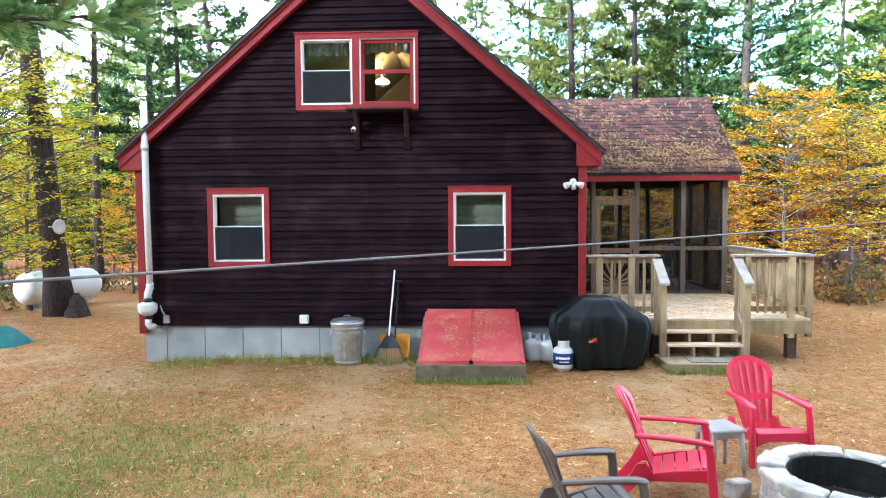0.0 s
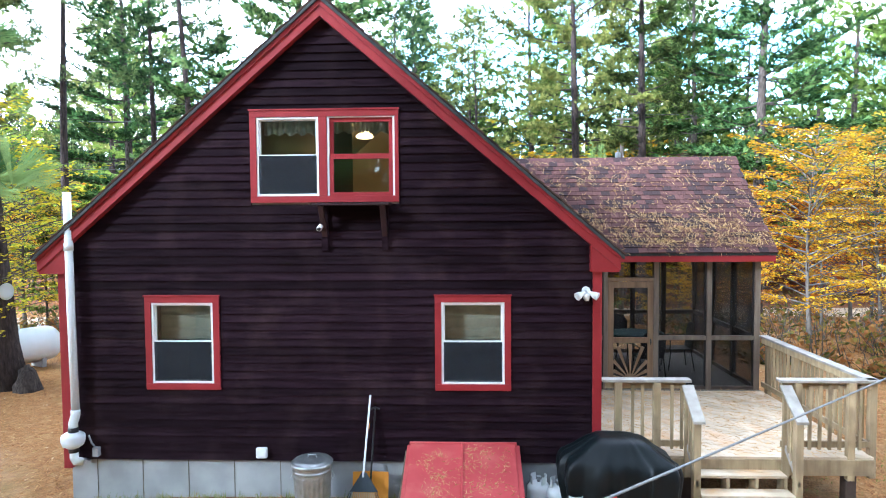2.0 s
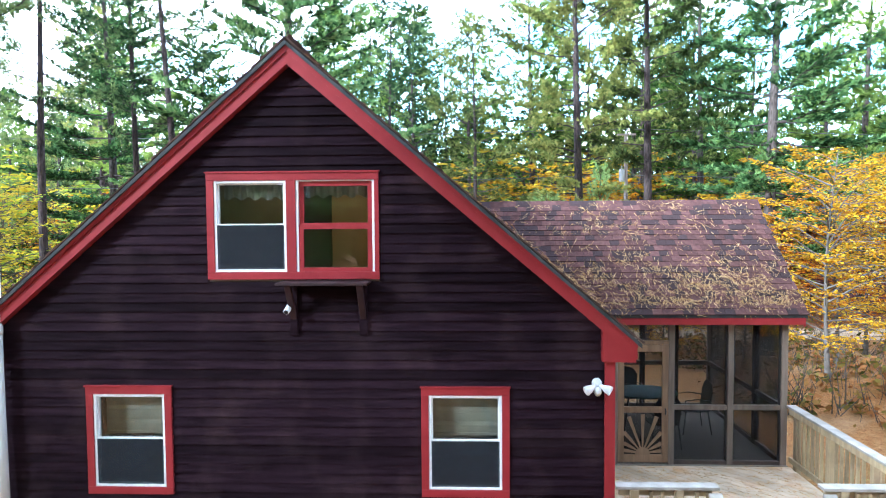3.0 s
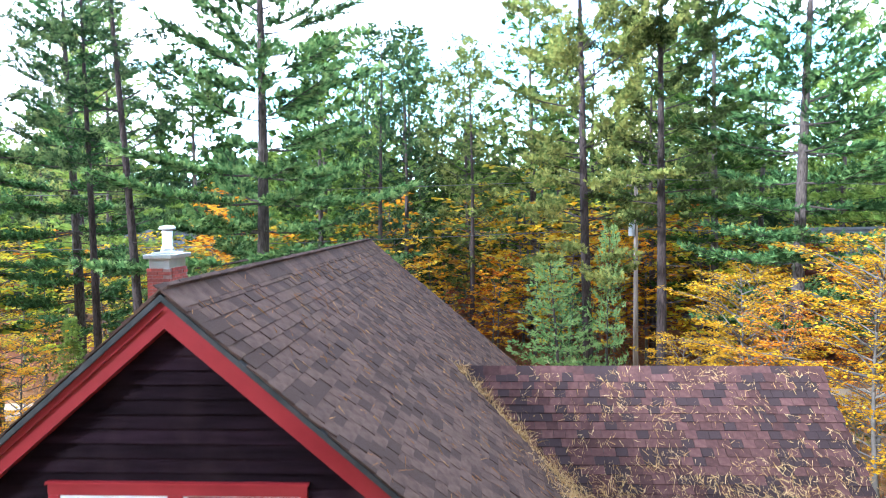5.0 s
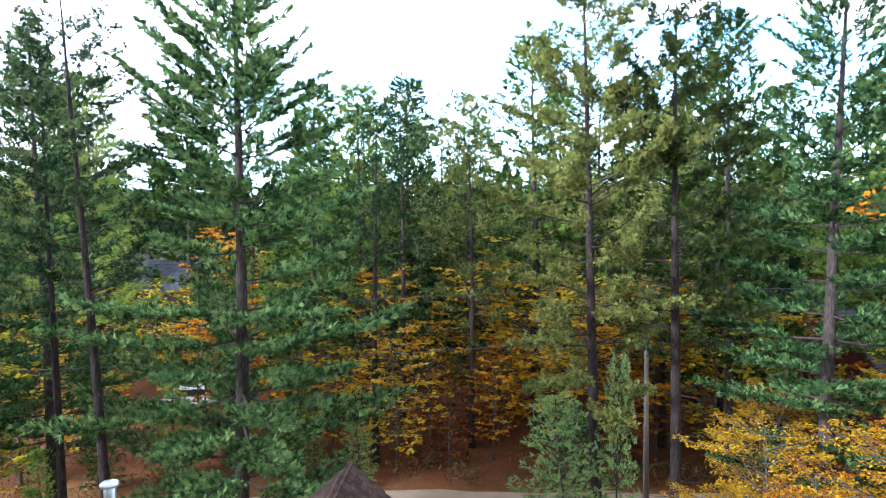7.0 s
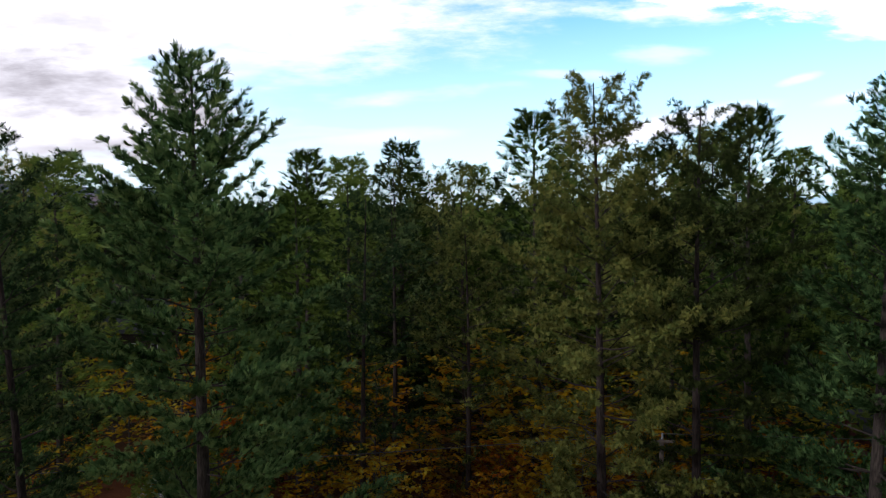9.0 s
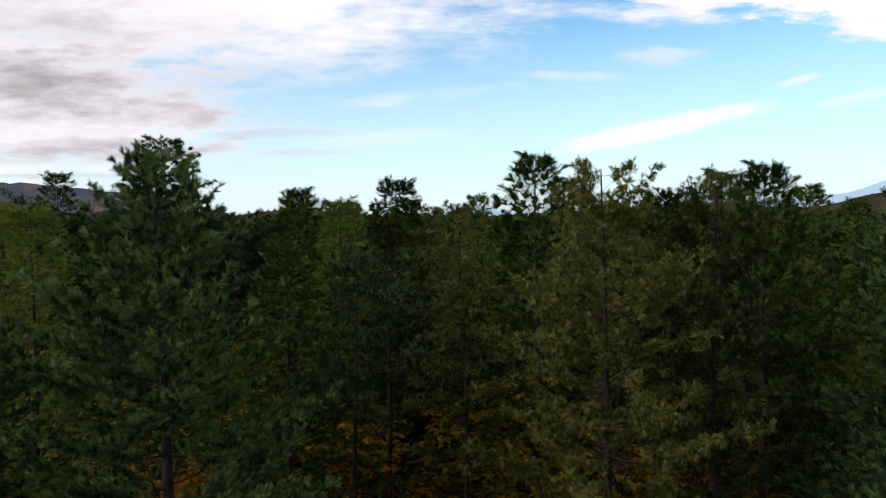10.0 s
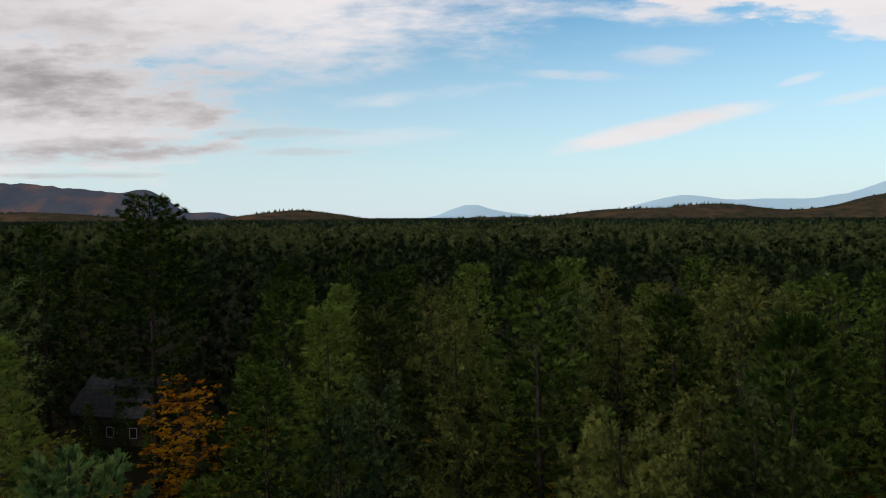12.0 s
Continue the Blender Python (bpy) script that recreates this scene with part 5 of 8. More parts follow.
def broadleaf_meshes(seed, height, radius, base, reach, sprays, leaves, size, leaf, bark, name="trunk", upright=0.5, flat=0.35):
    """Trunk, limbs and leaves of a small broadleaf tree with level, layered sprays."""
    rg = rnd(seed)
    tm, axis = trunk_mesh(rg, height * 0.97, radius, bark, 0.3, sides=7)
    zs = axis[:, 2]
    limb, cs = bmesh.new(), []
    turn = rg.uniform(0, 6.28)
    for i in range(sprays):
        t = (i + 0.5) / sprays
        h = base + (height * 0.93 - base) * t
        r = reach * (0.45 + 0.75 * math.sin(2.7 * (0.12 + 0.8 * t))) * rg.uniform(0.5, 1.15) * (1 - 0.45 * t * t)
        turn += 2.39996 + rg.uniform(-0.5, 0.5)
        d = np.array([math.cos(turn), math.sin(turn), 0])
        side = np.array([-d[1], d[0], 0])
        rise = upright * rg.uniform(0.3, 1.1) * (0.6 + 0.7 * t)
        p0 = np.array([np.interp(h, zs, axis[:, 0]), np.interp(h, zs, axis[:, 1]), h])
        k = 4
        pts = np.array([p0 + d * r * s + np.array([0, 0, r * rise * (s - 0.35 * s * s)]) for s in np.linspace(0, 1, k)])
        rb = 0.008 + 0.009 * r
        tube(limb, [tuple(p) for p in pts], [rb * (1 - 0.85 * s) for s in np.linspace(0, 1, k)], 4, False)
        n = max(6, int(leaves * (0.3 + 0.7 * r / reach)))
        many = 9 if size < 0.2 else 5
        for q in range(many):
            f = 1.0 if q == 0 else rg.uniform(0.22, 1.0)
            root = np.array([np.interp(f, np.linspace(0, 1, k), pts[:, j]) for j in range(3)])
            ln = (0.40 * r * (1.12 - f) + 0.30) * rg.uniform(0.7, 1.2)
            way = d * 0.8 + side * (0 if q == 0 else (1 if q % 2 else -1) * rg.uniform(0.4, 1.1)) + np.array([0, 0, rg.uniform(-0.12, 0.22)])
            way /= np.linalg.norm(way)
            tube(limb, [tuple(root), tuple(root + way * ln)], [rb * 0.4, rb * 0.12], 3, False)
            m = max(3, n // many)
            at = root + way * (ln * rg.uniform(0.12, 1.08, m))[:, None]
            at += np.cross(way, (0, 0, 1.0)) * rg.normal(0, 0.07 + 0.10 * ln, m)[:, None]
            at[:, 2] += rg.normal(0, 0.035, m)
            cs.append(at)
    cs = np.concatenate(cs)
    v = leaf_quads(rg, cs, size, flat)
    crown = fast_mesh("crown", v, quad_index(len(cs)), leaf)
    return tm, mesh_of(limb, "branchwork", bark), crown


def plant(meshes, name, label, category, at, turn=0.0, scale=1.0, group="", lean=(0, 0)):
    ob = new(name)
    ob.empty_display_size = 0.3
    x, y = at[:2]
    z = at[2] if len(at) > 2 else ground_z(x, y) - 0.05
    sc = scale if isinstance(scale, tuple) else (scale, scale, scale)
    ob.matrix_world = pose(x, y, z, lean[0], lean[1], 0) @ pose(0, 0, 0, 0, 0, turn) @ Matrix.Diagonal((*sc, 1))
    tagged(ob, label, category, group)
    for n, me in zip(("trunk", "branchwork", "crown"), meshes):
        p = new(n, me)
        p.parent = ob
        if n != "trunk":
            tagged(p, kind="stuff")
    return ob


# big pines, close by
PINE = {
    "white": pine_meshes(5, 21.6, 0.27, 3.0, 6.0, M["needles"], M["bark"], "white", 1.10, 0.18, 0.12, 5, 0.25, 0.14, 12),
    "white_b": pine_meshes(17, 21.0, 0.25, 4.2, 4.8, M["needles"], M["bark"], "white", 1.1, 0.19, 0.125, 5, 0.25, 0.115, 16),
    "pitch": pine_meshes(8, 21.2, 0.22, 6.2, 3.4, M["needles_olive"], M["bark_red"], "pitch", 0.56, 0.16, 0.115, 6, 0.20, 0.14, 24),
    "pitch_b": pine_meshes(29, 20.6, 0.21, 7.6, 3.0, M["needles_olive"], M["bark_red"], "pitch", 0.68, 0.16, 0.115, 6, 0.20, 0.13, 28),
    "thin": pine_meshes(31, 19.5, 0.17, 8.0, 2.2, M["needles_dark"], M["bark_red"], "pitch", 0.85, 0.16, 0.115, 6, 0.19, 0.11, 44),
    "old": pine_meshes(47, 21.0, 0.33, 8.2, 3.2, M["needles_dark"], M["bark_red"], "pitch", 0.85, 0.16, 0.115, 6, 0.19, 0.11, 32),
    "young": pine_meshes(41, 6.8, 0.08, 0.7, 1.9, M["needles"], M["bark"], "young", 0.68, 0.25, 0.15, 4, 0.22, 0.09, 4),
}
W_LABEL = "tall white pine with soft layered green plumes"
P_LABEL = "tall pitch pine with olive needle tufts"
D_LABEL = "slender pine with dead lower limbs"
plant(PINE["pitch"], "pine_tree", P_LABEL + " beside the sandy road", "tree", (10.5, 20.7), 20, (1, 1, 1.0), "tall pines", (4.9, -2.7))
plant(PINE["pitch_b"], "pine_tree", "dark tall pine with a sparse rounded top", "tree", (12.93, 19.75), 140, 1.0, "tall pines", (-1.4, 0.5))
plant(PINE["white"], "pine_tree", W_LABEL + " behind the cabin", "tree", (-1.63, 17.86), 75, 0.985, "tall pines", (3.7, 3.06))
plant(PINE["thin"], "pine_tree", D_LABEL, "tree", (-4.5, 15.5), 10, 1.0, "tall pines", (0, -2.5))
plant(PINE["thin"], "pine_tree", D_LABEL, "tree", (-6.7, 16.7), 130, 0.92, "tall pines")
plant(PINE["white_b"], "pine_tree", W_LABEL, "tree", (17.1, 18.3), 200, 1.0, "tall pines", (0, 1.2))
plant(PINE["old"], "pine_tree", "stout old pine holding a round white dish", "tree", (-5.9, 7.0), 100, (1, 1, 1.0), "tall pines", (0, -4.3))
plant(PINE["thin"], "pine_tree", D_LABEL, "tree", (-10.2, 16.4), 220, 1.05, "tall pines")
plant(PINE["pitch_b"], "pine_tree", P_LABEL, "tree", (-12.2, 13.0), 300, 0.98, "tall pines")
plant(PINE["white_b"], "pine_tree", W_LABEL, "tree", (-10.6, 22.0), 33, 0.95, "tall pines")
plant(PINE["white_b"], "pine_tree", W_LABEL, "tree", (23.5, 15.5), 160, 0.98, "tall pines")
plant(pine_meshes(97, 15.0, 0.16, 4.1, 2.9, M["needles"], M["bark"], "white", 0.95, 0.17, 0.11, 6, 0.22, 0.10, 6), "pine_tree", "white pine whose low bough hangs over the yard", "tree", (0.95, -6.1), 40, 1.0, "tall pines")
plant(PINE["young"], "young_pine", "young bushy white pine by the road", "tree", (9.0, 19.0), 0, (1.05, 1.05, 0.95), "young pines")
plant(PINE["young"], "young_pine", "young bushy white pine by the road", "tree", (10.9, 19.4), 130, (0.5, 0.5, 1.15), "young pines")
plant(PINE["young"], "young_pine", "young bushy white pine by the road", "tree", (9.7, 21.4), 230, 0.80, "young pines")
plant(PINE["young"], "young_pine", "young bushy white pine beyond the road", "tree", (0.6, 27.6), 60, 0.55, "young pines")
plant(PINE["young"], "young_pine", "young bushy white pine beyond the road", "tree", (-1.6, 27.8), 10, 0.45, "young pines")
plant(PINE["young"], "young_pine", "young bushy white pine beside the cabin", "tree", (-9.6, 9.0), 10, 0.5, "young pines")

# broadleaf trees in autumn colour
LEAFY = {
    "yellow": broadleaf_meshes(51, 8.0, 0.085, 1.0, 3.0, 66, 210, 0.105, M["leaves_yellow"], M["bark_pale"], upright=0.85),
    "yellow_b": broadleaf_meshes(52, 7.2, 0.075, 1.0, 2.7, 58, 200, 0.105, M["leaves_yellow"], M["bark_pale"], upright=0.85),
    "lime": broadleaf_meshes(53, 7.6, 0.07, 1.3, 2.5, 50, 170, 0.105, M["leaves_lime"], M["bark_pale"], upright=0.85),
    "orange": broadleaf_meshes(54, 8.5, 0.08, 1.6, 2.4, 56, 150, 0.115, M["leaves_orange"], M["bark_pale"], upright=0.9),
    "rust": broadleaf_meshes(55, 6.0, 0.06, 0.9, 2.0, 44, 60, 0.17, M["leaves_rust"], M["bark_pale"], upright=0.8),
}
LEAF_TAG = {"yellow": ("beech_tree", "golden yellow beech with layered level sprays"), "yellow_b": ("beech_tree", "bright yellow beech with airy sprays"),
            "lime": ("birch_tree", "yellow-green birch among the pines"), "orange": ("maple_tree", "orange and gold autumn maple"), "rust": ("oak_sapling", "rust-brown young oak")}


def leafy(kind, x, y, turn=0, scale=1.0, more=""):
    n, label = LEAF_TAG[kind]
    plant(LEAFY[kind], n, label + more, "tree", (x, y), turn, scale, "autumn trees")


leafy("yellow", 16.0, 11.8, 0, 0.86, " beside the porch")
leafy("yellow_b", 19.2, 13.6, 80, 0.9)
leafy("yellow_b", 14.6, 16.6, 200, 0.85)
leafy("orange", 21.0, 18.5, 40, 0.9)
leafy("orange", 14.6, 14.2, 140, 0.62)
leafy("orange", 18.2, 15.4, 250, 0.72)
leafy("yellow", 16.4, 20.4, 300, 0.8)
leafy("yellow_b", 12.6, 16.2, 30, 0.55)
leafy("yellow", 19.5, 9.5, 120, 0.9)
leafy("lime", -7.6, 8.2, 20, 1.0, " beside the tank")
leafy("lime", -6.6, 5.3, 70, 0.95)
leafy("lime", -10.5, 10.5, 160, 1.0)
leafy("orange", -7.4, 13.8, 100, 0.55)
leafy("yellow", -13.5, 18.5, 10, 0.9)

# the wood beyond the road
MID_PINE = [
    pine_meshes(61, 21.0, 0.22, 4.5, 3.9, M["needles_wood"], M["bark"], "white", 1.25, 0.40, 0.28, 4, 0.40, 0.23, 6, False),
    pine_meshes(62, 20.0, 0.20, 5.5, 3.2, M["needles_olive"], M["bark_red"], "pitch", 0.80, 0.36, 0.28, 5, 0.33, 0.21, 10, False),
    pine_meshes(63, 19.0, 0.18, 5.0, 2.9, M["needles_dark"], M["bark_red"], "pitch", 0.86, 0.36, 0.28, 5, 0.33, 0.20, 12, False),
    pine_meshes(64, 21.5, 0.20, 3.6, 3.5, M["needles_wood"], M["bark"], "cone", 1.15, 0.40, 0.28, 4, 0.40, 0.23, 6, False),
    pine_meshes(65, 15.0, 0.15, 2.0, 2.8, M["needles_wood"], M["bark"], "young", 0.95, 0.38, 0.28, 4, 0.36, 0.23, 2, False),
    pine_meshes(66, 24.0, 0.26, 5.0, 5.0, M["needles_wood"], M["bark"], "dome", 1.25, 0.36, 0.26, 5, 0.42, 0.26, 4, False),
]
LOW_PINE = pine_meshes(67, 20.0, 0.2, 4.5, 3.2, M["needles_dark"], M["bark"], "pitch", 1.2, 0.8, 0.6, 4, 0.8, 0.6, 2, False)
MID_LABEL = ["broad white pine in the wood beyond the road", "olive pitch pine in the wood beyond the road", "dark pine in the wood beyond the road", "dark layered pine in the wood beyond the road", "full young pine in the wood beyond the road", "lofty broad-crowned pine standing above the wood"]
MID_LEAF = [("yellow", broadleaf_meshes(71, 8.5, 0.08, 1.2, 2.8, 40, 42, 0.27, M["leaves_yellow"], M["bark_pale"])),
            ("lime", broadleaf_meshes(72, 8.0, 0.07, 1.5, 2.6, 36, 40, 0.27, M["leaves_lime"], M["bark_pale"])),
            ("orange", broadleaf_meshes(73, 9.0, 0.08, 1.8, 2.5, 38, 40, 0.27, M["leaves_orange"], M["bark_pale"], upright=0.9)),
            ("rust", broadleaf_meshes(74, 5.5, 0.06, 0.5, 2.2, 30, 36, 0.27, M["leaves_rust"], M["bark_pale"], upright=0.8))]

# tops that stand out against the sky: x, y, kind, height
MARKED = [(1.4, 45.2, 3, 22.4), (5.7, 41.5, 1, 20.6), (10.0, 38.2, 0, 23.4), (22.8, 45.9, 1, 22.6), (28.3, 47.0, 0, 22.0), (14.2, 39.5, 1, 20.6),
          (-10.4, 65.0, 0, 21.5), (-40.0, 74.0, 3, 25.0), (-24.5, 67.0, 5, 27.9), (1.9, 34.7, 2, 18.5), (-7.5, 36.5, 4, 13.0), (19.5, 33.5, 2, 19.5), (-15.5, 33.0, 3, 20.5), (27.5, 30.0, 0, 21.0),
          (-1.6, 40.0, 3, 21.0), (-5.0, 43.5, 0, 21.8), (0.9, 42.5, 1, 20.6), (-25.0, 46.0, 2, 22.0), (-20.5, 38.5, 1, 20.8), (12.6, 45.0, 2, 21.5), (17.5, 41.0, 0, 21.5), (5.9, 32.4, 1, 17.2), (-3.5, 35.6, 3, 18.8), (16.2, 32.8, 1, 18.3), (20.4, 39.8, 1, 22.4)]
TAKEN = []


def lane_gap(x, y):
    """How far a place lies outside the open lane that leads from the road to the grey-roofed cottage."""
    s = min(max(((x + 8) * -28 + (y - 30) * 48) / (28 ** 2 + 48 ** 2), 0), 1)
    return math.hypot(x + 8 + 28 * s, y - 30 - 48 * s) - 3.4 - 2.8 * s


def free(x, y, gap):
    if abs(y - road_middle(x)) < 3.2:
        return False
    if gap > 1.5 and lane_gap(x, y) < 0:
        return False
    for a, b, g in TAKEN:
        if (a - x) ** 2 + (b - y) ** 2 < (max(gap, g) if gap > 1.5 else gap) ** 2:
            return False
    return True


def build_wood():
    rg = rnd(7)
    heights = (21.0, 20.0, 19.0, 21.5, 15.0, 24.0)
    for x, y, k, h in MARKED:
        q, wide = h / heights[k], 1.22 if k in (0, 3) else 1.1
        plant(MID_PINE[k], "pine_tree", MID_LABEL[k], "tree", (x, y), rg.uniform(0, 360), (q * wide, q * wide, q), "wood pines")
        TAKEN.append((x, y, 4.0))
    for x, y in ((10.2, 19.7), (12.9, 19.8), (-1.5, 17.6), (-4.5, 15.5), (17.1, 18.3), (-10.2, 16.4), (-12.2, 13), (-10.6, 22), (23.5, 15.5)):
        TAKEN.append((x, y, 3.0))
    tries, made = 0, 0
    while made < 78 and tries < 4000:
        tries += 1
        y = rg.uniform(28.5, 92)
        x = 6 + rg.uniform(-1, 1) * (0.80 * (y + 10) + 4)
        gap = 4.2 if y < 50 else 4.8
        if not free(x, y, gap):
            continue
        k = rg.choice(5, p=(0.26, 0.22, 0.2, 0.22, 0.10))
        turn, size = rg.uniform(0, 360), rg.uniform(0.93, 1.06) if y < 65 else rg.uniform(0.84, 1.0)
        if lane_gap(x, y) > 2.0:
            plant(MID_PINE[k], "pine_tree", MID_LABEL[k], "tree", (x, y), turn, size, "wood pines")
        TAKEN.append((x, y, 4.0))
        made += 1
    for x, y, h in ((-5.5, 28.6, 5.0), (-8.2, 27.2, 6.5), (-11.0, 26.0, 5.5), (-3.2, 29.4, 4.0), (-13.5, 20.0, 6.0), (-9.0, 19.0, 4.5), (-7.0, 31.5, 7.5), (-15.5, 27.0, 7.0), (-7.6, 16.5, 4.0)):
        plant(MID_PINE[4], "young_pine", "young dark pine beside the sandy road", "tree", (x, y), rg.uniform(0, 360), h / 15.0, "young pines")
    for x, y, h in ((-30.5, 71.0, 7.0), (-27.6, 71.5, 6.0), (-33.4, 70.5, 6.8), (-25.0, 70.0, 6.4)):
        plant(MID_PINE[4], "young_pine", "young dark pine before the grey-roofed cottage", "tree", (x, y), x * 40, h / 15.0, "young pines")
    # flanks and the wood at the camera's back
    for x, y in ((-16, 9), (-19, 15), (-17, 22), (-22, 4), (-15, 1), (25, 22), (29, 16), (27, 8), (31, 24), (24, 2), (-20, -8), (-10, -22), (2, -26), (14, -24), (24, -14), (-14, -15), (-5, -19), (8, -21), (19, -19), (20, -7), (-16, -3), (26, -4), (-8, -28), (6, -31), (18, -29), (-24, -18), (30, -22), (-2, -24), (11, -27), (-18, -25), (-26, 20), (34, 10)):
        k = rg.choice(4)
        plant(MID_PINE[k] if y > -1 else LOW_PINE, "pine_tree", MID_LABEL[k].replace("beyond the road", "round the yard"), "tree", (x, y), rg.uniform(0, 360), rg.uniform(0.85, 1.0), "wood pines")
    for x, y, k, h in ((0.7, 35, 2, 10.0), (9.5, 37, 0, 12.0), (3.6, 33.5, 2, 7.0), (5.6, 35.5, 3, 6.0), (7.4, 32.8, 2, 6.4), (1.6, 31.2, 0, 6.2), (-3.5, 31.5, 1, 4.2), (15.9, 38, 0, 10.5), (19.5, 36, 0, 9.0), (-17.0, 58.0, 2, 12.0), (-14.5, 54.0, 2, 11.0), (-20.5, 63.0, 2, 12.0), (12.2, 34, 0, 8.5), (-9.0, 33, 0, 6.5), (-14, 31, 1, 6.5), (22.5, 30, 2, 8.0), (25, 27.8, 0, 7.0), (4.8, 30.2, 3, 4.5), (-6.5, 29.5, 3, 3.5),
                       (-0.8, 39, 0, 9.5), (6.6, 41, 2, 10), (12.4, 43, 1, 10), (-12, 40, 0, 8.5), (-20, 36, 2, 8), (30, 33, 0, 8)):
        kind, me = MID_LEAF[k]
        n, label = LEAF_TAG[kind]
        plant(me, n, label + " in the understorey", "tree", (x, y), rg.uniform(0, 360), h / (8.5, 8.0, 9.0, 5.5)[k], "autumn trees")
    for x, y, k, h in ((2.2, 29.4, 0, 7.5), (9.6, 33.4, 0, 9.5), (11.2, 30.8, 0, 9.0), (13.4, 29.6, 2, 8.4), (15.4, 31.0, 0, 9.5), (17.6, 29.4, 1, 8.5), (20.2, 31.0, 0, 9.0), (13.0, 34.6, 1, 9.6), (6.0, 37.0, 0, 10.0), (18.6, 33.6, 2, 9.5), (-1.4, 31.0, 0, 6.0)):
        kind, me = MID_LEAF[k]
        n, label = LEAF_TAG[kind]
        plant(me, n, label + " beyond the road", "tree", (x, y), rg.uniform(0, 360), h / (8.5, 8.0, 9.0, 5.5)[k], "autumn trees")
    tries, made = 0, 0
    while made < 62 and tries < 3000:
        tries += 1
        y = rg.uniform(28.5, 62)
        x = 6 + rg.uniform(-1, 1) * (0.74 * (y + 10))
        if abs(y - road_middle(x)) < 3.6 or not free(x, y, 1.3):
            continue
        k = rg.choice(4, p=(0.40, 0.22, 0.26, 0.12))
        kind, me = MID_LEAF[k]
        n, label = LEAF_TAG[kind]
        plant(me, n, label + " in the understorey", "tree", (x, y), rg.uniform(0, 360), rg.uniform(0.6, 1.12), "autumn trees")
        made += 1
    for x, y, k in ((-18, 12, 1), (-15, 5, 0), (-21, 9, 0), (-13, 20.5, 1), (22, 11, 0), (25, 13, 2), (21, 6, 0), (28, 19, 0), (23, 20.5, 2), (-17, 18, 2), (-24, 15, 0)):
        kind, me = MID_LEAF[k]
        n, label = LEAF_TAG[kind]
        plant(me, n, label, "tree", (x, y), rg.uniform(0, 360), rg.uniform(0.8, 1.05), "autumn trees")


def undergrowth():
    """Low brush along the edges of the yard and the road."""
    rg = rnd(33)
    cs, sizes = [], []
    spots = []
    for i in range(420):
        side = rg.rand()
        if side < 0.34:
            x, y = rg.uniform(12.2, 30), rg.uniform(6, 21)
        elif side < 0.58:
            x, y = rg.uniform(-26, -8.2), rg.uniform(4, 18)
        else:
            x = rg.uniform(-30, 36)
            y = road_middle(x) + rg.choice((-1, 1)) * rg.uniform(2.6, 5.0) + (rg.uniform(0, 14) if rg.rand() < 0.5 else 0)
        if 14 < y < 30 and abs(y - road_middle(x)) < 2.4:
            continue
        if -2 < x < 12 and y < 20:
            continue
        spots.append((x, y, rg.uniform(0.3, 0.95)))
    for x, y, r in spots:
        n = 46
        p = rg.normal(0, 1, (n, 3)) * (r * 0.55, r * 0.55, r * 0.36) + (x, y, ground_z(x, y) + r * 0.55)
        p[:, 2] = np.maximum(p[:, 2], ground_z(x, y) + 0.03)
        cs.append(p)
    c = np.concatenate(cs)
    v = leaf_quads(rg, c, 0.19, 0.7)
    ob = new("undergrowth", fast_mesh("undergrowth", v, quad_index(len(c)), M["shrub"]))
    tagged(ob, "low brown and green brush at the edge of the wood", "undergrowth", kind="stuff")
    # bare twigs in the brush
    o = rg.normal(0, 0.4, (len(spots) * 5, 3))
    o[:, 2] = 1.0
    base = np.repeat(np.array([(x, y, ground_z(x, y)) for x, y, r in spots]), 5, axis=0) + rg.normal(0, 0.25, (len(spots) * 5, 3)) * (1, 1, 0.1)
    v = blades(rg, base, o, 3, 1.25, 0.028, 0.3, 0.1)
    ob = new("brushwood", fast_mesh("brushwood", v, tri_index(len(v) // 3), M["bark_pale"]))
    tagged(ob, "bare grey twigs standing in the brush", "brushwood", kind="stuff")


def wood_behind():
    """The wood that closes the yard behind the camera and to its sides."""
    rg = rnd(57)
    cs, os = [], []
    for i in range(430):
        a = rg.uniform(math.pi * 0.62, math.pi * 1.38)
        r = rg.uniform(30, 75)
        x, y = 6 + r * math.sin(a) * 1.15, -4 + r * math.cos(a)
        h, w, n = rg.uniform(16, 22), rg.uniform(2.0, 3.4), 18
        u = rg.uniform(0, 1, n)
        t = rg.uniform(0, 6.28, n)
        rr = w * (1.05 - u) ** 0.6 * rg.uniform(0.4, 1, n)
        cs.append(np.stack([x + rr * np.cos(t), y + rr * np.sin(t), h * (0.08 + 0.92 * u)], 1))
        os.append(np.stack([np.cos(t) * 0.6, np.sin(t) * 0.6, 0.2 + u * 0.6], 1))
    v = blades(rg, np.concatenate(cs), np.concatenate(os), 7, 1.7, 0.8, 0.6, 0.1)
    ob = new("wood_edge", fast_mesh("wood_edge", v, tri_index(len(v) // 3), M["far_wood"]))
    tagged(ob, "dense pine wood closing the yard", "forest", kind="stuff")


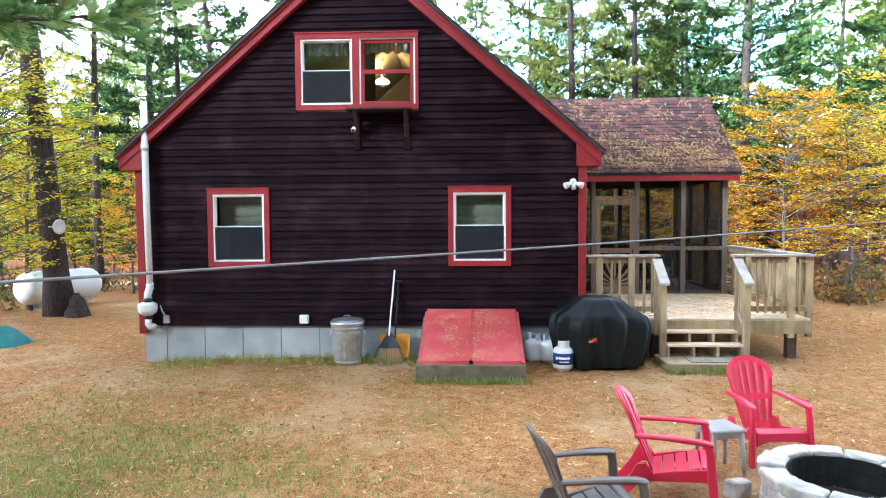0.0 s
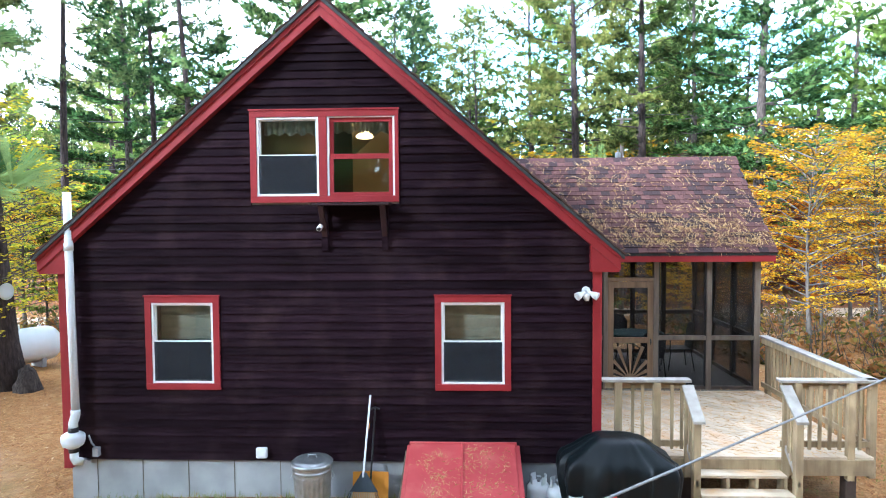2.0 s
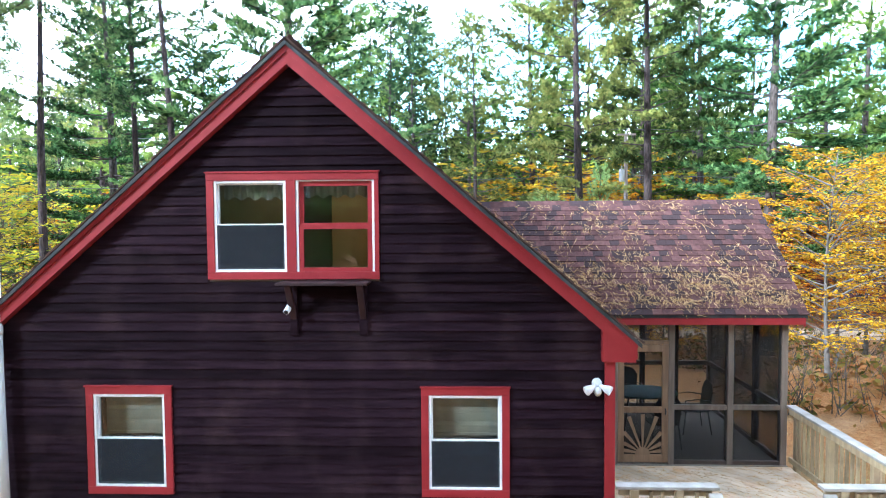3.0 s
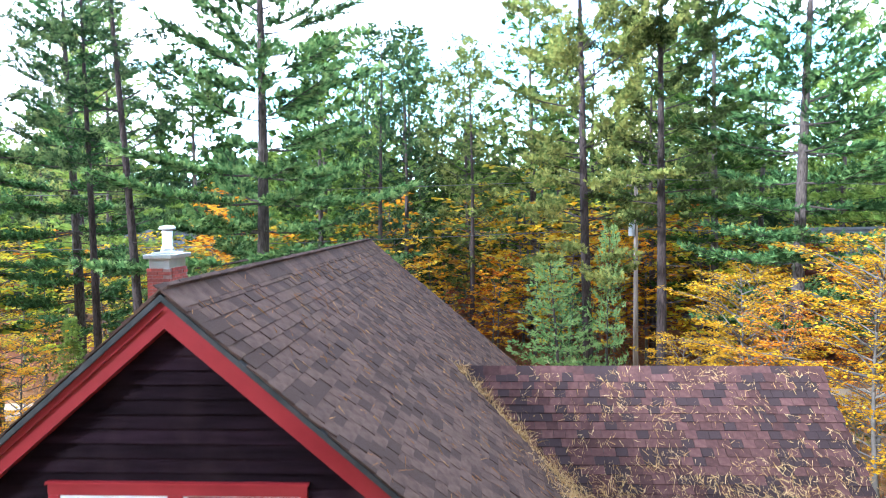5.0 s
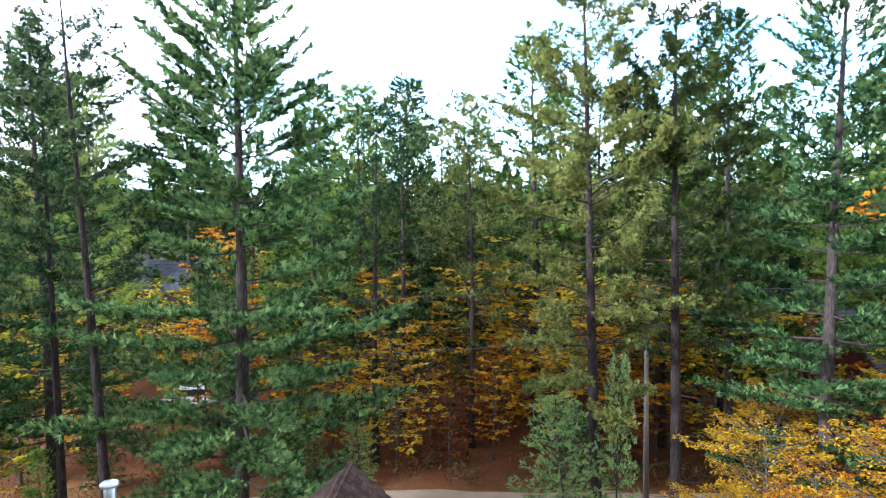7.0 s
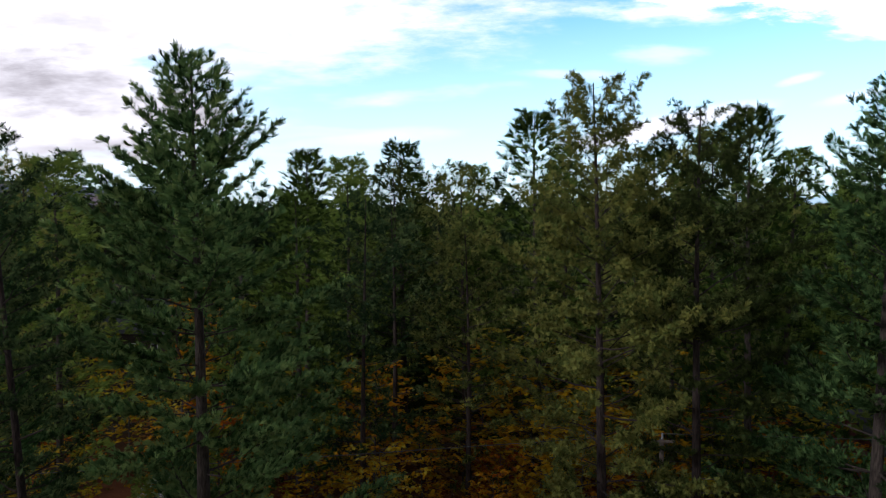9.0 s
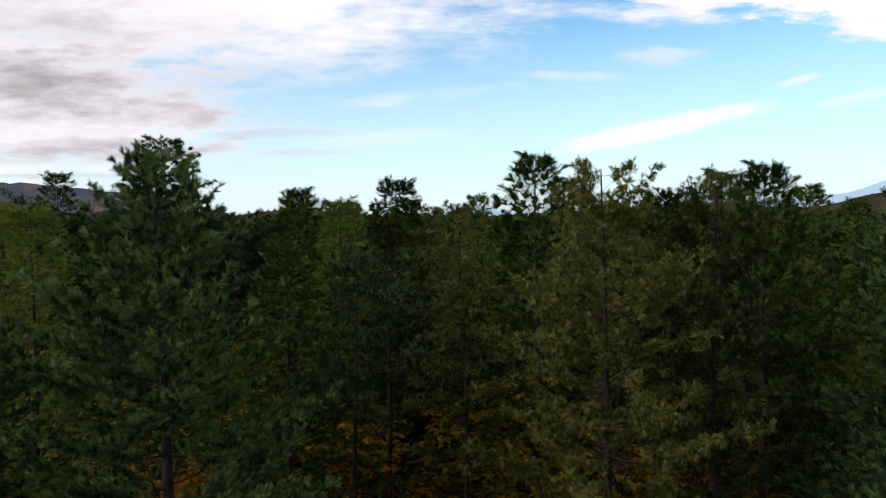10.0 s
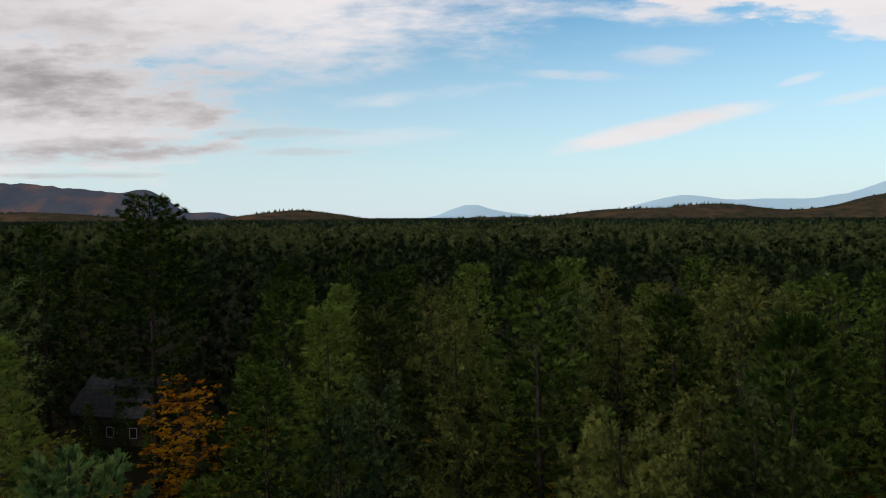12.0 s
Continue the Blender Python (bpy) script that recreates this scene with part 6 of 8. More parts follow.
def young_growth():
    """Dense young pines and shrubs that fill the wood under the tall trees."""
    rg = rnd(91)
    cs, os = [], []
    for i in range(760):
        y = 34 + 74 * rg.rand() ** 0.7
        x = 6 + rg.uniform(-1, 1) * (0.78 * (y + 8))
        if y < 45 and abs(x - 4) < 14 or abs(y - road_middle(x)) < 5 or lane_gap(x, y) < 0:
            continue
        h, w, n = rg.uniform(3.5, 10), rg.uniform(1.2, 2.2), 15
        u = rg.uniform(0, 1, n) ** 0.8
        t = rg.uniform(0, 6.28, n)
        rr = w * (1.02 - u) ** 0.7 * rg.uniform(0.4, 1, n)
        cs.append(np.stack([x + rr * np.cos(t), y + rr * np.sin(t), ground_z(x, y) + 0.3 + h * u], 1))
        os.append(np.stack([np.cos(t) * 0.7, np.sin(t) * 0.7, 0.2 + u * 0.6], 1))
    v, f = tuft_fans(rg, np.concatenate(cs), np.concatenate(os), 8, 0.9, 0.6, 0.5, 0.1)
    # the darker needle colour paints shade into the gaps under the tall trees
    ob = new("young_growth", fast_mesh("young_growth", v, f, M["far_needles"], np.tile([(0, 0), (1, 0), (1, 1)], (len(f), 1))))
    tagged(ob, "dense young pines filling the wood", "forest", kind="stuff")


def reaching_oak():
    """An oak beside the yard whose orange bough tip hangs near the porch roof."""
    rg = rnd(83)
    tm, axis = trunk_mesh(rg, 13.0, 0.17, M["bark"], 0.2)
    limb = bmesh.new()
    pts = [(0, 0, 9.6), (-1.8, 0.2, 10.8), (-3.8, 0.3, 11.6), (-5.4, 0.5, 11.75), (-6.2, 0.6, 11.6)]
    tube(limb, pts, [0.07, 0.05, 0.035, 0.02, 0.008], 5, False)
    cs = []
    for i in range(26):
        t = rg.uniform(0.45, 1.0)
        q = np.array([np.interp(t * 4, range(5), [p[j] for p in pts]) for j in range(3)])
        e = q + rg.normal(0, 0.32, 3) * (1, 1, 0.6)
        tube(limb, [tuple(q), tuple(e)], [0.012, 0.005], 3, False)
        cs.append(e + rg.normal(0, 0.10, (26, 3)))
    for i in range(40):
        h = rg.uniform(7, 13)
        a = rg.uniform(0, 6.28)
        r = rg.uniform(1.0, 2.6)
        e = np.array([r * math.cos(a), r * math.sin(a), h + r * 0.4])
        tube(limb, [(0, 0, h - 0.4), tuple(e)], [0.03, 0.008], 4, False)
        cs.append(e + rg.normal(0, 0.40, (90, 3)))
    c = np.concatenate(cs)
    v = leaf_quads(rg, c, 0.085, 0.6)
    plant((tm, mesh_of(limb, "branchwork", M["bark"]), fast_mesh("crown", v, quad_index(len(c)), M["leaves_orange"])), "oak_tree", "orange autumn oak reaching over the yard", "tree", (16.8, 4.2, 0.05), 0, 1.0, "autumn trees")


def build_far_wood():
    """Crowns out to half a kilometre, then a rough canopy of spires to the hills."""
    rg = rnd(13)
    tops = []
    for d0, d1, spacing in ((84, 200, 6.2), (200, 520, 8.0)):
        n = int(1.45 / 2 * (d1 ** 2 - d0 ** 2) / spacing ** 2 * 1.05)
        r = np.sqrt(rg.uniform(d0 ** 2, d1 ** 2, n))
        a = rg.uniform(-0.74, 0.74, n)
        tops.append((6 + r * np.sin(a), r * np.cos(a), np.full(n, d0)))
    cs, outs, bl, bw, cnt = [], [], [], [], []
    near, far = [], []
    for x, y, d in zip(*[np.concatenate([t[i] for t in tops]) for i in range(3)]):
        h = rg.uniform(14.5, 20.0) + (rg.uniform(0, 3.5) if rg.rand() < 0.12 else 0)
        w = rg.uniform(1.8, 3.0)
        n = 22 if d < 100 else 8
        u = rg.uniform(0, 1, n) ** 0.8
        ang = rg.uniform(0, 6.28, n)
        rr = w * (1 - u) ** 0.75 * rg.uniform(0.5, 1.0, n)
        p = np.stack([x + rr * np.cos(ang), y + rr * np.sin(ang), h * (0.38 + 0.62 * u)], 1)
        o = np.stack([np.cos(ang) * 0.6, np.sin(ang) * 0.6, 0.2 + u * 0.8], 1)
        (near if d < 100 else far).append((p, o))
    for name, group, count, ln, wd in (("far_wood", near, 11, 1.1, 0.75), ("far_wood", far, 8, 1.9, 1.5)):
        c, o = np.concatenate([g[0] for g in group]), np.concatenate([g[1] for g in group])
        v, f = tuft_fans(rg, c, o, count, ln, wd, 0.5, 0.1)
        ob = new(name, fast_mesh(name, v, f, M["far_needles"], np.tile([(0, 0), (1, 0), (1, 1)], (len(f), 1))))
        tagged(ob, "unbroken dark pine forest stretching to the hills", "forest", kind="stuff")
    # canopy sheet and spires farther out
    n = 16000
    r = np.sqrt(rg.uniform(480 ** 2, 1900 ** 2, n)) * rg.uniform(0.75, 1.0, n)
    r = np.maximum(r, 430)
    a = rg.uniform(-0.78, 0.78, n)
    x, y = 6 + r * np.sin(a), r * np.cos(a)
    h, w = rg.uniform(14.5, 20.0, n) + 4.0 * rg.rand(n) ** 6, rg.uniform(2.2, 4.6, n)
    v, k = np.empty((n * 4, 3)), 4
    base = np.stack([x, y, h], 1)
    for j in range(3):
        t = j * 2.0944 + rg.uniform(0, 6.28, n)
        v[j::4] = np.stack([x + w * np.cos(t), y + w * np.sin(t), h - 7], 1)
    v[3::4] = base
    q = np.arange(n)[:, None] * 4
    f = np.concatenate([q + np.array([[0, 1, 3]]), q + np.array([[1, 2, 3]]), q + np.array([[2, 0, 3]])])
    ob = new("far_wood", fast_mesh("far_wood", v, f, M["far_wood"]))
    tagged(ob, "unbroken dark pine forest stretching to the hills", "forest", kind="stuff")
    # treetops along the crests of the low hills
    n = 1500
    x = rg.uniform(-1850, 2250, n)
    k = rg.uniform(0, 1, n)
    top = np.array([low_hills(q) for q in x]) * (1 - 0.1 * k) + rg.uniform(2, 11, n) - 2
    y = 2100 - 80 * k
    w = rg.uniform(4, 9, n)
    v = np.stack([np.stack([x - w, y, top - 16], 1), np.stack([x + w, y, top - 16], 1), np.stack([x, y - 6, top - 15], 1), np.stack([x, y, top], 1)], 1).reshape(-1, 3)
    q = np.arange(n)[:, None] * 4
    f = np.concatenate([q + np.array([[0, 2, 3]]), q + np.array([[2, 1, 3]]), q + np.array([[1, 0, 3]])])
    tagged(new("far_wood", fast_mesh("far_wood", v, f, M["far_wood"])), "dark treetops along the crest of the low hills", "forest", kind="stuff")
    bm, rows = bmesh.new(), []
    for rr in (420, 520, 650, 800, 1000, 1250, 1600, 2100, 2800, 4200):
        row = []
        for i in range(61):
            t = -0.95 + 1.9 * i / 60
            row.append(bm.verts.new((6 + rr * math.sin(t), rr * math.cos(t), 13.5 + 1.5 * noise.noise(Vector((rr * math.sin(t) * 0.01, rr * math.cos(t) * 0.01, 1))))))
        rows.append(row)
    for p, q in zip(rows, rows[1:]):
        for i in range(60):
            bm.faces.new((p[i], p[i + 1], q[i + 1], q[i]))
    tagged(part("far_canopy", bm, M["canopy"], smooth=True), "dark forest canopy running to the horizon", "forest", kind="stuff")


build_wood()
build_far_wood()
undergrowth()
wood_behind()
young_growth()
reaching_oak()

# ---- things against the front wall ----
def vent_pipe():
    v = thing("radon_vent_pipe", "white plastic vent pipe with an inline fan on the wall", "vent pipe", (0.24, -0.13, 0.7))
    inv = Matrix.Translation((-0.24, 0.13, -0.7))

    def put(name, bm, material, label="", smooth=True):
        part(name, bm, material, v, label, smooth=smooth).data.transform(inv)
    bm = bmesh.new()
    tube(bm, [(0.21, -0.13, 4.28), (0.215, -0.13, 2.6), (0.23, -0.13, 1.32)], 0.052, 16)
    put("pipe", bm, M["pvc"])
    bm = bmesh.new()
    tube(bm, [(0.21, -0.13, 3.50), (0.21, -0.13, 3.60)], 0.06, 16)
    put("coupling", bm, M["pvc"])
    bm = bmesh.new()
    tube(bm, [(0.23, -0.13, 1.34), (0.23, -0.13, 1.27), (0.21, -0.13, 1.21), (0.19, -0.13, 1.16), (0.19, -0.13, 1.08)], [0.058, 0.06, 0.06, 0.06, 0.058], 16)
    put("elbow", bm, M["pvc"])
    for z0, z1 in ((1.03, 1.10), (0.76, 0.82)):
        bm = bmesh.new()
        tube(bm, [(0.19, -0.13, z0), (0.19, -0.13, z1)], 0.066, 16)
        put("rubber_sleeve", bm, M["black"], "black rubber sleeve")
    bm = bmesh.new()
    lathe(bm, [(0.07, 0.82), (0.13, 0.86), (0.145, 0.90), (0.15, 0.92), (0.15, 0.98), (0.145, 1.0), (0.09, 1.035)], 20, (0.19, -0.14, 0))
    put("fan_housing", bm, M["pvc"], "white fan housing")
    bm = bmesh.new()
    tube(bm, [(0.19, -0.13, 0.78), (0.19, -0.13, 0.68), (0.21, -0.12, 0.63), (0.27, -0.1, 0.62), (0.30, 0.03, 0.63)], [0.055, 0.057, 0.058, 0.057, 0.055], 14)
    put("elbow", bm, M["pvc"])
    bm = bmesh.new()
    box(bm, 0.42, 0.50, -0.09, -0.02, 0.68, 0.80)
    put("switch_box", bm, M["grey_metal"], "grey switch box", False)
    bm = bmesh.new()
    tube(bm, [(0.36, -0.06, 0.97), (0.39, -0.05, 0.86), (0.44, -0.05, 0.80)], 0.012, 6)
    put("conduit", bm, M["grey_metal"])


def outlet_box():
    o = thing("outlet_box", "white weatherproof outlet box on the clapboards", "outlet", (2.75, -0.03, 0.73))
    bm = bmesh.new()
    box(bm, -0.075, 0.075, -0.05, 0.012, -0.06, 0.08)
    part("box", bm, M["white_vinyl"], o, bevel=0.012)
    bm = bmesh.new()
    box(bm, -0.06, 0.06, -0.062, -0.051, -0.045, 0.065)
    part("lid", bm, M["white_vinyl"], o, bevel=0.004)


def wall_shelf():
    s = thing("bracket_shelf", "dark stained shelf on two brackets under the upper window", "shelf", (4.05, -0.02, 3.5))
    inv = Matrix.Translation((-4.05, 0.02, -3.5))

    def put(name, bm, material, label=""):
        part(name, bm, material, s, label, 0.004).data.transform(inv)
    bm = bmesh.new()
    box(bm, 3.53, 4.55, -0.34, -0.01, 4.075, 4.105)
    put("shelf_board", bm, M["bracket_wood"])
    for x in (3.66, 4.46):
        bm = bmesh.new()
        box(bm, x - 0.045, x + 0.045, -0.06, -0.015, 3.48, 4.073)
        put("bracket_back", bm, M["clapboard"])
        bm = bmesh.new()
        prism(bm, [(-0.06, 3.66), (-0.06, 3.74), (-0.26, 4.073), (-0.32, 4.073)], "x", x - 0.035, x + 0.035)
        put("bracket_arm", bm, M["bracket_wood"], "dark red bracket arm")


def security_eye():
    c = thing("security_camera", "small white security camera on the shelf bracket", "camera", (3.64, -0.09, 3.80))
    bm = bmesh.new()
    tube(bm, [(0, 0.03, 0.07), (0, -0.02, 0.06), (0, -0.05, 0.03)], 0.015, 8)
    part("mount", bm, M["white_vinyl"], c, smooth=True)
    bm = bmesh.new()
    tube(bm, [(-0.01, -0.02, 0.02), (-0.02, -0.13, -0.03)], 0.034, 14)
    part("body", bm, M["white_vinyl"], c, smooth=True)
    bm = bmesh.new()
    tube(bm, [(-0.02, -0.13, -0.03), (-0.0215, -0.138, -0.034)], 0.026, 14)
    part("lens_cap", bm, M["black"], c, "black lens", smooth=True)


def flood_light():
    f = thing("flood_light", "white twin floodlight at the corner of the wall", "outdoor light", (7.10, -0.05, 2.92))
    f.scale = (0.8, 0.8, 0.8)
    bm = bmesh.new()
    lathe(bm, [(0.07, -0.02), (0.07, 0.01), (0.04, 0.03)], 16, (0, 0, 0.02), pose(0, 0, 0, 90, 0, 0))
    part("base", bm, M["white_vinyl"], f, smooth=True)
    bm = bmesh.new()
    lathe(bm, [(0.02, 0.0), (0.05, -0.02), (0.055, -0.08), (0.03, -0.12)], 12, (0, -0.07, -0.02))
    part("sensor", bm, M["white_vinyl"], f, smooth=True)
    for s in (-1, 1):
        bm = bmesh.new()
        lathe(bm, [(0.028, 0.0), (0.035, 0.05), (0.055, 0.10), (0.068, 0.17), (0.062, 0.172)], 16, (s * 0.03, -0.06, 0.0), pose(0, 0, 0, 112, 0, s * 62))
        part("lamp_head", bm, M["white_vinyl"], f, smooth=True)


def trash_can():
    t = thing("trash_can", "galvanised steel trash can with a fluted body and lid", "trash can", (3.53, -0.42, 0.1))
    bm = bmesh.new()
    n, rows = 96, []
    levels = [(0.0, 0.0), (0.025, 0.0), (0.035, 0.012), (0.05, 0.012), (0.06, 0.0), (0.09, 0.0), (0.11, 1.0), (0.50, 1.0), (0.52, 0.0), (0.55, 0.0), (0.56, 0.010), (0.58, 0.010), (0.59, 0.0), (0.63, 0.0), (0.635, 0.010), (0.645, 0.010)]
    for z, k in levels:
        r = 0.205 + 0.045 * z / 0.64
        row = []
        for i in range(n):
            flute = 0.006 * (0.5 + 0.5 * math.cos(2 * math.pi * i / 4)) if k == 1.0 else k
            a = 2 * math.pi * i / n
            row.append(bm.verts.new(((r + flute) * math.cos(a), (r + flute) * math.sin(a), z)))
        rows.append(row)
    for p, q in zip(rows, rows[1:]):
        for i in range(n):
            bm.faces.new((p[i], p[(i + 1) % n], q[(i + 1) % n], q[i]))
    bm.faces.new(rows[0][::-1])
    part("bin_body", bm, M["galvanised"], t)
    bm = bmesh.new()
    lathe(bm, [(0.262, 0.632), (0.268, 0.640), (0.266, 0.672), (0.255, 0.678), (0.245, 0.676), (0.235, 0.70), (0.17, 0.712), (0.16, 0.708), (0.08, 0.722), (0.01, 0.724)], 40)
    part("lid", bm, M["galvanised"], t, smooth=True)
    bm = bmesh.new()
    tube(bm, [(-0.055, 0, 0.715), (-0.05, 0, 0.755), (0.05, 0, 0.755), (0.055, 0, 0.715)], 0.009, 6)
    part("lid_handle", bm, M["galvanised"], t)
    for s in (-1, 1):
        bm = bmesh.new()
        tube(bm, [(s * 0.242, -0.06, 0.53), (s * 0.275, -0.05, 0.47), (s * 0.275, 0.05, 0.47), (s * 0.242, 0.06, 0.53)], 0.007, 6)
        part("side_handle", bm, M["galvanised"], t)


def leaf_rake():
    r = thing("leaf_rake", "leaf rake with a dark fan leaning on the wall", "rake", (4.17, -0.36, 0.1))
    bm = bmesh.new()
    tube(bm, [(0.0, 0.05, 0.42), (0.07, 0.31, 1.44)], 0.014, 8)
    part("handle", bm, M["white_vinyl"], r, "pale metal handle")
    bm = bmesh.new()
    tube(bm, [(0.045, 0.22, 1.0), (0.052, 0.245, 1.08)], 0.018, 8)
    part("grip", bm, M["orange"], r, "orange grip")
    bm = bmesh.new()
    prism(bm, [(-0.03, 0.46), (0.03, 0.46), (0.19, 0.21), (-0.19, 0.21)], "y", 0.0, 0.014)
    o = part("fan", bm, M["rake_dark"], r, "slate plastic fan")
    o.matrix_local = pose(0, 0.05, 0, -9, 0, 0)
    for i in range(17):
        s = (i - 8) / 8
        bm = bmesh.new()
        tube(bm, [(s * 0.18, 0.035, 0.22), (s * 0.25, -0.01, 0.05), (s * 0.255, -0.04, 0.02)], 0.0055, 4)
        part("tine", bm, M["rake_tine"] if abs(s) < 0.8 else M["rake_dark"], r)


def snow_shovel():
    s = thing("snow_shovel", "orange plastic snow shovel leaning on the foundation", "shovel", (4.24, -0.17, 0.1))
    bm = bmesh.new()
    n = 8
    rows = []
    for i in range(n + 1):
        t = -0.24 + 0.48 * i / n
        rows.append([bm.verts.new((t, 0.05 - 0.35 * t * t + dy, z)) for dy, z in ((-0.05, 0.03), (0.0, 0.2), (0.04, 0.41), (0.046, 0.41), (0.008, 0.2), (-0.042, 0.03))])
    for a, b in zip(rows, rows[1:]):
        for k in range(6):
            bm.faces.new((a[k], a[(k + 1) % 6], b[(k + 1) % 6], b[k]))
    for a in (rows[0], rows[-1]):
        bm.faces.new(a)
    part("blade", bm, M["orange"], s, smooth=False)
    bm = bmesh.new()
    tube(bm, [(0.0, 0.05, 0.30), (0.06, 0.12, 1.25)], 0.013, 8)
    part("shaft", bm, M["black"], s, "dark shaft")
    bm = bmesh.new()
    tube(bm, [(0.0, 0.12, 1.25), (0.06, 0.122, 1.27), (0.12, 0.12, 1.25)], 0.014, 6)
    part("grip", bm, M["black"], s, "dark grip")


def bulkhead():
    b = thing("cellar_bulkhead", "worn red steel cellar doors on a mossy concrete curb", "cellar door", (5.47, -0.8, 0.1))
    inv = Matrix.Translation((-5.47, 0.8, -0.1))

    def put(name, bm, material, label="", bevel=0.006, parent=None):
        ob = part(name, bm, material, parent or b, label, bevel)
        ob.data.transform(inv)
        return ob
    yf, yb, zf, zb = -1.46, -0.03, 0.375, 0.875
    bm = bmesh.new()
    box(bm, 4.70, 6.23, -1.58, -1.42, -0.1, 0.33)
    put("curb_front", bm, M["old_concrete"], "mossy concrete curb")
    for x0, x1 in ((4.70, 4.80), (6.13, 6.23)):
        bm = bmesh.new()
        prism(bm, [(-1.42, -0.1), (-0.0, -0.1), (-0.0, zb - 0.09), (-1.42, zf - 0.055)], "x", x0, x1)
        put("curb_side", bm, M["old_concrete"])
        bm = bmesh.new()
        prism(bm, [(yf - 0.02, zf - 0.05), (yb, zb - 0.05), (yb, zb - 0.012), (yf - 0.02, zf - 0.012)], "x", x0 + 0.03, x1 - 0.0)
        put("side_flange", bm, M["bulk_red"])
    bm = bmesh.new()
    box(bm, 4.76, 6.19, -0.06, -0.026, zb - 0.06, zb + 0.03)
    put("header_flange", bm, M["bulk_red"])
    for x0, x1 in ((4.775, 5.462), (5.478, 6.165)):
        bm = bmesh.new()
        prism(bm, [(yf - 0.03, zf - 0.01), (yb - 0.03, zb - 0.01), (yb - 0.03, zb + 0.012), (yf - 0.03, zf + 0.012)], "x", x0, x1)
        leaf = put("door_leaf", bm, M["bulk_red"], "red steel door leaf strewn with needles")
        bm = bmesh.new()
        box(bm, x0 + 0.02, x1 - 0.02, yf - 0.05, yf - 0.028, zf - 0.045, zf + 0.008)
        part("lip", bm, M["bulk_red"], leaf).data.transform(inv)
    bm = bmesh.new()
    prism(bm, [(yf - 0.03, zf + 0.012), (yb - 0.03, zb + 0.012), (yb - 0.03, zb + 0.032), (yf - 0.03, zf + 0.032)], "x", 5.452, 5.485)
    put("centre_strip", bm, M["bulk_red"])


def gas_cylinder(x, y, labelled):
    c = thing("propane_cylinder", "white propane cylinder with a blue band label" if labelled else "white propane cylinder standing by the cellar doors", "gas cylinder", (x, y, 0.1), 0 if labelled else 70, "propane cylinders")
    bm = bmesh.new()
    lathe(bm, [(0.11, 0.035), (0.14, 0.045), (0.153, 0.075), (0.155, 0.11), (0.155, 0.27), (0.150, 0.30), (0.13, 0.335), (0.09, 0.36), (0.03, 0.37)], 28)
    part("vessel", bm, M["cyl_white"], c, smooth=True)
    bm = bmesh.new()
    lathe(bm, [(0.105, 0.0), (0.108, 0.0), (0.108, 0.05), (0.105, 0.05)], 24)
    part("foot_ring", bm, M["cyl_white"], c, smooth=True)
    for s in (-1, 1):
        bm = bmesh.new()
        pts = [(0.105 * math.cos(radians(a)), 0.105 * math.sin(radians(a))) for a in range(90 * s - 55, 90 * s + 56, 11)]
        ins = [(p[0] * 0.95, p[1] * 0.95) for p in pts][::-1]
        prism(bm, pts + ins, "z", 0.34, 0.455)
        part("collar", bm, M["cyl_white"], c)
    bm = bmesh.new()
    lathe(bm, [(0.022, 0.36), (0.026, 0.40), (0.018, 0.41), (0.034, 0.42), (0.034, 0.44)], 10)
    part("valve", bm, M["grey_metal"], c, "brass-grey valve")
    if labelled:
        bm = bmesh.new()
        n = 16
        rows = []
        for i in range(n + 1):
            a = radians(-90 - 78 + 156 * i / n)
            rows.append([bm.verts.new((r * math.cos(a), r * math.sin(a), z)) for r, z in ((0.1565, 0.11), (0.1565, 0.275), (0.154, 0.275), (0.154, 0.11))])
        for p, q in zip(rows, rows[1:]):
            for k in range(4):
                bm.faces.new((p[k], p[(k + 1) % 4], q[(k + 1) % 4], q[k]))
        band = part("label_band", bm, M["label_blue"], c, "blue paper label", smooth=True)
        for a0, a1, z0, z1 in ((-140, -128, 0.185, 0.225), (-124, -60, 0.19, 0.222), (-118, -66, 0.145, 0.16)):
            bm = bmesh.new()
            pts = [(0.1585 * math.cos(radians(a)), 0.1585 * math.sin(radians(a))) for a in np.linspace(a0, a1, 8)]
            ins = [(p[0] * 0.985, p[1] * 0.985) for p in pts][::-1]
            prism(bm, pts + ins, "z", z0, z1)
            part("print_bar", bm, M["print_white"], band)


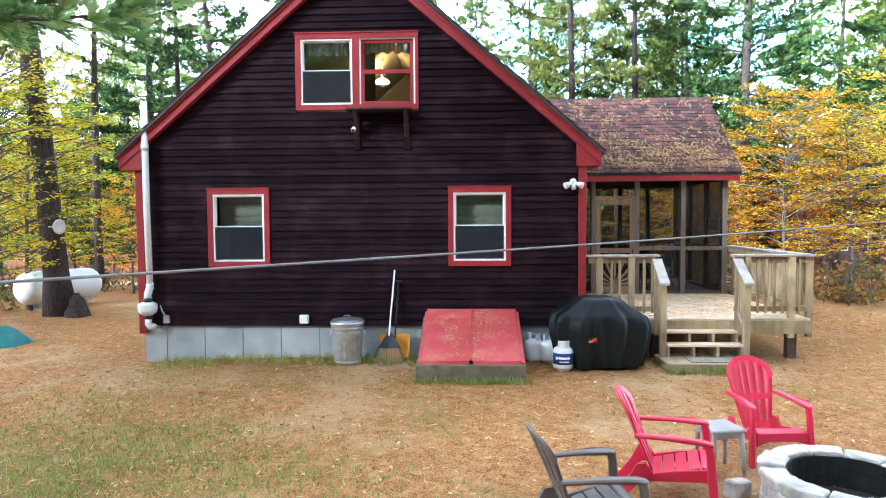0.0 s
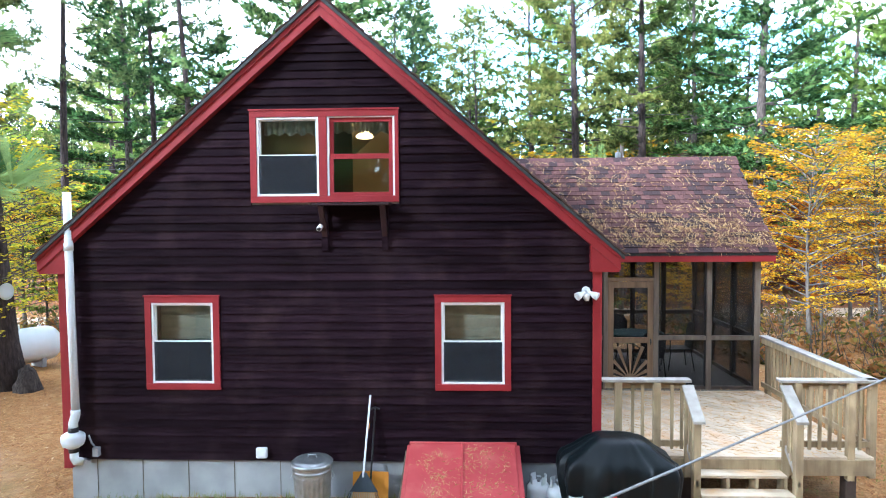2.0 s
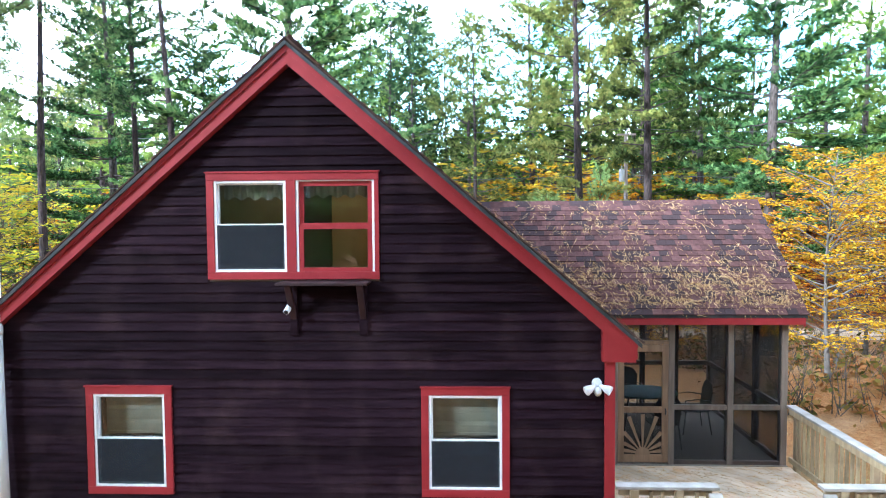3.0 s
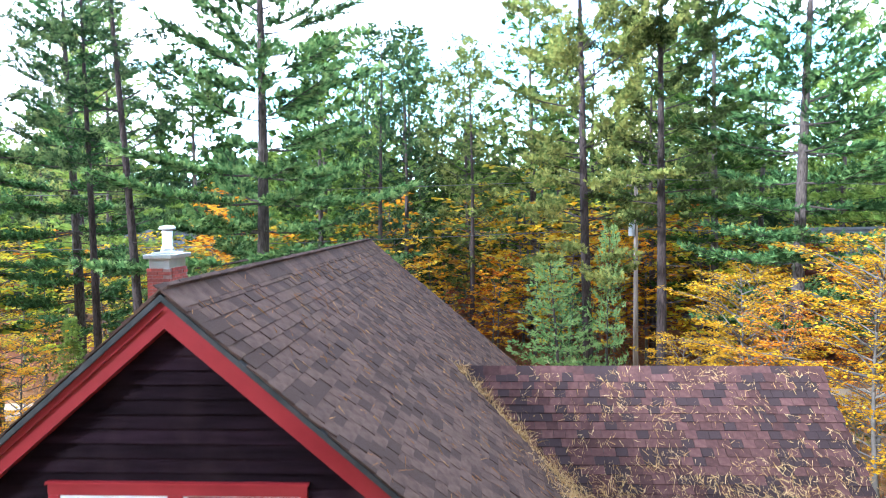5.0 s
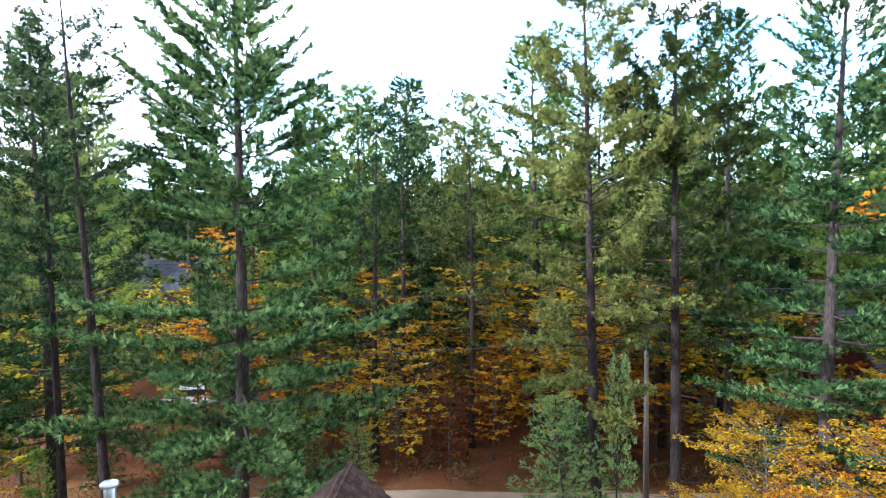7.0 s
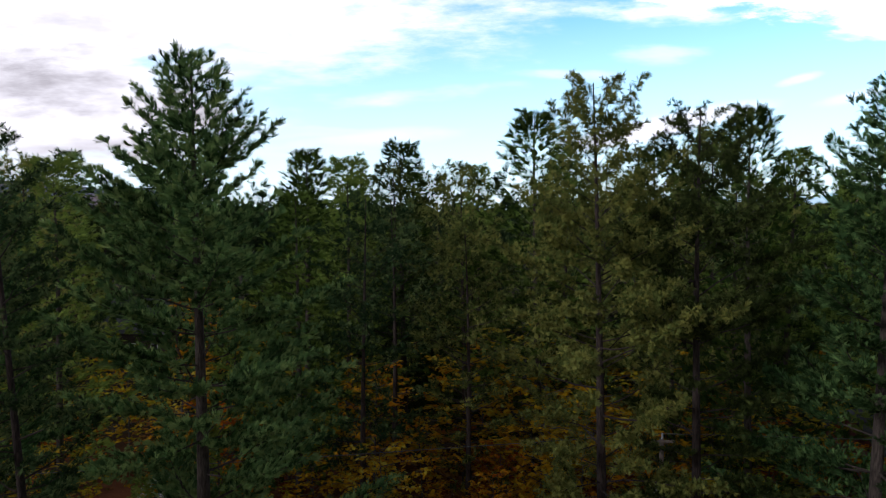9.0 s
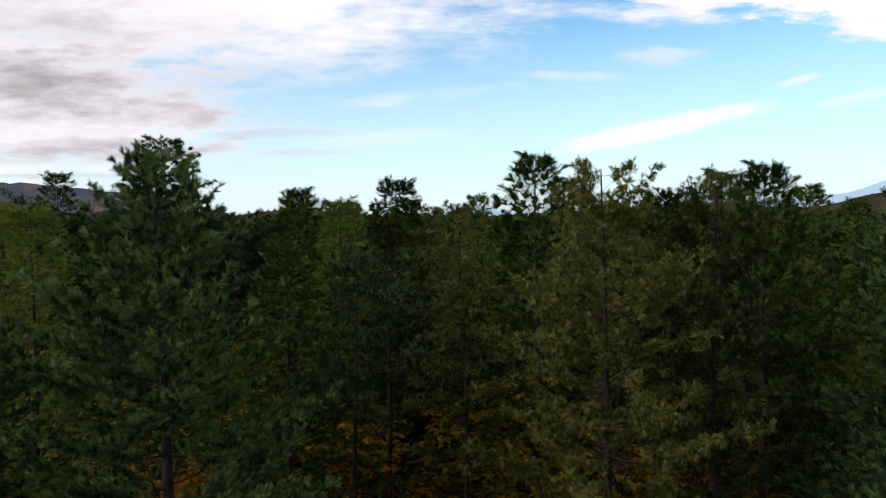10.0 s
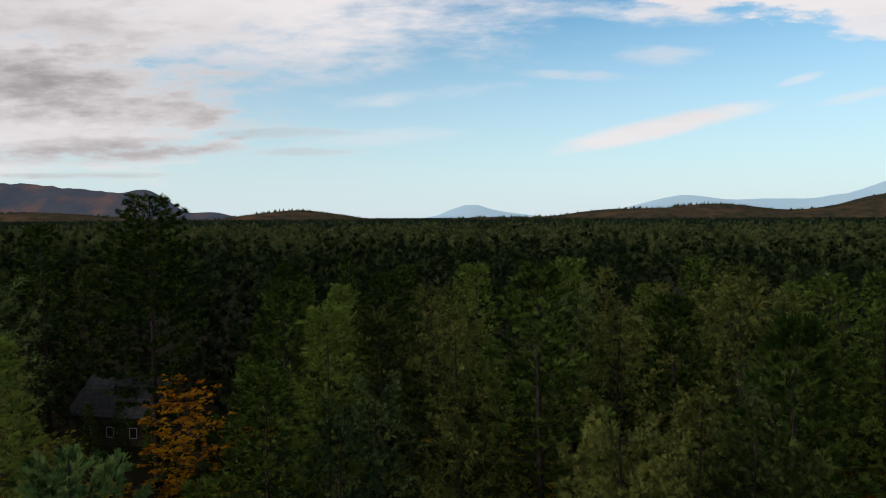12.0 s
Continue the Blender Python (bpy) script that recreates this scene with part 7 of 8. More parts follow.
def covered_grill():
    g = thing("covered_grill", "barbecue grill under a draped black vinyl cover", "grill", (7.42, -0.50, 0.1))
    bm = bmesh.new()
    n, rows = 168, []
    # height, half width, half depth: a skirt drawn in at the hem, side shelves at two thirds, the hood above
    levels = [(0.0, 0.56, 0.40), (0.05, 0.575, 0.41), (0.12, 0.60, 0.42), (0.20, 0.63, 0.43), (0.29, 0.655, 0.435), (0.38, 0.675, 0.44), (0.47, 0.69, 0.44), (0.56, 0.70, 0.44), (0.64, 0.705, 0.435), (0.71, 0.70, 0.43), (0.76, 0.692, 0.42),
              (0.80, 0.675, 0.405), (0.825, 0.65, 0.39), (0.86, 0.595, 0.365), (0.90, 0.53, 0.335), (0.94, 0.475, 0.31), (0.98, 0.42, 0.285), (1.02, 0.365, 0.26), (1.05, 0.31, 0.225), (1.068, 0.235, 0.16), (1.075, 0.13, 0.08)]
    hang = [(0.62, 1.0), (1.15, 0.6), (1.9, 0.9), (2.55, 0.7), (3.4, 0.9), (3.85, 0.8), (4.3, 1.0), (4.62, 0.6), (5.05, 0.9), (5.5, 0.7), (5.95, 1.0)]
    for z, a, b in levels:
        row = []
        drape = max(0.0, 1 - z / 0.80)
        for i in range(n):
            t = 2 * math.pi * i / n
            cx, sy = math.cos(t), math.sin(t)
            e = 4.4
            k = (abs(cx) ** e + abs(sy) ** e) ** (-1 / e)
            fold = 0.0
            for at, deep in hang:
                lean = at + 0.22 * (z - 0.4) * math.sin(at * 5.0)
                d = (t - lean + math.pi) % (2 * math.pi) - math.pi
                fold += deep * (math.exp(-(d / 0.085) ** 2) - 0.7 * math.exp(-((d - 0.17) / 0.10) ** 2))
            f = 1 + (0.030 + 0.115 * drape ** 0.8 + 0.05 * math.exp(-((z - 0.72) / 0.16) ** 2)) * fold
            f += 0.030 * noise.noise(Vector((cx * 2.2 + 3, sy * 2.2, z * 2.4))) + 0.012 * noise.noise(Vector((cx * 6, sy * 6 + 2, z * 5)))
            x, y = a * k * cx * f, b * k * sy * f
            zz = z * (1 - 0.055 * max(0.0, x / 0.7 - 0.1)) + 0.02 * noise.noise(Vector((x * 4, y * 4, 5))) * min(1, z * 2)
            if z == 0.0:
                zz = 0.012 + 0.03 * (0.5 + 0.5 * math.sin(4 * t + 1.2 * math.sin(3 * t)))
            row.append(bm.verts.new((x, y, zz)))
        rows.append(row)
    for p, q in zip(rows, rows[1:]):
        for i in range(n):
            bm.faces.new((p[i], p[(i + 1) % n], q[(i + 1) % n], q[i]))
    bm.faces.new(rows[-1])
    part("cover", bm, M["cover"], g, smooth=True)
    bm = bmesh.new()
    box(bm, -0.075, 0.075, -0.006, 0.0, -0.04, 0.04)
    o = part("badge", bm, M["black"], g, "black badge with a red and gold mark")
    o.matrix_local = pose(-0.17, -0.475, 0.47, -4, -8, 0)
    for x0, x1, z0, z1, m in ((0.0, 0.06, -0.015, 0.028, "badge_red"), (-0.055, 0.005, -0.022, 0.004, "orange")):
        bm = bmesh.new()
        box(bm, x0, x1, -0.0085, -0.006, z0, z1)
        part("print_bar", bm, M[m], o)


# ---- the sitting place by the fire ----
def adirondack(name, label, material, at, turn, size=(0.86, 0.86, 0.90)):
    """A moulded resin chair: a fan back with slots under an arched rim, broad arms that run down into the legs."""
    c = thing(name, label, "chair", at, turn, "chairs round the fire pit")
    c.scale = size
    lean = pose(0, -0.15, 0.24, 25, 0, 0)

    def half(h):
        return 0.165 + 0.115 * min(h / 0.55, 1.0) ** 0.8

    def crest(f):
        return 0.55 + 0.235 * math.sqrt(max(0.0, 1 - f * f))

    def dish(x):
        return 0.75 * x * x

    def sheet(grid, thick):
        """A bowed plate out of a grid of (x, h)."""
        bm = bmesh.new()
        skins = [[[bm.verts.new((x, dish(x) + o, h)) for x, h in row] for row in grid] for o in (0.0, -thick)]
        n, m = len(grid), len(grid[0])
        for q, skin in enumerate(skins):
            for i in range(n - 1):
                for j in range(m - 1):
                    f = (skin[i][j], skin[i][j + 1], skin[i + 1][j + 1], skin[i + 1][j])
                    bm.faces.new(f if q == 0 else f[::-1])
        loop = [(0, j) for j in range(m)] + [(i, m - 1) for i in range(1, n)] + [(n - 1, j) for j in range(m - 2, -1, -1)] + [(i, 0) for i in range(n - 2, 0, -1)]
        for (i, j), (p, q) in zip(loop, loop[1:] + loop[:1]):
            bm.faces.new((skins[0][i][j], skins[1][i][j], skins[1][p][q], skins[0][p][q]))
        return bm

    n = 6
    for i in range(n):
        f0, f1 = -1 + 2 * i / n + 0.022, -1 + 2 * (i + 1) / n - 0.022
        grid = []
        for k in range(11):
            row = []
            for f in (f0, (f0 + f1) / 2, f1):
                h = (crest(f) - 0.03) * k / 10
                row.append((f * half(h), h))
            grid.append(row)
        part("back_slat", sheet(grid, 0.014), material, c, smooth=True).matrix_local = lean
    rim = []
    for k in range(25):
        f = -1 + 2 * k / 24
        rim.append([(f * 0.285, crest(f)), (f * 0.235, crest(f) - 0.05)])
    part("back_rim", sheet(rim, 0.022), material, c, "arched rim joining the back slats").matrix_local = lean @ pose(0, 0.003, 0)
    for h0, h1 in ((0.30, 0.36), (0.0, 0.05)):
        band = [[(x * half(h0) / 0.24, h0), (x * half(h1) / 0.24, h1)] for x in np.linspace(-0.235, 0.235, 11)]
        part("back_band", sheet(band, 0.020), material, c).matrix_local = lean @ pose(0, 0.002, 0)
    for s in (-1, 1):
        bm = bmesh.new()
        out = [(s * 0.255, -0.30), (s * 0.315, -0.30), (s * 0.335, -0.05), (s * 0.372, 0.20), (s * 0.375, 0.33), (s * 0.345, 0.39), (s * 0.295, 0.39), (s * 0.268, 0.32), (s * 0.262, 0.05)]
        prism(bm, out, "z", 0.572, 0.606)
        for v in bm.verts:
            v.co.z += 0.03 * (v.co.y + 0.3) - (0.035 * max(0.0, v.co.y - 0.28) / 0.11)
        part("armrest", bm, material, c, bevel=0.012)
        bm = bmesh.new()
        prism(bm, [(0.37, 0.0), (0.445, 0.0), (0.415, 0.30), (0.395, 0.52), (0.375, 0.585), (0.30, 0.585), (0.325, 0.50), (0.335, 0.30)], "x", s * 0.318 - 0.024, s * 0.318 + 0.024)
        for v in bm.verts:
            v.co.x += s * 0.03 * (1 - v.co.z / 0.585)
        part("front_leg", bm, material, c, bevel=0.012)
        bm = bmesh.new()
        prism(bm, [(0.36, 0.23), (0.36, 0.345), (0.10, 0.31), (-0.10, 0.27), (-0.24, 0.20), (-0.40, 0.0), (-0.50, 0.0), (-0.36, 0.17), (-0.27, 0.33), (-0.20, 0.34), (-0.1, 0.22), (0.1, 0.21)], "x", s * 0.268 - 0.018, s * 0.268 + 0.018)
        part("back_leg", bm, material, c, bevel=0.006)
    for i in range(5):
        y = 0.345 - i * 0.112
        z = 0.352 - 0.030 * i - (0.018 if i == 0 else 0)
        bm = bmesh.new()
        box(bm, -0.262, 0.262, -0.052, 0.052, -0.012, 0.012)
        o = part("seat_slat", bm, material, c, bevel=0.006)
        o.matrix_local = pose(0, y, z, 15 if i else -16, 0, 0)
    bm = bmesh.new()
    prism(bm, [(-0.29, 0.34), (0.29, 0.34), (0.29, 0.20), (0.24, 0.225), (0.16, 0.25), (-0.16, 0.25), (-0.24, 0.225), (-0.29, 0.20)], "y", 0.375, 0.40)
    part("front_apron", bm, material, c, bevel=0.008)


def side_table():
    t = thing("side_table", "grey resin side table between the red chairs", "table", (7.70, -4.70, 0.1), 12)
    t.scale = (0.78, 0.78, 0.93)
    bm = bmesh.new()
    box(bm, -0.21, 0.21, -0.21, 0.21, 0.415, 0.445)
    part("tabletop", bm, M["table_grey"], t, bevel=0.018)
    bm = bmesh.new()
    for s in (-1, 1):
        box(bm, -0.18, 0.18, s * 0.175 - 0.012, s * 0.175 + 0.012, 0.36, 0.415)
        box(bm, s * 0.175 - 0.012, s * 0.175 + 0.012, -0.16, 0.16, 0.36, 0.415)
    part("apron", bm, M["table_grey"], t)
    for sx in (-1, 1):
        for sy in (-1, 1):
            bm = bmesh.new()
            tube(bm, [(sx * 0.165, sy * 0.165, 0.41), (sx * 0.19, sy * 0.19, 0.0)], [0.030, 0.022], 8)
            part("leg", bm, M["table_grey"], t, smooth=True)


def fire_pit():
    cx, cy = 8.37, -5.52
    p = thing("fire_pit", "round fire pit of pale worn stone blocks", "fire pit", (cx, cy, 0.1))
    rg = rnd(91)
    for course in range(3):
        n = 11
        for i in range(n):
            a0 = 2 * math.pi * (i + 0.5 * (course % 2)) / n
            a1 = a0 + 2 * math.pi / n * 0.955
            r0, r1 = 0.43 + rg.uniform(-0.015, 0.015), 0.62 + rg.uniform(-0.02, 0.02)
            z0, z1 = course * 0.104, course * 0.104 + 0.099 + (rg.uniform(-0.015, 0.03) if course == 2 else 0)
            bm = bmesh.new()
            arc = [a0 + (a1 - a0) * k / 4 for k in range(5)]
            poly = [(r1 * math.cos(a), r1 * math.sin(a)) for a in arc] + [(r0 * math.cos(a), r0 * math.sin(a)) for a in arc[::-1]]
            prism(bm, poly, "z", z0, z1)
            for v in bm.verts:
                v.co += Vector((rg.uniform(-0.008, 0.008), rg.uniform(-0.008, 0.008), rg.uniform(-0.006, 0.006)))
            part("stone", bm, M["pit_stone"], p, bevel=0.012)
    bm = bmesh.new()
    lathe(bm, [(0.425, 0.02), (0.432, 0.29), (0.418, 0.285), (0.41, 0.03)], 30)
    part("iron_ring", bm, M["ash"], p, "sooty iron ring lining the pit")
    bm = bmesh.new()
    lathe(bm, [(0.01, 0.05), (0.2, 0.06), (0.41, 0.04)], 20)
    part("ash_bed", bm, M["ash"], p, "black ash and charred wood")
    for at, turn in (((7.66, -5.22, 0.16), 30), ((7.66, -5.66, 0.15), 80)):
        s = thing("loose_stone", "loose pale stone block beside the fire pit", "stone", at, turn, "loose stones")
        bm = bmesh.new()
        box(bm, -0.10, 0.10, -0.06, 0.06, -0.07, 0.06)
        for v in bm.verts:
            v.co += Vector((rg.uniform(-0.02, 0.02), rg.uniform(-0.02, 0.02), rg.uniform(-0.01, 0.02)))
        part("stone", bm, M["pit_stone"], s, bevel=0.015)


# ---- porch furniture ----
def porch_set():
    t = thing("patio_table", "teal-topped oval patio table on thin black legs", "table", (8.95, 5.0, 0.77))
    bm = bmesh.new()
    pts = [(0.62 * math.cos(a), 0.48 * math.sin(a)) for a in np.linspace(0, 2 * math.pi, 32, endpoint=False)]
    prism(bm, pts, "z", 0.70, 0.73)
    part("tabletop", bm, M["teal_cloth"], t, "teal table top", 0.008)
    for sx in (-1, 1):
        for sy in (-1, 1):
            bm = bmesh.new()
            tube(bm, [(sx * 0.35, sy * 0.28, 0.70), (sx * 0.46, sy * 0.36, 0.0)], 0.016, 6)
            part("leg", bm, M["black"], t)
    for at, turn in (((9.85, 4.95, 0.77), 90), ((8.85, 5.85, 0.77), 180), ((9.02, 4.12, 0.77), 8)):
        c = thing("patio_chair", "black metal patio chair with a mesh seat on the porch", "chair", at, turn, "porch chairs")
        bm = bmesh.new()
        box(bm, -0.24, 0.24, -0.22, 0.24, 0.41, 0.43)
        part("seat", bm, M["black"], c, bevel=0.008)
        bm = bmesh.new()
        prism(bm, [(-0.23, 0.43), (0.23, 0.43), (0.25, 0.80), (0.16, 0.93), (0.0, 0.96), (-0.16, 0.93), (-0.25, 0.80)], "y", -0.012, 0.012)
        o = part("backrest", bm, M["black"], c, bevel=0.004)
        o.matrix_local = pose(0, -0.16, 0.0, 8, 0, 0)
        for sx in (-1, 1):
            bm = bmesh.new()
            tube(bm, [(sx * 0.25, -0.26, 0.62), (sx * 0.27, 0.0, 0.66), (sx * 0.26, 0.22, 0.63), (sx * 0.25, 0.23, 0.42)], 0.012, 6)
            part("armrest", bm, M["black"], c)
            for sy in (-1, 1):
                bm = bmesh.new()
                tube(bm, [(sx * 0.23, sy * 0.2, 0.41), (sx * 0.26, sy * 0.26, 0.0)], 0.012, 6)
                part("leg", bm, M["black"], c)


# ---- behind the windows ----
def indoor_things():
    for x0, x1, z, label in ((2.78, 3.56, 5.24, "pale lace valance in the upper window"), (3.75, 4.55, 5.26, "pale lace valance in the upper window")):
        c = thing("valance_curtain", label, "curtain", ((x0 + x1) / 2, 0.22, z), 0, "valances")
        bm = bmesh.new()
        n, rows = 60, []
        w = x1 - x0
        for i in range(n + 1):
            x = -w / 2 + w * i / n
            dy = 0.018 * math.sin(i * 1.05)
            rows.append([bm.verts.new((x, dy + o, zz)) for o, zz in ((0, 0), (0, -0.19 - 0.02 * math.sin(i * 0.5)), (0.004, -0.19 - 0.02 * math.sin(i * 0.5)), (0.004, 0))])
        for a, b in zip(rows, rows[1:]):
            for k in range(4):
                bm.faces.new((a[k], a[(k + 1) % 4], b[(k + 1) % 4], b[k]))
        part("cloth", bm, M["curtain"], c, smooth=True)
        bm = bmesh.new()
        tube(bm, [(-w / 2 - 0.03, 0, 0.0), (w / 2 + 0.03, 0, 0.0)], 0.008, 6)
        part("rod", bm, M["white_vinyl"], c, "white curtain rod")
    for x0, x1 in ((1.29, 2.09), (5.22, 6.01)):
        c = thing("roller_shade", "olive cloth shade drawn half down in the window", "window shade", ((x0 + x1) / 2, 0.19, 2.80), 0, "roller shades")
        w = x1 - x0
        bm = bmesh.new()
        rows = []
        for i in range(13):
            z = -0.52 * i / 12
            y = 0.012 * math.sin(i * 1.6) + (0.01 if i % 4 == 3 else 0)
            rows.append([bm.verts.new((x, y + o, z)) for x, o in ((-w / 2, 0), (w / 2, 0), (w / 2, 0.004), (-w / 2, 0.004))])
        for a, b in zip(rows, rows[1:]):
            for k in range(4):
                bm.faces.new((a[k], a[(k + 1) % 4], b[(k + 1) % 4], b[k]))
        part("cloth", bm, M["shade_cloth"], c)
        bm = bmesh.new()
        box(bm, -w / 2, w / 2, -0.012, 0.014, -0.55, -0.52)
        part("hem_bar", bm, M["shade_cloth"], c)
        bm = bmesh.new()
        tube(bm, [(-w / 2 - 0.02, 0.02, 0.02), (w / 2 + 0.02, 0.02, 0.02)], 0.022, 10)
        part("roller", bm, M["white_vinyl"], c)
    l = thing("ceiling_lamp", "glowing warm ceiling lamp in the upper room", "lamp", (3.35, 5.3, 6.05))
    bm = bmesh.new()
    lathe(bm, [(0.05, 0.14), (0.06, 0.10), (0.012, 0.08), (0.012, -0.30), (0.04, -0.32)], 14)
    part("stem", bm, M["grey_metal"], l, smooth=True)
    bm = bmesh.new()
    lathe(bm, [(0.03, -0.31), (0.15, -0.36), (0.19, -0.41), (0.17, -0.44), (0.08, -0.46), (0.01, -0.465)], 20)
    part("shade", bm, M["lamp_glow"], l, "glowing amber glass shade", smooth=True)
    d = bpy.data.lights.new("lamp_light", "POINT")
    d.energy, d.color, d.shadow_soft_size = 20, (1.0, 0.60, 0.24), 0.12
    o = new("lamp_light", d)
    o.location = (3.35, 5.3, 5.80)


# ---- yard and roadside ----
def gas_tank():
    t = thing("propane_tank", "large white propane tank on the ground behind a pine", "tank", (-7.2, 9.0, ground_z(-7.2, 9.0)), 60)
    lay = pose(0, 0, 0.62, 0, 90, 0)
    bm = bmesh.new()
    prof = [(0.02, -1.265)] + [(0.5 * math.sin(radians(a)), -0.86 - 0.40 * math.cos(radians(a))) for a in range(12, 91, 13)]
    prof += [(r, -h) for r, h in prof[::-1]]
    lathe(bm, prof, 32, (0, 0, 0), lay)
    part("vessel", bm, M["tank_white"], t, smooth=True)
    for x in (-0.65, 0.65):
        bm = bmesh.new()
        prism(bm, [(-0.30, -0.05), (0.30, -0.05), (0.36, 0.40), (-0.36, 0.40)], "x", x - 0.06, x + 0.06)
        part("saddle", bm, M["grey_metal"], t, "grey steel saddle")
    bm = bmesh.new()
    lathe(bm, [(0.17, 1.06), (0.17, 1.20), (0.14, 1.25), (0.02, 1.27)], 18)
    part("valve_dome", bm, M["tank_white"], t, smooth=True)
    for x in (-0.7, 0.7):
        bm = bmesh.new()
        tube(bm, [(x - 0.05, 0, 1.08), (x - 0.04, 0, 1.16), (x + 0.04, 0, 1.16), (x + 0.05, 0, 1.08)], 0.012, 6)
        part("lifting_lug", bm, M["tank_white"], t)


def small_yard_things():
    d = thing("round_dish", "round white dish fixed to a pine trunk", "dish", (-5.66, 6.62, 2.2), 35)
    bm = bmesh.new()
    lathe(bm, [(0.02, 0.0), (0.12, 0.02), (0.20, 0.06), (0.205, 0.075), (0.12, 0.04), (0.02, 0.03)], 24, (0, 0, 0), pose(0, 0, 0, 90, 0, 40))
    part("dish_plate", bm, M["tank_white"], d, smooth=True)
    bm = bmesh.new()
    tube(bm, [(0, 0, 0), (-0.2, 0.12, 0)], 0.02, 6)
    part("bracket", bm, M["grey_metal"], d)
    s = thing("tree_stump", "dark mossy broken stump at the foot of a pine", "stump", (-5.25, 6.75, ground_z(-5.25, 6.75)))
    rg = rnd(3)
    bm = bmesh.new()
    lathe(bm, [(0.34, -0.1), (0.28, 0.1), (0.22, 0.3), (0.17, 0.5), (0.04, 0.62)], 14)
    for v in bm.verts:
        v.co += Vector((rg.uniform(-0.05, 0.05), rg.uniform(-0.05, 0.05), rg.uniform(-0.05, 0.05)))
    part("stump_wood", bm, M["bark"], s, smooth=True)
    g = thing("teal_tarp", "crumpled teal tarp lying in the yard", "tarp", (-4.55, 2.75, ground_z(-4.55, 2.75)))
    bm = bmesh.new()
    n, rows = 14, []
    for j in range(n + 1):
        row = []
        for i in range(n + 1):
            x, y = -0.6 + 1.2 * i / n, -0.4 + 0.8 * j / n
            e = max(0, 1 - (x / 0.6) ** 2) * max(0, 1 - (y / 0.4) ** 2)
            row.append(bm.verts.new((x, y, 0.01 + 0.42 * e ** 0.7 + 0.07 * e * noise.noise(Vector((x * 5, y * 5, 2))))))
        rows.append(row)
    for a, b in zip(rows, rows[1:]):
        for i in range(n):
            bm.faces.new((a[i], a[i + 1], b[i + 1], b[i]))
    part("sheet", bm, M["teal_tarp"], g, smooth=True)


def overhead_line():
    a, b = Vector((-3.2, -12.45, 2.02)), Vector((16.8, 3.85, 2.45))
    bm = bmesh.new()
    pts = []
    for i in range(25):
        t = i / 24
        p = a.lerp(b, t)
        p.z -= 0.10 * math.sin(math.pi * t)
        pts.append(tuple(p))
    tube(bm, pts, 0.009, 8)
    c = part("clothes_line", bm, M["cable"], smooth=True)
    tagged(c, "pale cord strung across the yard between trees", "cord")
    o = plant(PINE["thin"], "pine_tree", "slender pine that holds the cord's end", "tree", (-3.35, -12.6), 60, 1.0, "tall pines")


def power_line():
    px, py, base, top = 12.85, 23.25, -1.15, 8.6
    p = thing("utility_pole", "weathered wooden utility pole with a grey transformer", "utility pole", (px, py, base))
    bm = bmesh.new()
    tube(bm, [(0.0, 0, -0.3), (0, 0, 4), (-0.02, 0, top - base)], [0.13, 0.105, 0.075], 12)
    part("pole", bm, M["pole_wood"], p, smooth=True)
    bm = bmesh.new()
    lathe(bm, [(0.11, 7.55), (0.125, 7.57), (0.125, 8.05), (0.11, 8.1), (0.05, 8.12)], 18, (-0.21, -0.05, 0))
    part("transformer", bm, M["grey_metal"], p, "grey transformer can", smooth=True)
    bm = bmesh.new()
    tube(bm, [(-0.21, -0.05, 8.1), (-0.21, -0.05, 8.28)], 0.025, 8)
    part("bushing", bm, M["grey_metal"], p)
    bm = bmesh.new()
    tube(bm, [(0, 0, top - base), (0, 0, top - base + 0.22)], 0.035, 8)
    part("insulator", bm, M["grey_metal"], p)
    bm = bmesh.new()
    box(bm, -0.42, 0.42, -0.10, -0.03, top - base - 0.10, top - base - 0.02)
    part("crossarm", bm, M["pole_wood"], p)
    for z, ex in ((top + 0.2, 0.0), (top - 1.9, -0.14)):
        for far in ((-34.0, 16.6), (58.0, 25.0)):
            bm = bmesh.new()
            pts = []
            for i in range(17):
                t = i / 16
                pts.append((px + ex + (far[0] - px) * t, py + (far[1] - py) * t, z - 0.7 * math.sin(math.pi * t) * (0.6 + 0.4 * t)))
            tube(bm, pts, 0.014, 5)
            w = part("overhead_wire", bm, M["wire"], smooth=True)
            tagged(w, "thin overhead wire along the road", "wire", "overhead wires")


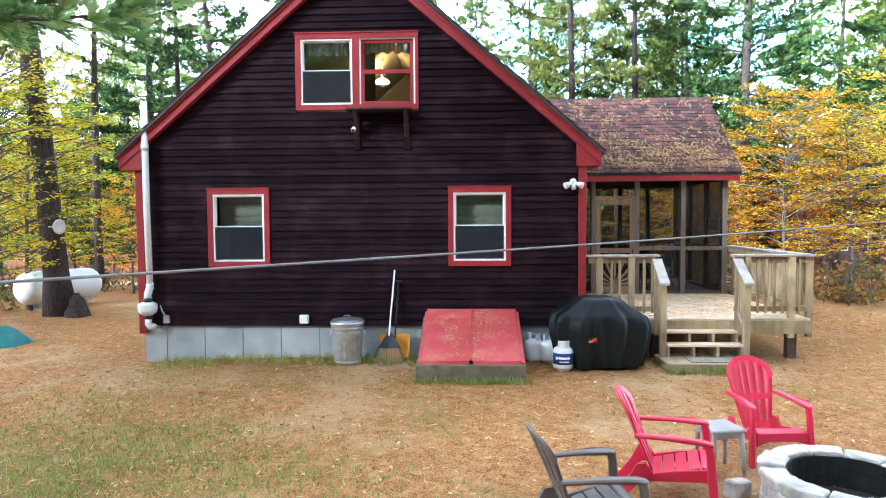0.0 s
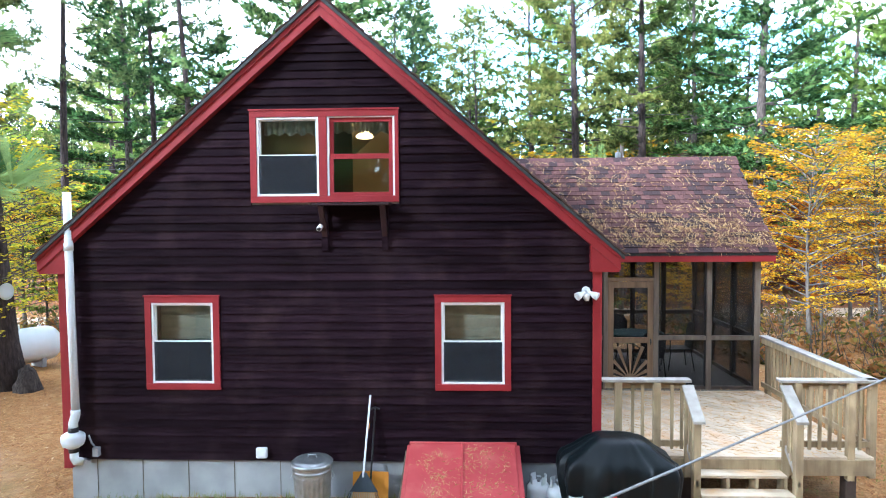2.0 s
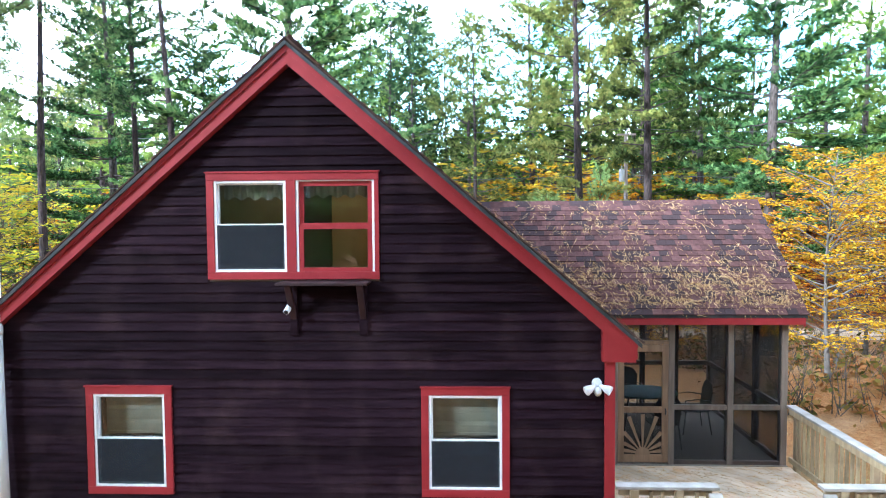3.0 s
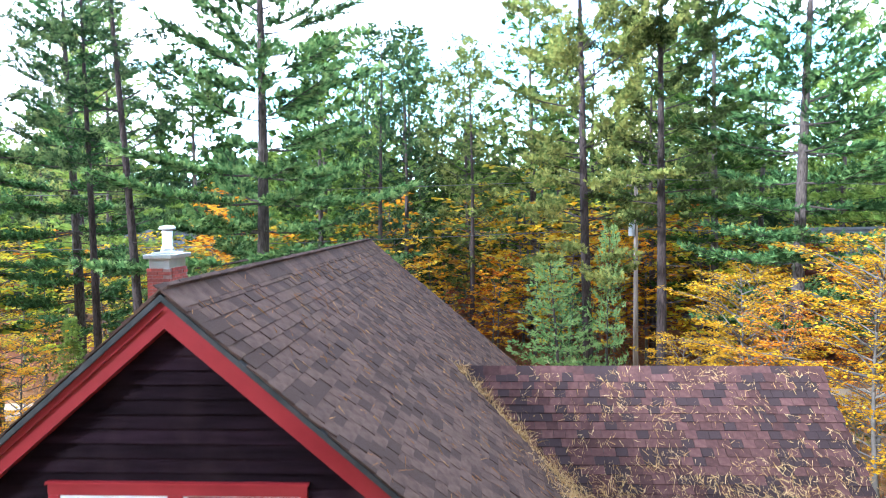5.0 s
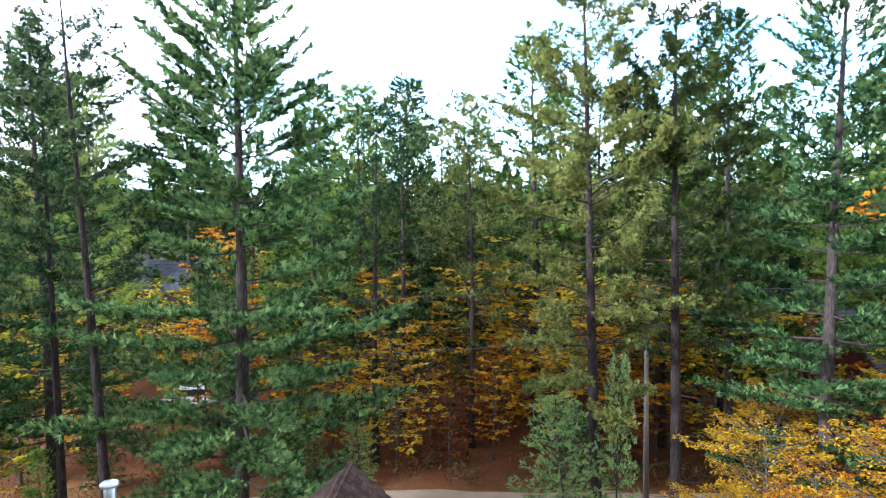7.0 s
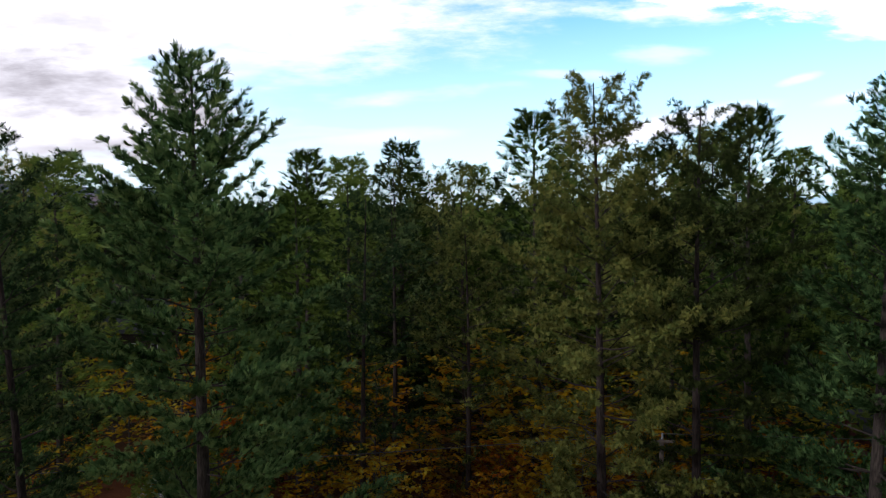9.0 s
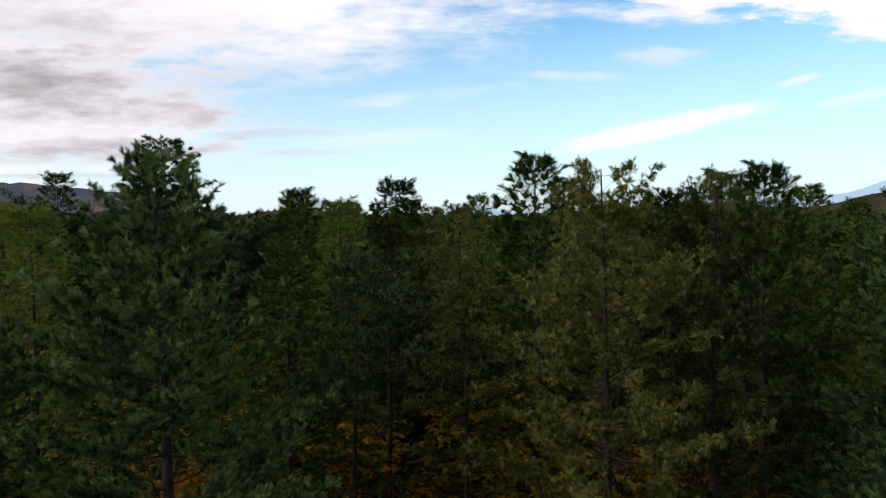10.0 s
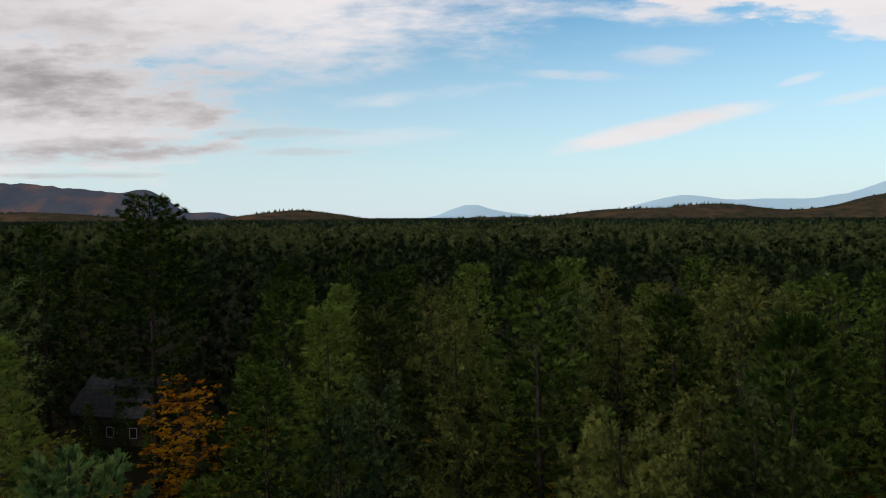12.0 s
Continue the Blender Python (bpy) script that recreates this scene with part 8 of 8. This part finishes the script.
def cottage(name, label, at, turn, size, wall, roof, ridge):
    w, d, h = size
    c = thing(name, label, "house", at, turn)
    bm = bmesh.new()
    prism(bm, [(-d / 2, 0), (d / 2, 0), (d / 2, h), (0, h + ridge), (-d / 2, h)], "x", -w / 2, w / 2)
    part("wall", bm, wall, c)
    for s in (-1, 1):
        bm = bmesh.new()
        k = ridge / (d / 2)
        prism(bm, [(0, h + ridge + 0.02), (s * (d / 2 + 0.4), h - 0.4 * k + 0.02), (s * (d / 2 + 0.4), h - 0.4 * k + 0.14), (0, h + ridge + 0.15)], "x", -w / 2 - 0.35, w / 2 + 0.35)
        ro = part("roof", bm, roof, c)
        for i in range(9):
            t = (i + 0.5) / 9
            y = s * (d / 2 + 0.4) * t
            z = h + ridge - abs(y) * k + 0.16
            bm = bmesh.new()
            box(bm, -w / 2 - 0.35, w / 2 + 0.35, y - 0.03, y + 0.03, z - 0.03, z + 0.015)
            part("roof_batten", bm, roof, ro)
    for x in (-w * 0.28, 0, w * 0.28):
        bm = bmesh.new()
        box(bm, x - 0.45, x + 0.45, -d / 2 - 0.04, -d / 2 + 0.02, 1.0, 2.2)
        wi = part("window", bm, M["white_vinyl"], c, "white framed window")
        bm = bmesh.new()
        box(bm, x - 0.38, x + 0.38, -d / 2 - 0.05, -d / 2 - 0.041, 1.07, 2.13)
        part("pane", bm, M["black"], wi, "dark window pane")


def parked_car():
    x, y = -11.6, 38.5
    c = thing("parked_car", "white parked car half hidden by the trees", "car", (x, y, ground_z(x, y) + 0.45), 12)
    bm = bmesh.new()
    prism(bm, [(-2.2, 0.3), (2.2, 0.3), (2.25, 0.75), (1.3, 0.92), (0.75, 1.42), (-1.2, 1.45), (-1.95, 0.95), (-2.25, 0.85)], "y", -0.85, 0.85)
    part("body", bm, M["tank_white"], c, bevel=0.06)
    bm = bmesh.new()
    prism(bm, [(1.12, 0.96), (0.70, 1.36), (-1.15, 1.38), (-1.7, 0.98)], "y", -0.865, 0.865)
    part("side_window", bm, M["black"], c, "dark side windows")
    for wx in (-1.35, 1.4):
        for wy in (-0.80, 0.80):
            bm = bmesh.new()
            lathe(bm, [(0.2, -0.1), (0.31, -0.09), (0.32, 0.0), (0.31, 0.09), (0.2, 0.1)], 18, (wx, wy, 0.31), pose(0, 0, 0, 90, 0, 0))
            w = part("wheel", bm, M["black"], c, "black tyre", smooth=True)
            bm = bmesh.new()
            lathe(bm, [(0.02, -0.11), (0.19, -0.105), (0.19, 0.105), (0.02, 0.11)], 14, (wx, wy, 0.31), pose(0, 0, 0, 90, 0, 0))
            part("rim", bm, M["grey_metal"], w, "grey rim")


vent_pipe()
outlet_box()
wall_shelf()
security_eye()
flood_light()
trash_can()
leaf_rake()
snow_shovel()
bulkhead()
gas_cylinder(6.46, -0.26, False)
gas_cylinder(6.70, -0.38, False)
gas_cylinder(6.84, -0.84, True)
covered_grill()
adirondack("adirondack_chair", "crimson resin adirondack chair by the fire pit", M["chair_red"], (8.27, -4.28, 0.1), 185, (0.82, 0.82, 0.92))
adirondack("adirondack_chair", "crimson resin adirondack chair by the fire pit", M["chair_red"], (7.10, -5.18, 0.1), -106)
adirondack("adirondack_chair", "grey-brown resin adirondack chair by the fire pit", M["chair_grey"], (6.28, -6.03, 0.1), -80)
side_table()
fire_pit()
porch_set()
indoor_things()
gas_tank()
small_yard_things()
overhead_line()
power_line()
cottage("red_cottage", "dark red cottage with a grey roof among the trees", (30.0, 36.0, -0.9), 20, (9, 7, 4.2), M["barn_red"], M["grey_roof"], 3.0)
cottage("grey_roofed_cottage", "cottage with a weathered grey roof deep in the wood", (-33.6, 80.0, -0.6), -6, (10, 9, 3.6), M["beam_dark"], M["grey_roof"], 3.2)
parked_car()

# ---- litter, grass and fallen needles ----
def scatter():
    rg = rnd(21)

    def on_ground(n, x0, x1, y0, y1):
        x, y = rg.uniform(x0, x1, n), rg.uniform(y0, y1, n)
        keep = ~((x > 0) & (x < 7.3) & (y > -0.03)) & ~((x > 4.68) & (x < 6.25) & (y > -1.6)) & ~((x > 7.3) & (x < 10.8) & (y > -0.1) & (y < 6.6))
        x, y = x[keep], y[keep]
        return np.stack([x, y, np.array([ground_z(a, b) for a, b in zip(x, y)]) + 0.012], 1)
    # fallen leaves over the yard
    c = on_ground(8500, -9, 16, -9, 8)
    v = leaf_quads(rg, c, 0.044, 0.3)
    ob = new("fallen_leaves", fast_mesh("fallen_leaves", v, quad_index(len(c)), M["fallen"]))
    tagged(ob, "pale and brown fallen leaves scattered over the yard", "leaves", kind="stuff")
    # needle tufts on the ground give it grain
    c = on_ground(34000, -7, 14, -8.5, 5)
    o = rg.normal(0, 1, c.shape)
    o[:, 2] = 0.05
    v = blades(rg, c, o, 1, 0.12, 0.009, 0.1, 0.02)
    ob = new("fallen_needles", fast_mesh("fallen_needles", v, tri_index(len(v) // 3), M["dry_needles"]))
    tagged(ob, "dry orange pine needles lying on the yard", "needles", kind="stuff")
    # grass along the foundation and in patches
    c1 = on_ground(620, 0.4, 4.7, -0.7, -0.05)
    c1 = c1[rg.rand(len(c1)) < np.clip(1.1 + c1[:, 1] * 1.2, 0, 1)]
    c2 = on_ground(130, 4.6, 6.3, -1.78, -1.59)
    c3 = on_ground(110, 8.3, 9.75, -1.16, -1.01)
    many = []
    for px, py, n, sp in ((1.2, -1.6, 300, 0.6), (2.6, -3.6, 340, 0.6), (3.4, -4.6, 300, 0.5), (0.6, -3.0, 260, 0.7), (3.4, -1.6, 240, 0.5), (5.0, -3.2, 120, 0.4), (2.0, -5.4, 500, 0.8), (3.0, -6.8, 300, 0.6), (11.8, 0.8, 200, 1.2), (13.2, 3.0, 260, 1.6), (10.0, -2.6, 60, 0.5), (1.8, -4.9, 900, 0.7), (2.6, -4.3, 500, 0.6), (0.2, -2.4, 350, 0.8), (1.2, -3.6, 420, 0.7), (3.6, -5.2, 420, 0.5), (4.6, -5.3, 250, 0.5), (-1.5, -3.2, 300, 0.9)):
        p = rg.normal(0, sp, (n, 2)) + (px, py)
        many.append(np.stack([p[:, 0], p[:, 1], np.array([ground_z(a, b) for a, b in p]) + 0.005], 1))
    c4 = np.concatenate(many)
    for cc, ln in ((np.concatenate([c1, c3]), 0.11), (c2, 0.10), (c4, 0.05)):
        o = rg.normal(0, 0.35, cc.shape)
        o[:, 2] = 0.8
        v = blades(rg, cc, o, 7 if ln > 0.06 else 3, ln, 0.009, 0.35, 0.3)
        ob = new("grass", fast_mesh("grass", v, tri_index(len(v) // 3), M["grass"]))
        tagged(ob, "short green grass tufts", "grass", kind="stuff")
    # dry needles on the porch roof, thicker towards the eave and in the valley
    s = (PORCH["ridge_z"] - PORCH["eave_z"]) / (PORCH["ridge_y"] - PORCH["eave_y"])
    pts = []
    for i in range(330):
        if i < 190:
            y = PORCH["eave_y"] + abs(rg.normal(0, 0.36)) + 0.04
            x, n, wide = rg.uniform(7.0, 10.85), rg.randint(10, 46), 0.15
        else:
            y = PORCH["eave_y"] + rg.uniform(0.3, 1.85)
            x, n, wide = rg.uniform(6.6, 10.85), rg.randint(4, 30), 0.12
        pts.append(rg.normal(0, 1, (n, 2)) * (wide, 0.030) + (x, PORCH["eave_y"] + round((y - PORCH["eave_y"]) / 0.127) * 0.127 + 0.03))
    for i in range(330):      # valley
        t = rg.uniform(0, 1)
        y = PORCH["ridge_y"] + (PORCH["eave_y"] - PORCH["ridge_y"]) * t
        z = PORCH["ridge_z"] - s * abs(PORCH["ridge_y"] - y)
        x = MID + (APEX + 0.06 - z) / SLOPE
        pts.append(rg.normal(0, 1, (7, 2)) * (0.05, 0.04) + (x + 0.03, y))
    p = np.concatenate(pts)
    p = p[(p[:, 1] > PORCH["eave_y"] - 0.02) & (p[:, 1] < PORCH["ridge_y"]) & (p[:, 0] < 10.95)]
    z = PORCH["ridge_z"] - s * np.abs(PORCH["ridge_y"] - p[:, 1])
    main = APEX + 0.07 - SLOPE * np.abs(p[:, 0] - MID)
    c = np.stack([p[:, 0], p[:, 1], np.maximum(z, main) + 0.022], 1)
    o = rg.normal(0, 1, c.shape)
    o[:, 2] = o[:, 1] * s
    v = blades(rg, c, o, 1, 0.12, 0.0095, 0.12, 0.03)
    ob = new("roof_needles", fast_mesh("roof_needles", v, tri_index(len(v) // 3), M["roof_needles"]))
    tagged(ob, "drifts of dry tan pine needles on the porch roof", "needles", kind="stuff")
    # a few on the main roof, the cellar doors and the deck
    y = rg.uniform(-0.1, 9.5, 2400)
    u = rg.uniform(0.1, 3.85, 2400)
    c = np.stack([MID + u, y, APEX + 0.085 - SLOPE * u], 1)
    o = rg.normal(0, 1, c.shape)
    o[:, 2] = -o[:, 0] * SLOPE
    v1 = blades(rg, c, o, 1, 0.14, 0.008, 0.1, 0.03)
    n = 1900
    t = rg.uniform(0, 1, n)
    hx, ht = rg.normal(5.47, 0.40, 90), rg.uniform(0.04, 0.96, 90)
    k = rg.randint(0, 90, n)
    t = np.clip(ht[k] + rg.normal(0, 0.035, n), 0.02, 0.98)
    c = np.stack([hx[k] + rg.normal(0, 0.05, n), -1.46 + 1.4 * t, 0.392 + 0.497 * t], 1)
    c = c[(c[:, 0] > 4.8) & (c[:, 0] < 6.15)]
    o = rg.normal(0, 1, c.shape)
    o[:, 2] = o[:, 1] * 0.35
    v2 = blades(rg, c, o, 1, 0.065, 0.009, 0.1, 0.02)
    n = 5200
    c = np.stack([rg.uniform(7.4, 10.7, n), rg.uniform(-0.05, 3.1, n), np.full(n, 0.766)], 1)
    o = rg.normal(0, 1, c.shape)
    o[:, 2] = 0
    v3 = blades(rg, c, o, 1, 0.13, 0.007, 0.05, 0.02)
    for name, v, label in (("roof_needles", v1, "stray dry needles on the brown roof"), ("door_needles", v2, "dry needles caught on the cellar doors"), ("deck_needles", v3, "dry needles covering the deck boards")):
        ob = new(name, fast_mesh(name, v, tri_index(len(v) // 3), M["roof_needles"] if name == "door_needles" else M["dry_needles"]))
        tagged(ob, label, "needles", kind="stuff")


scatter()
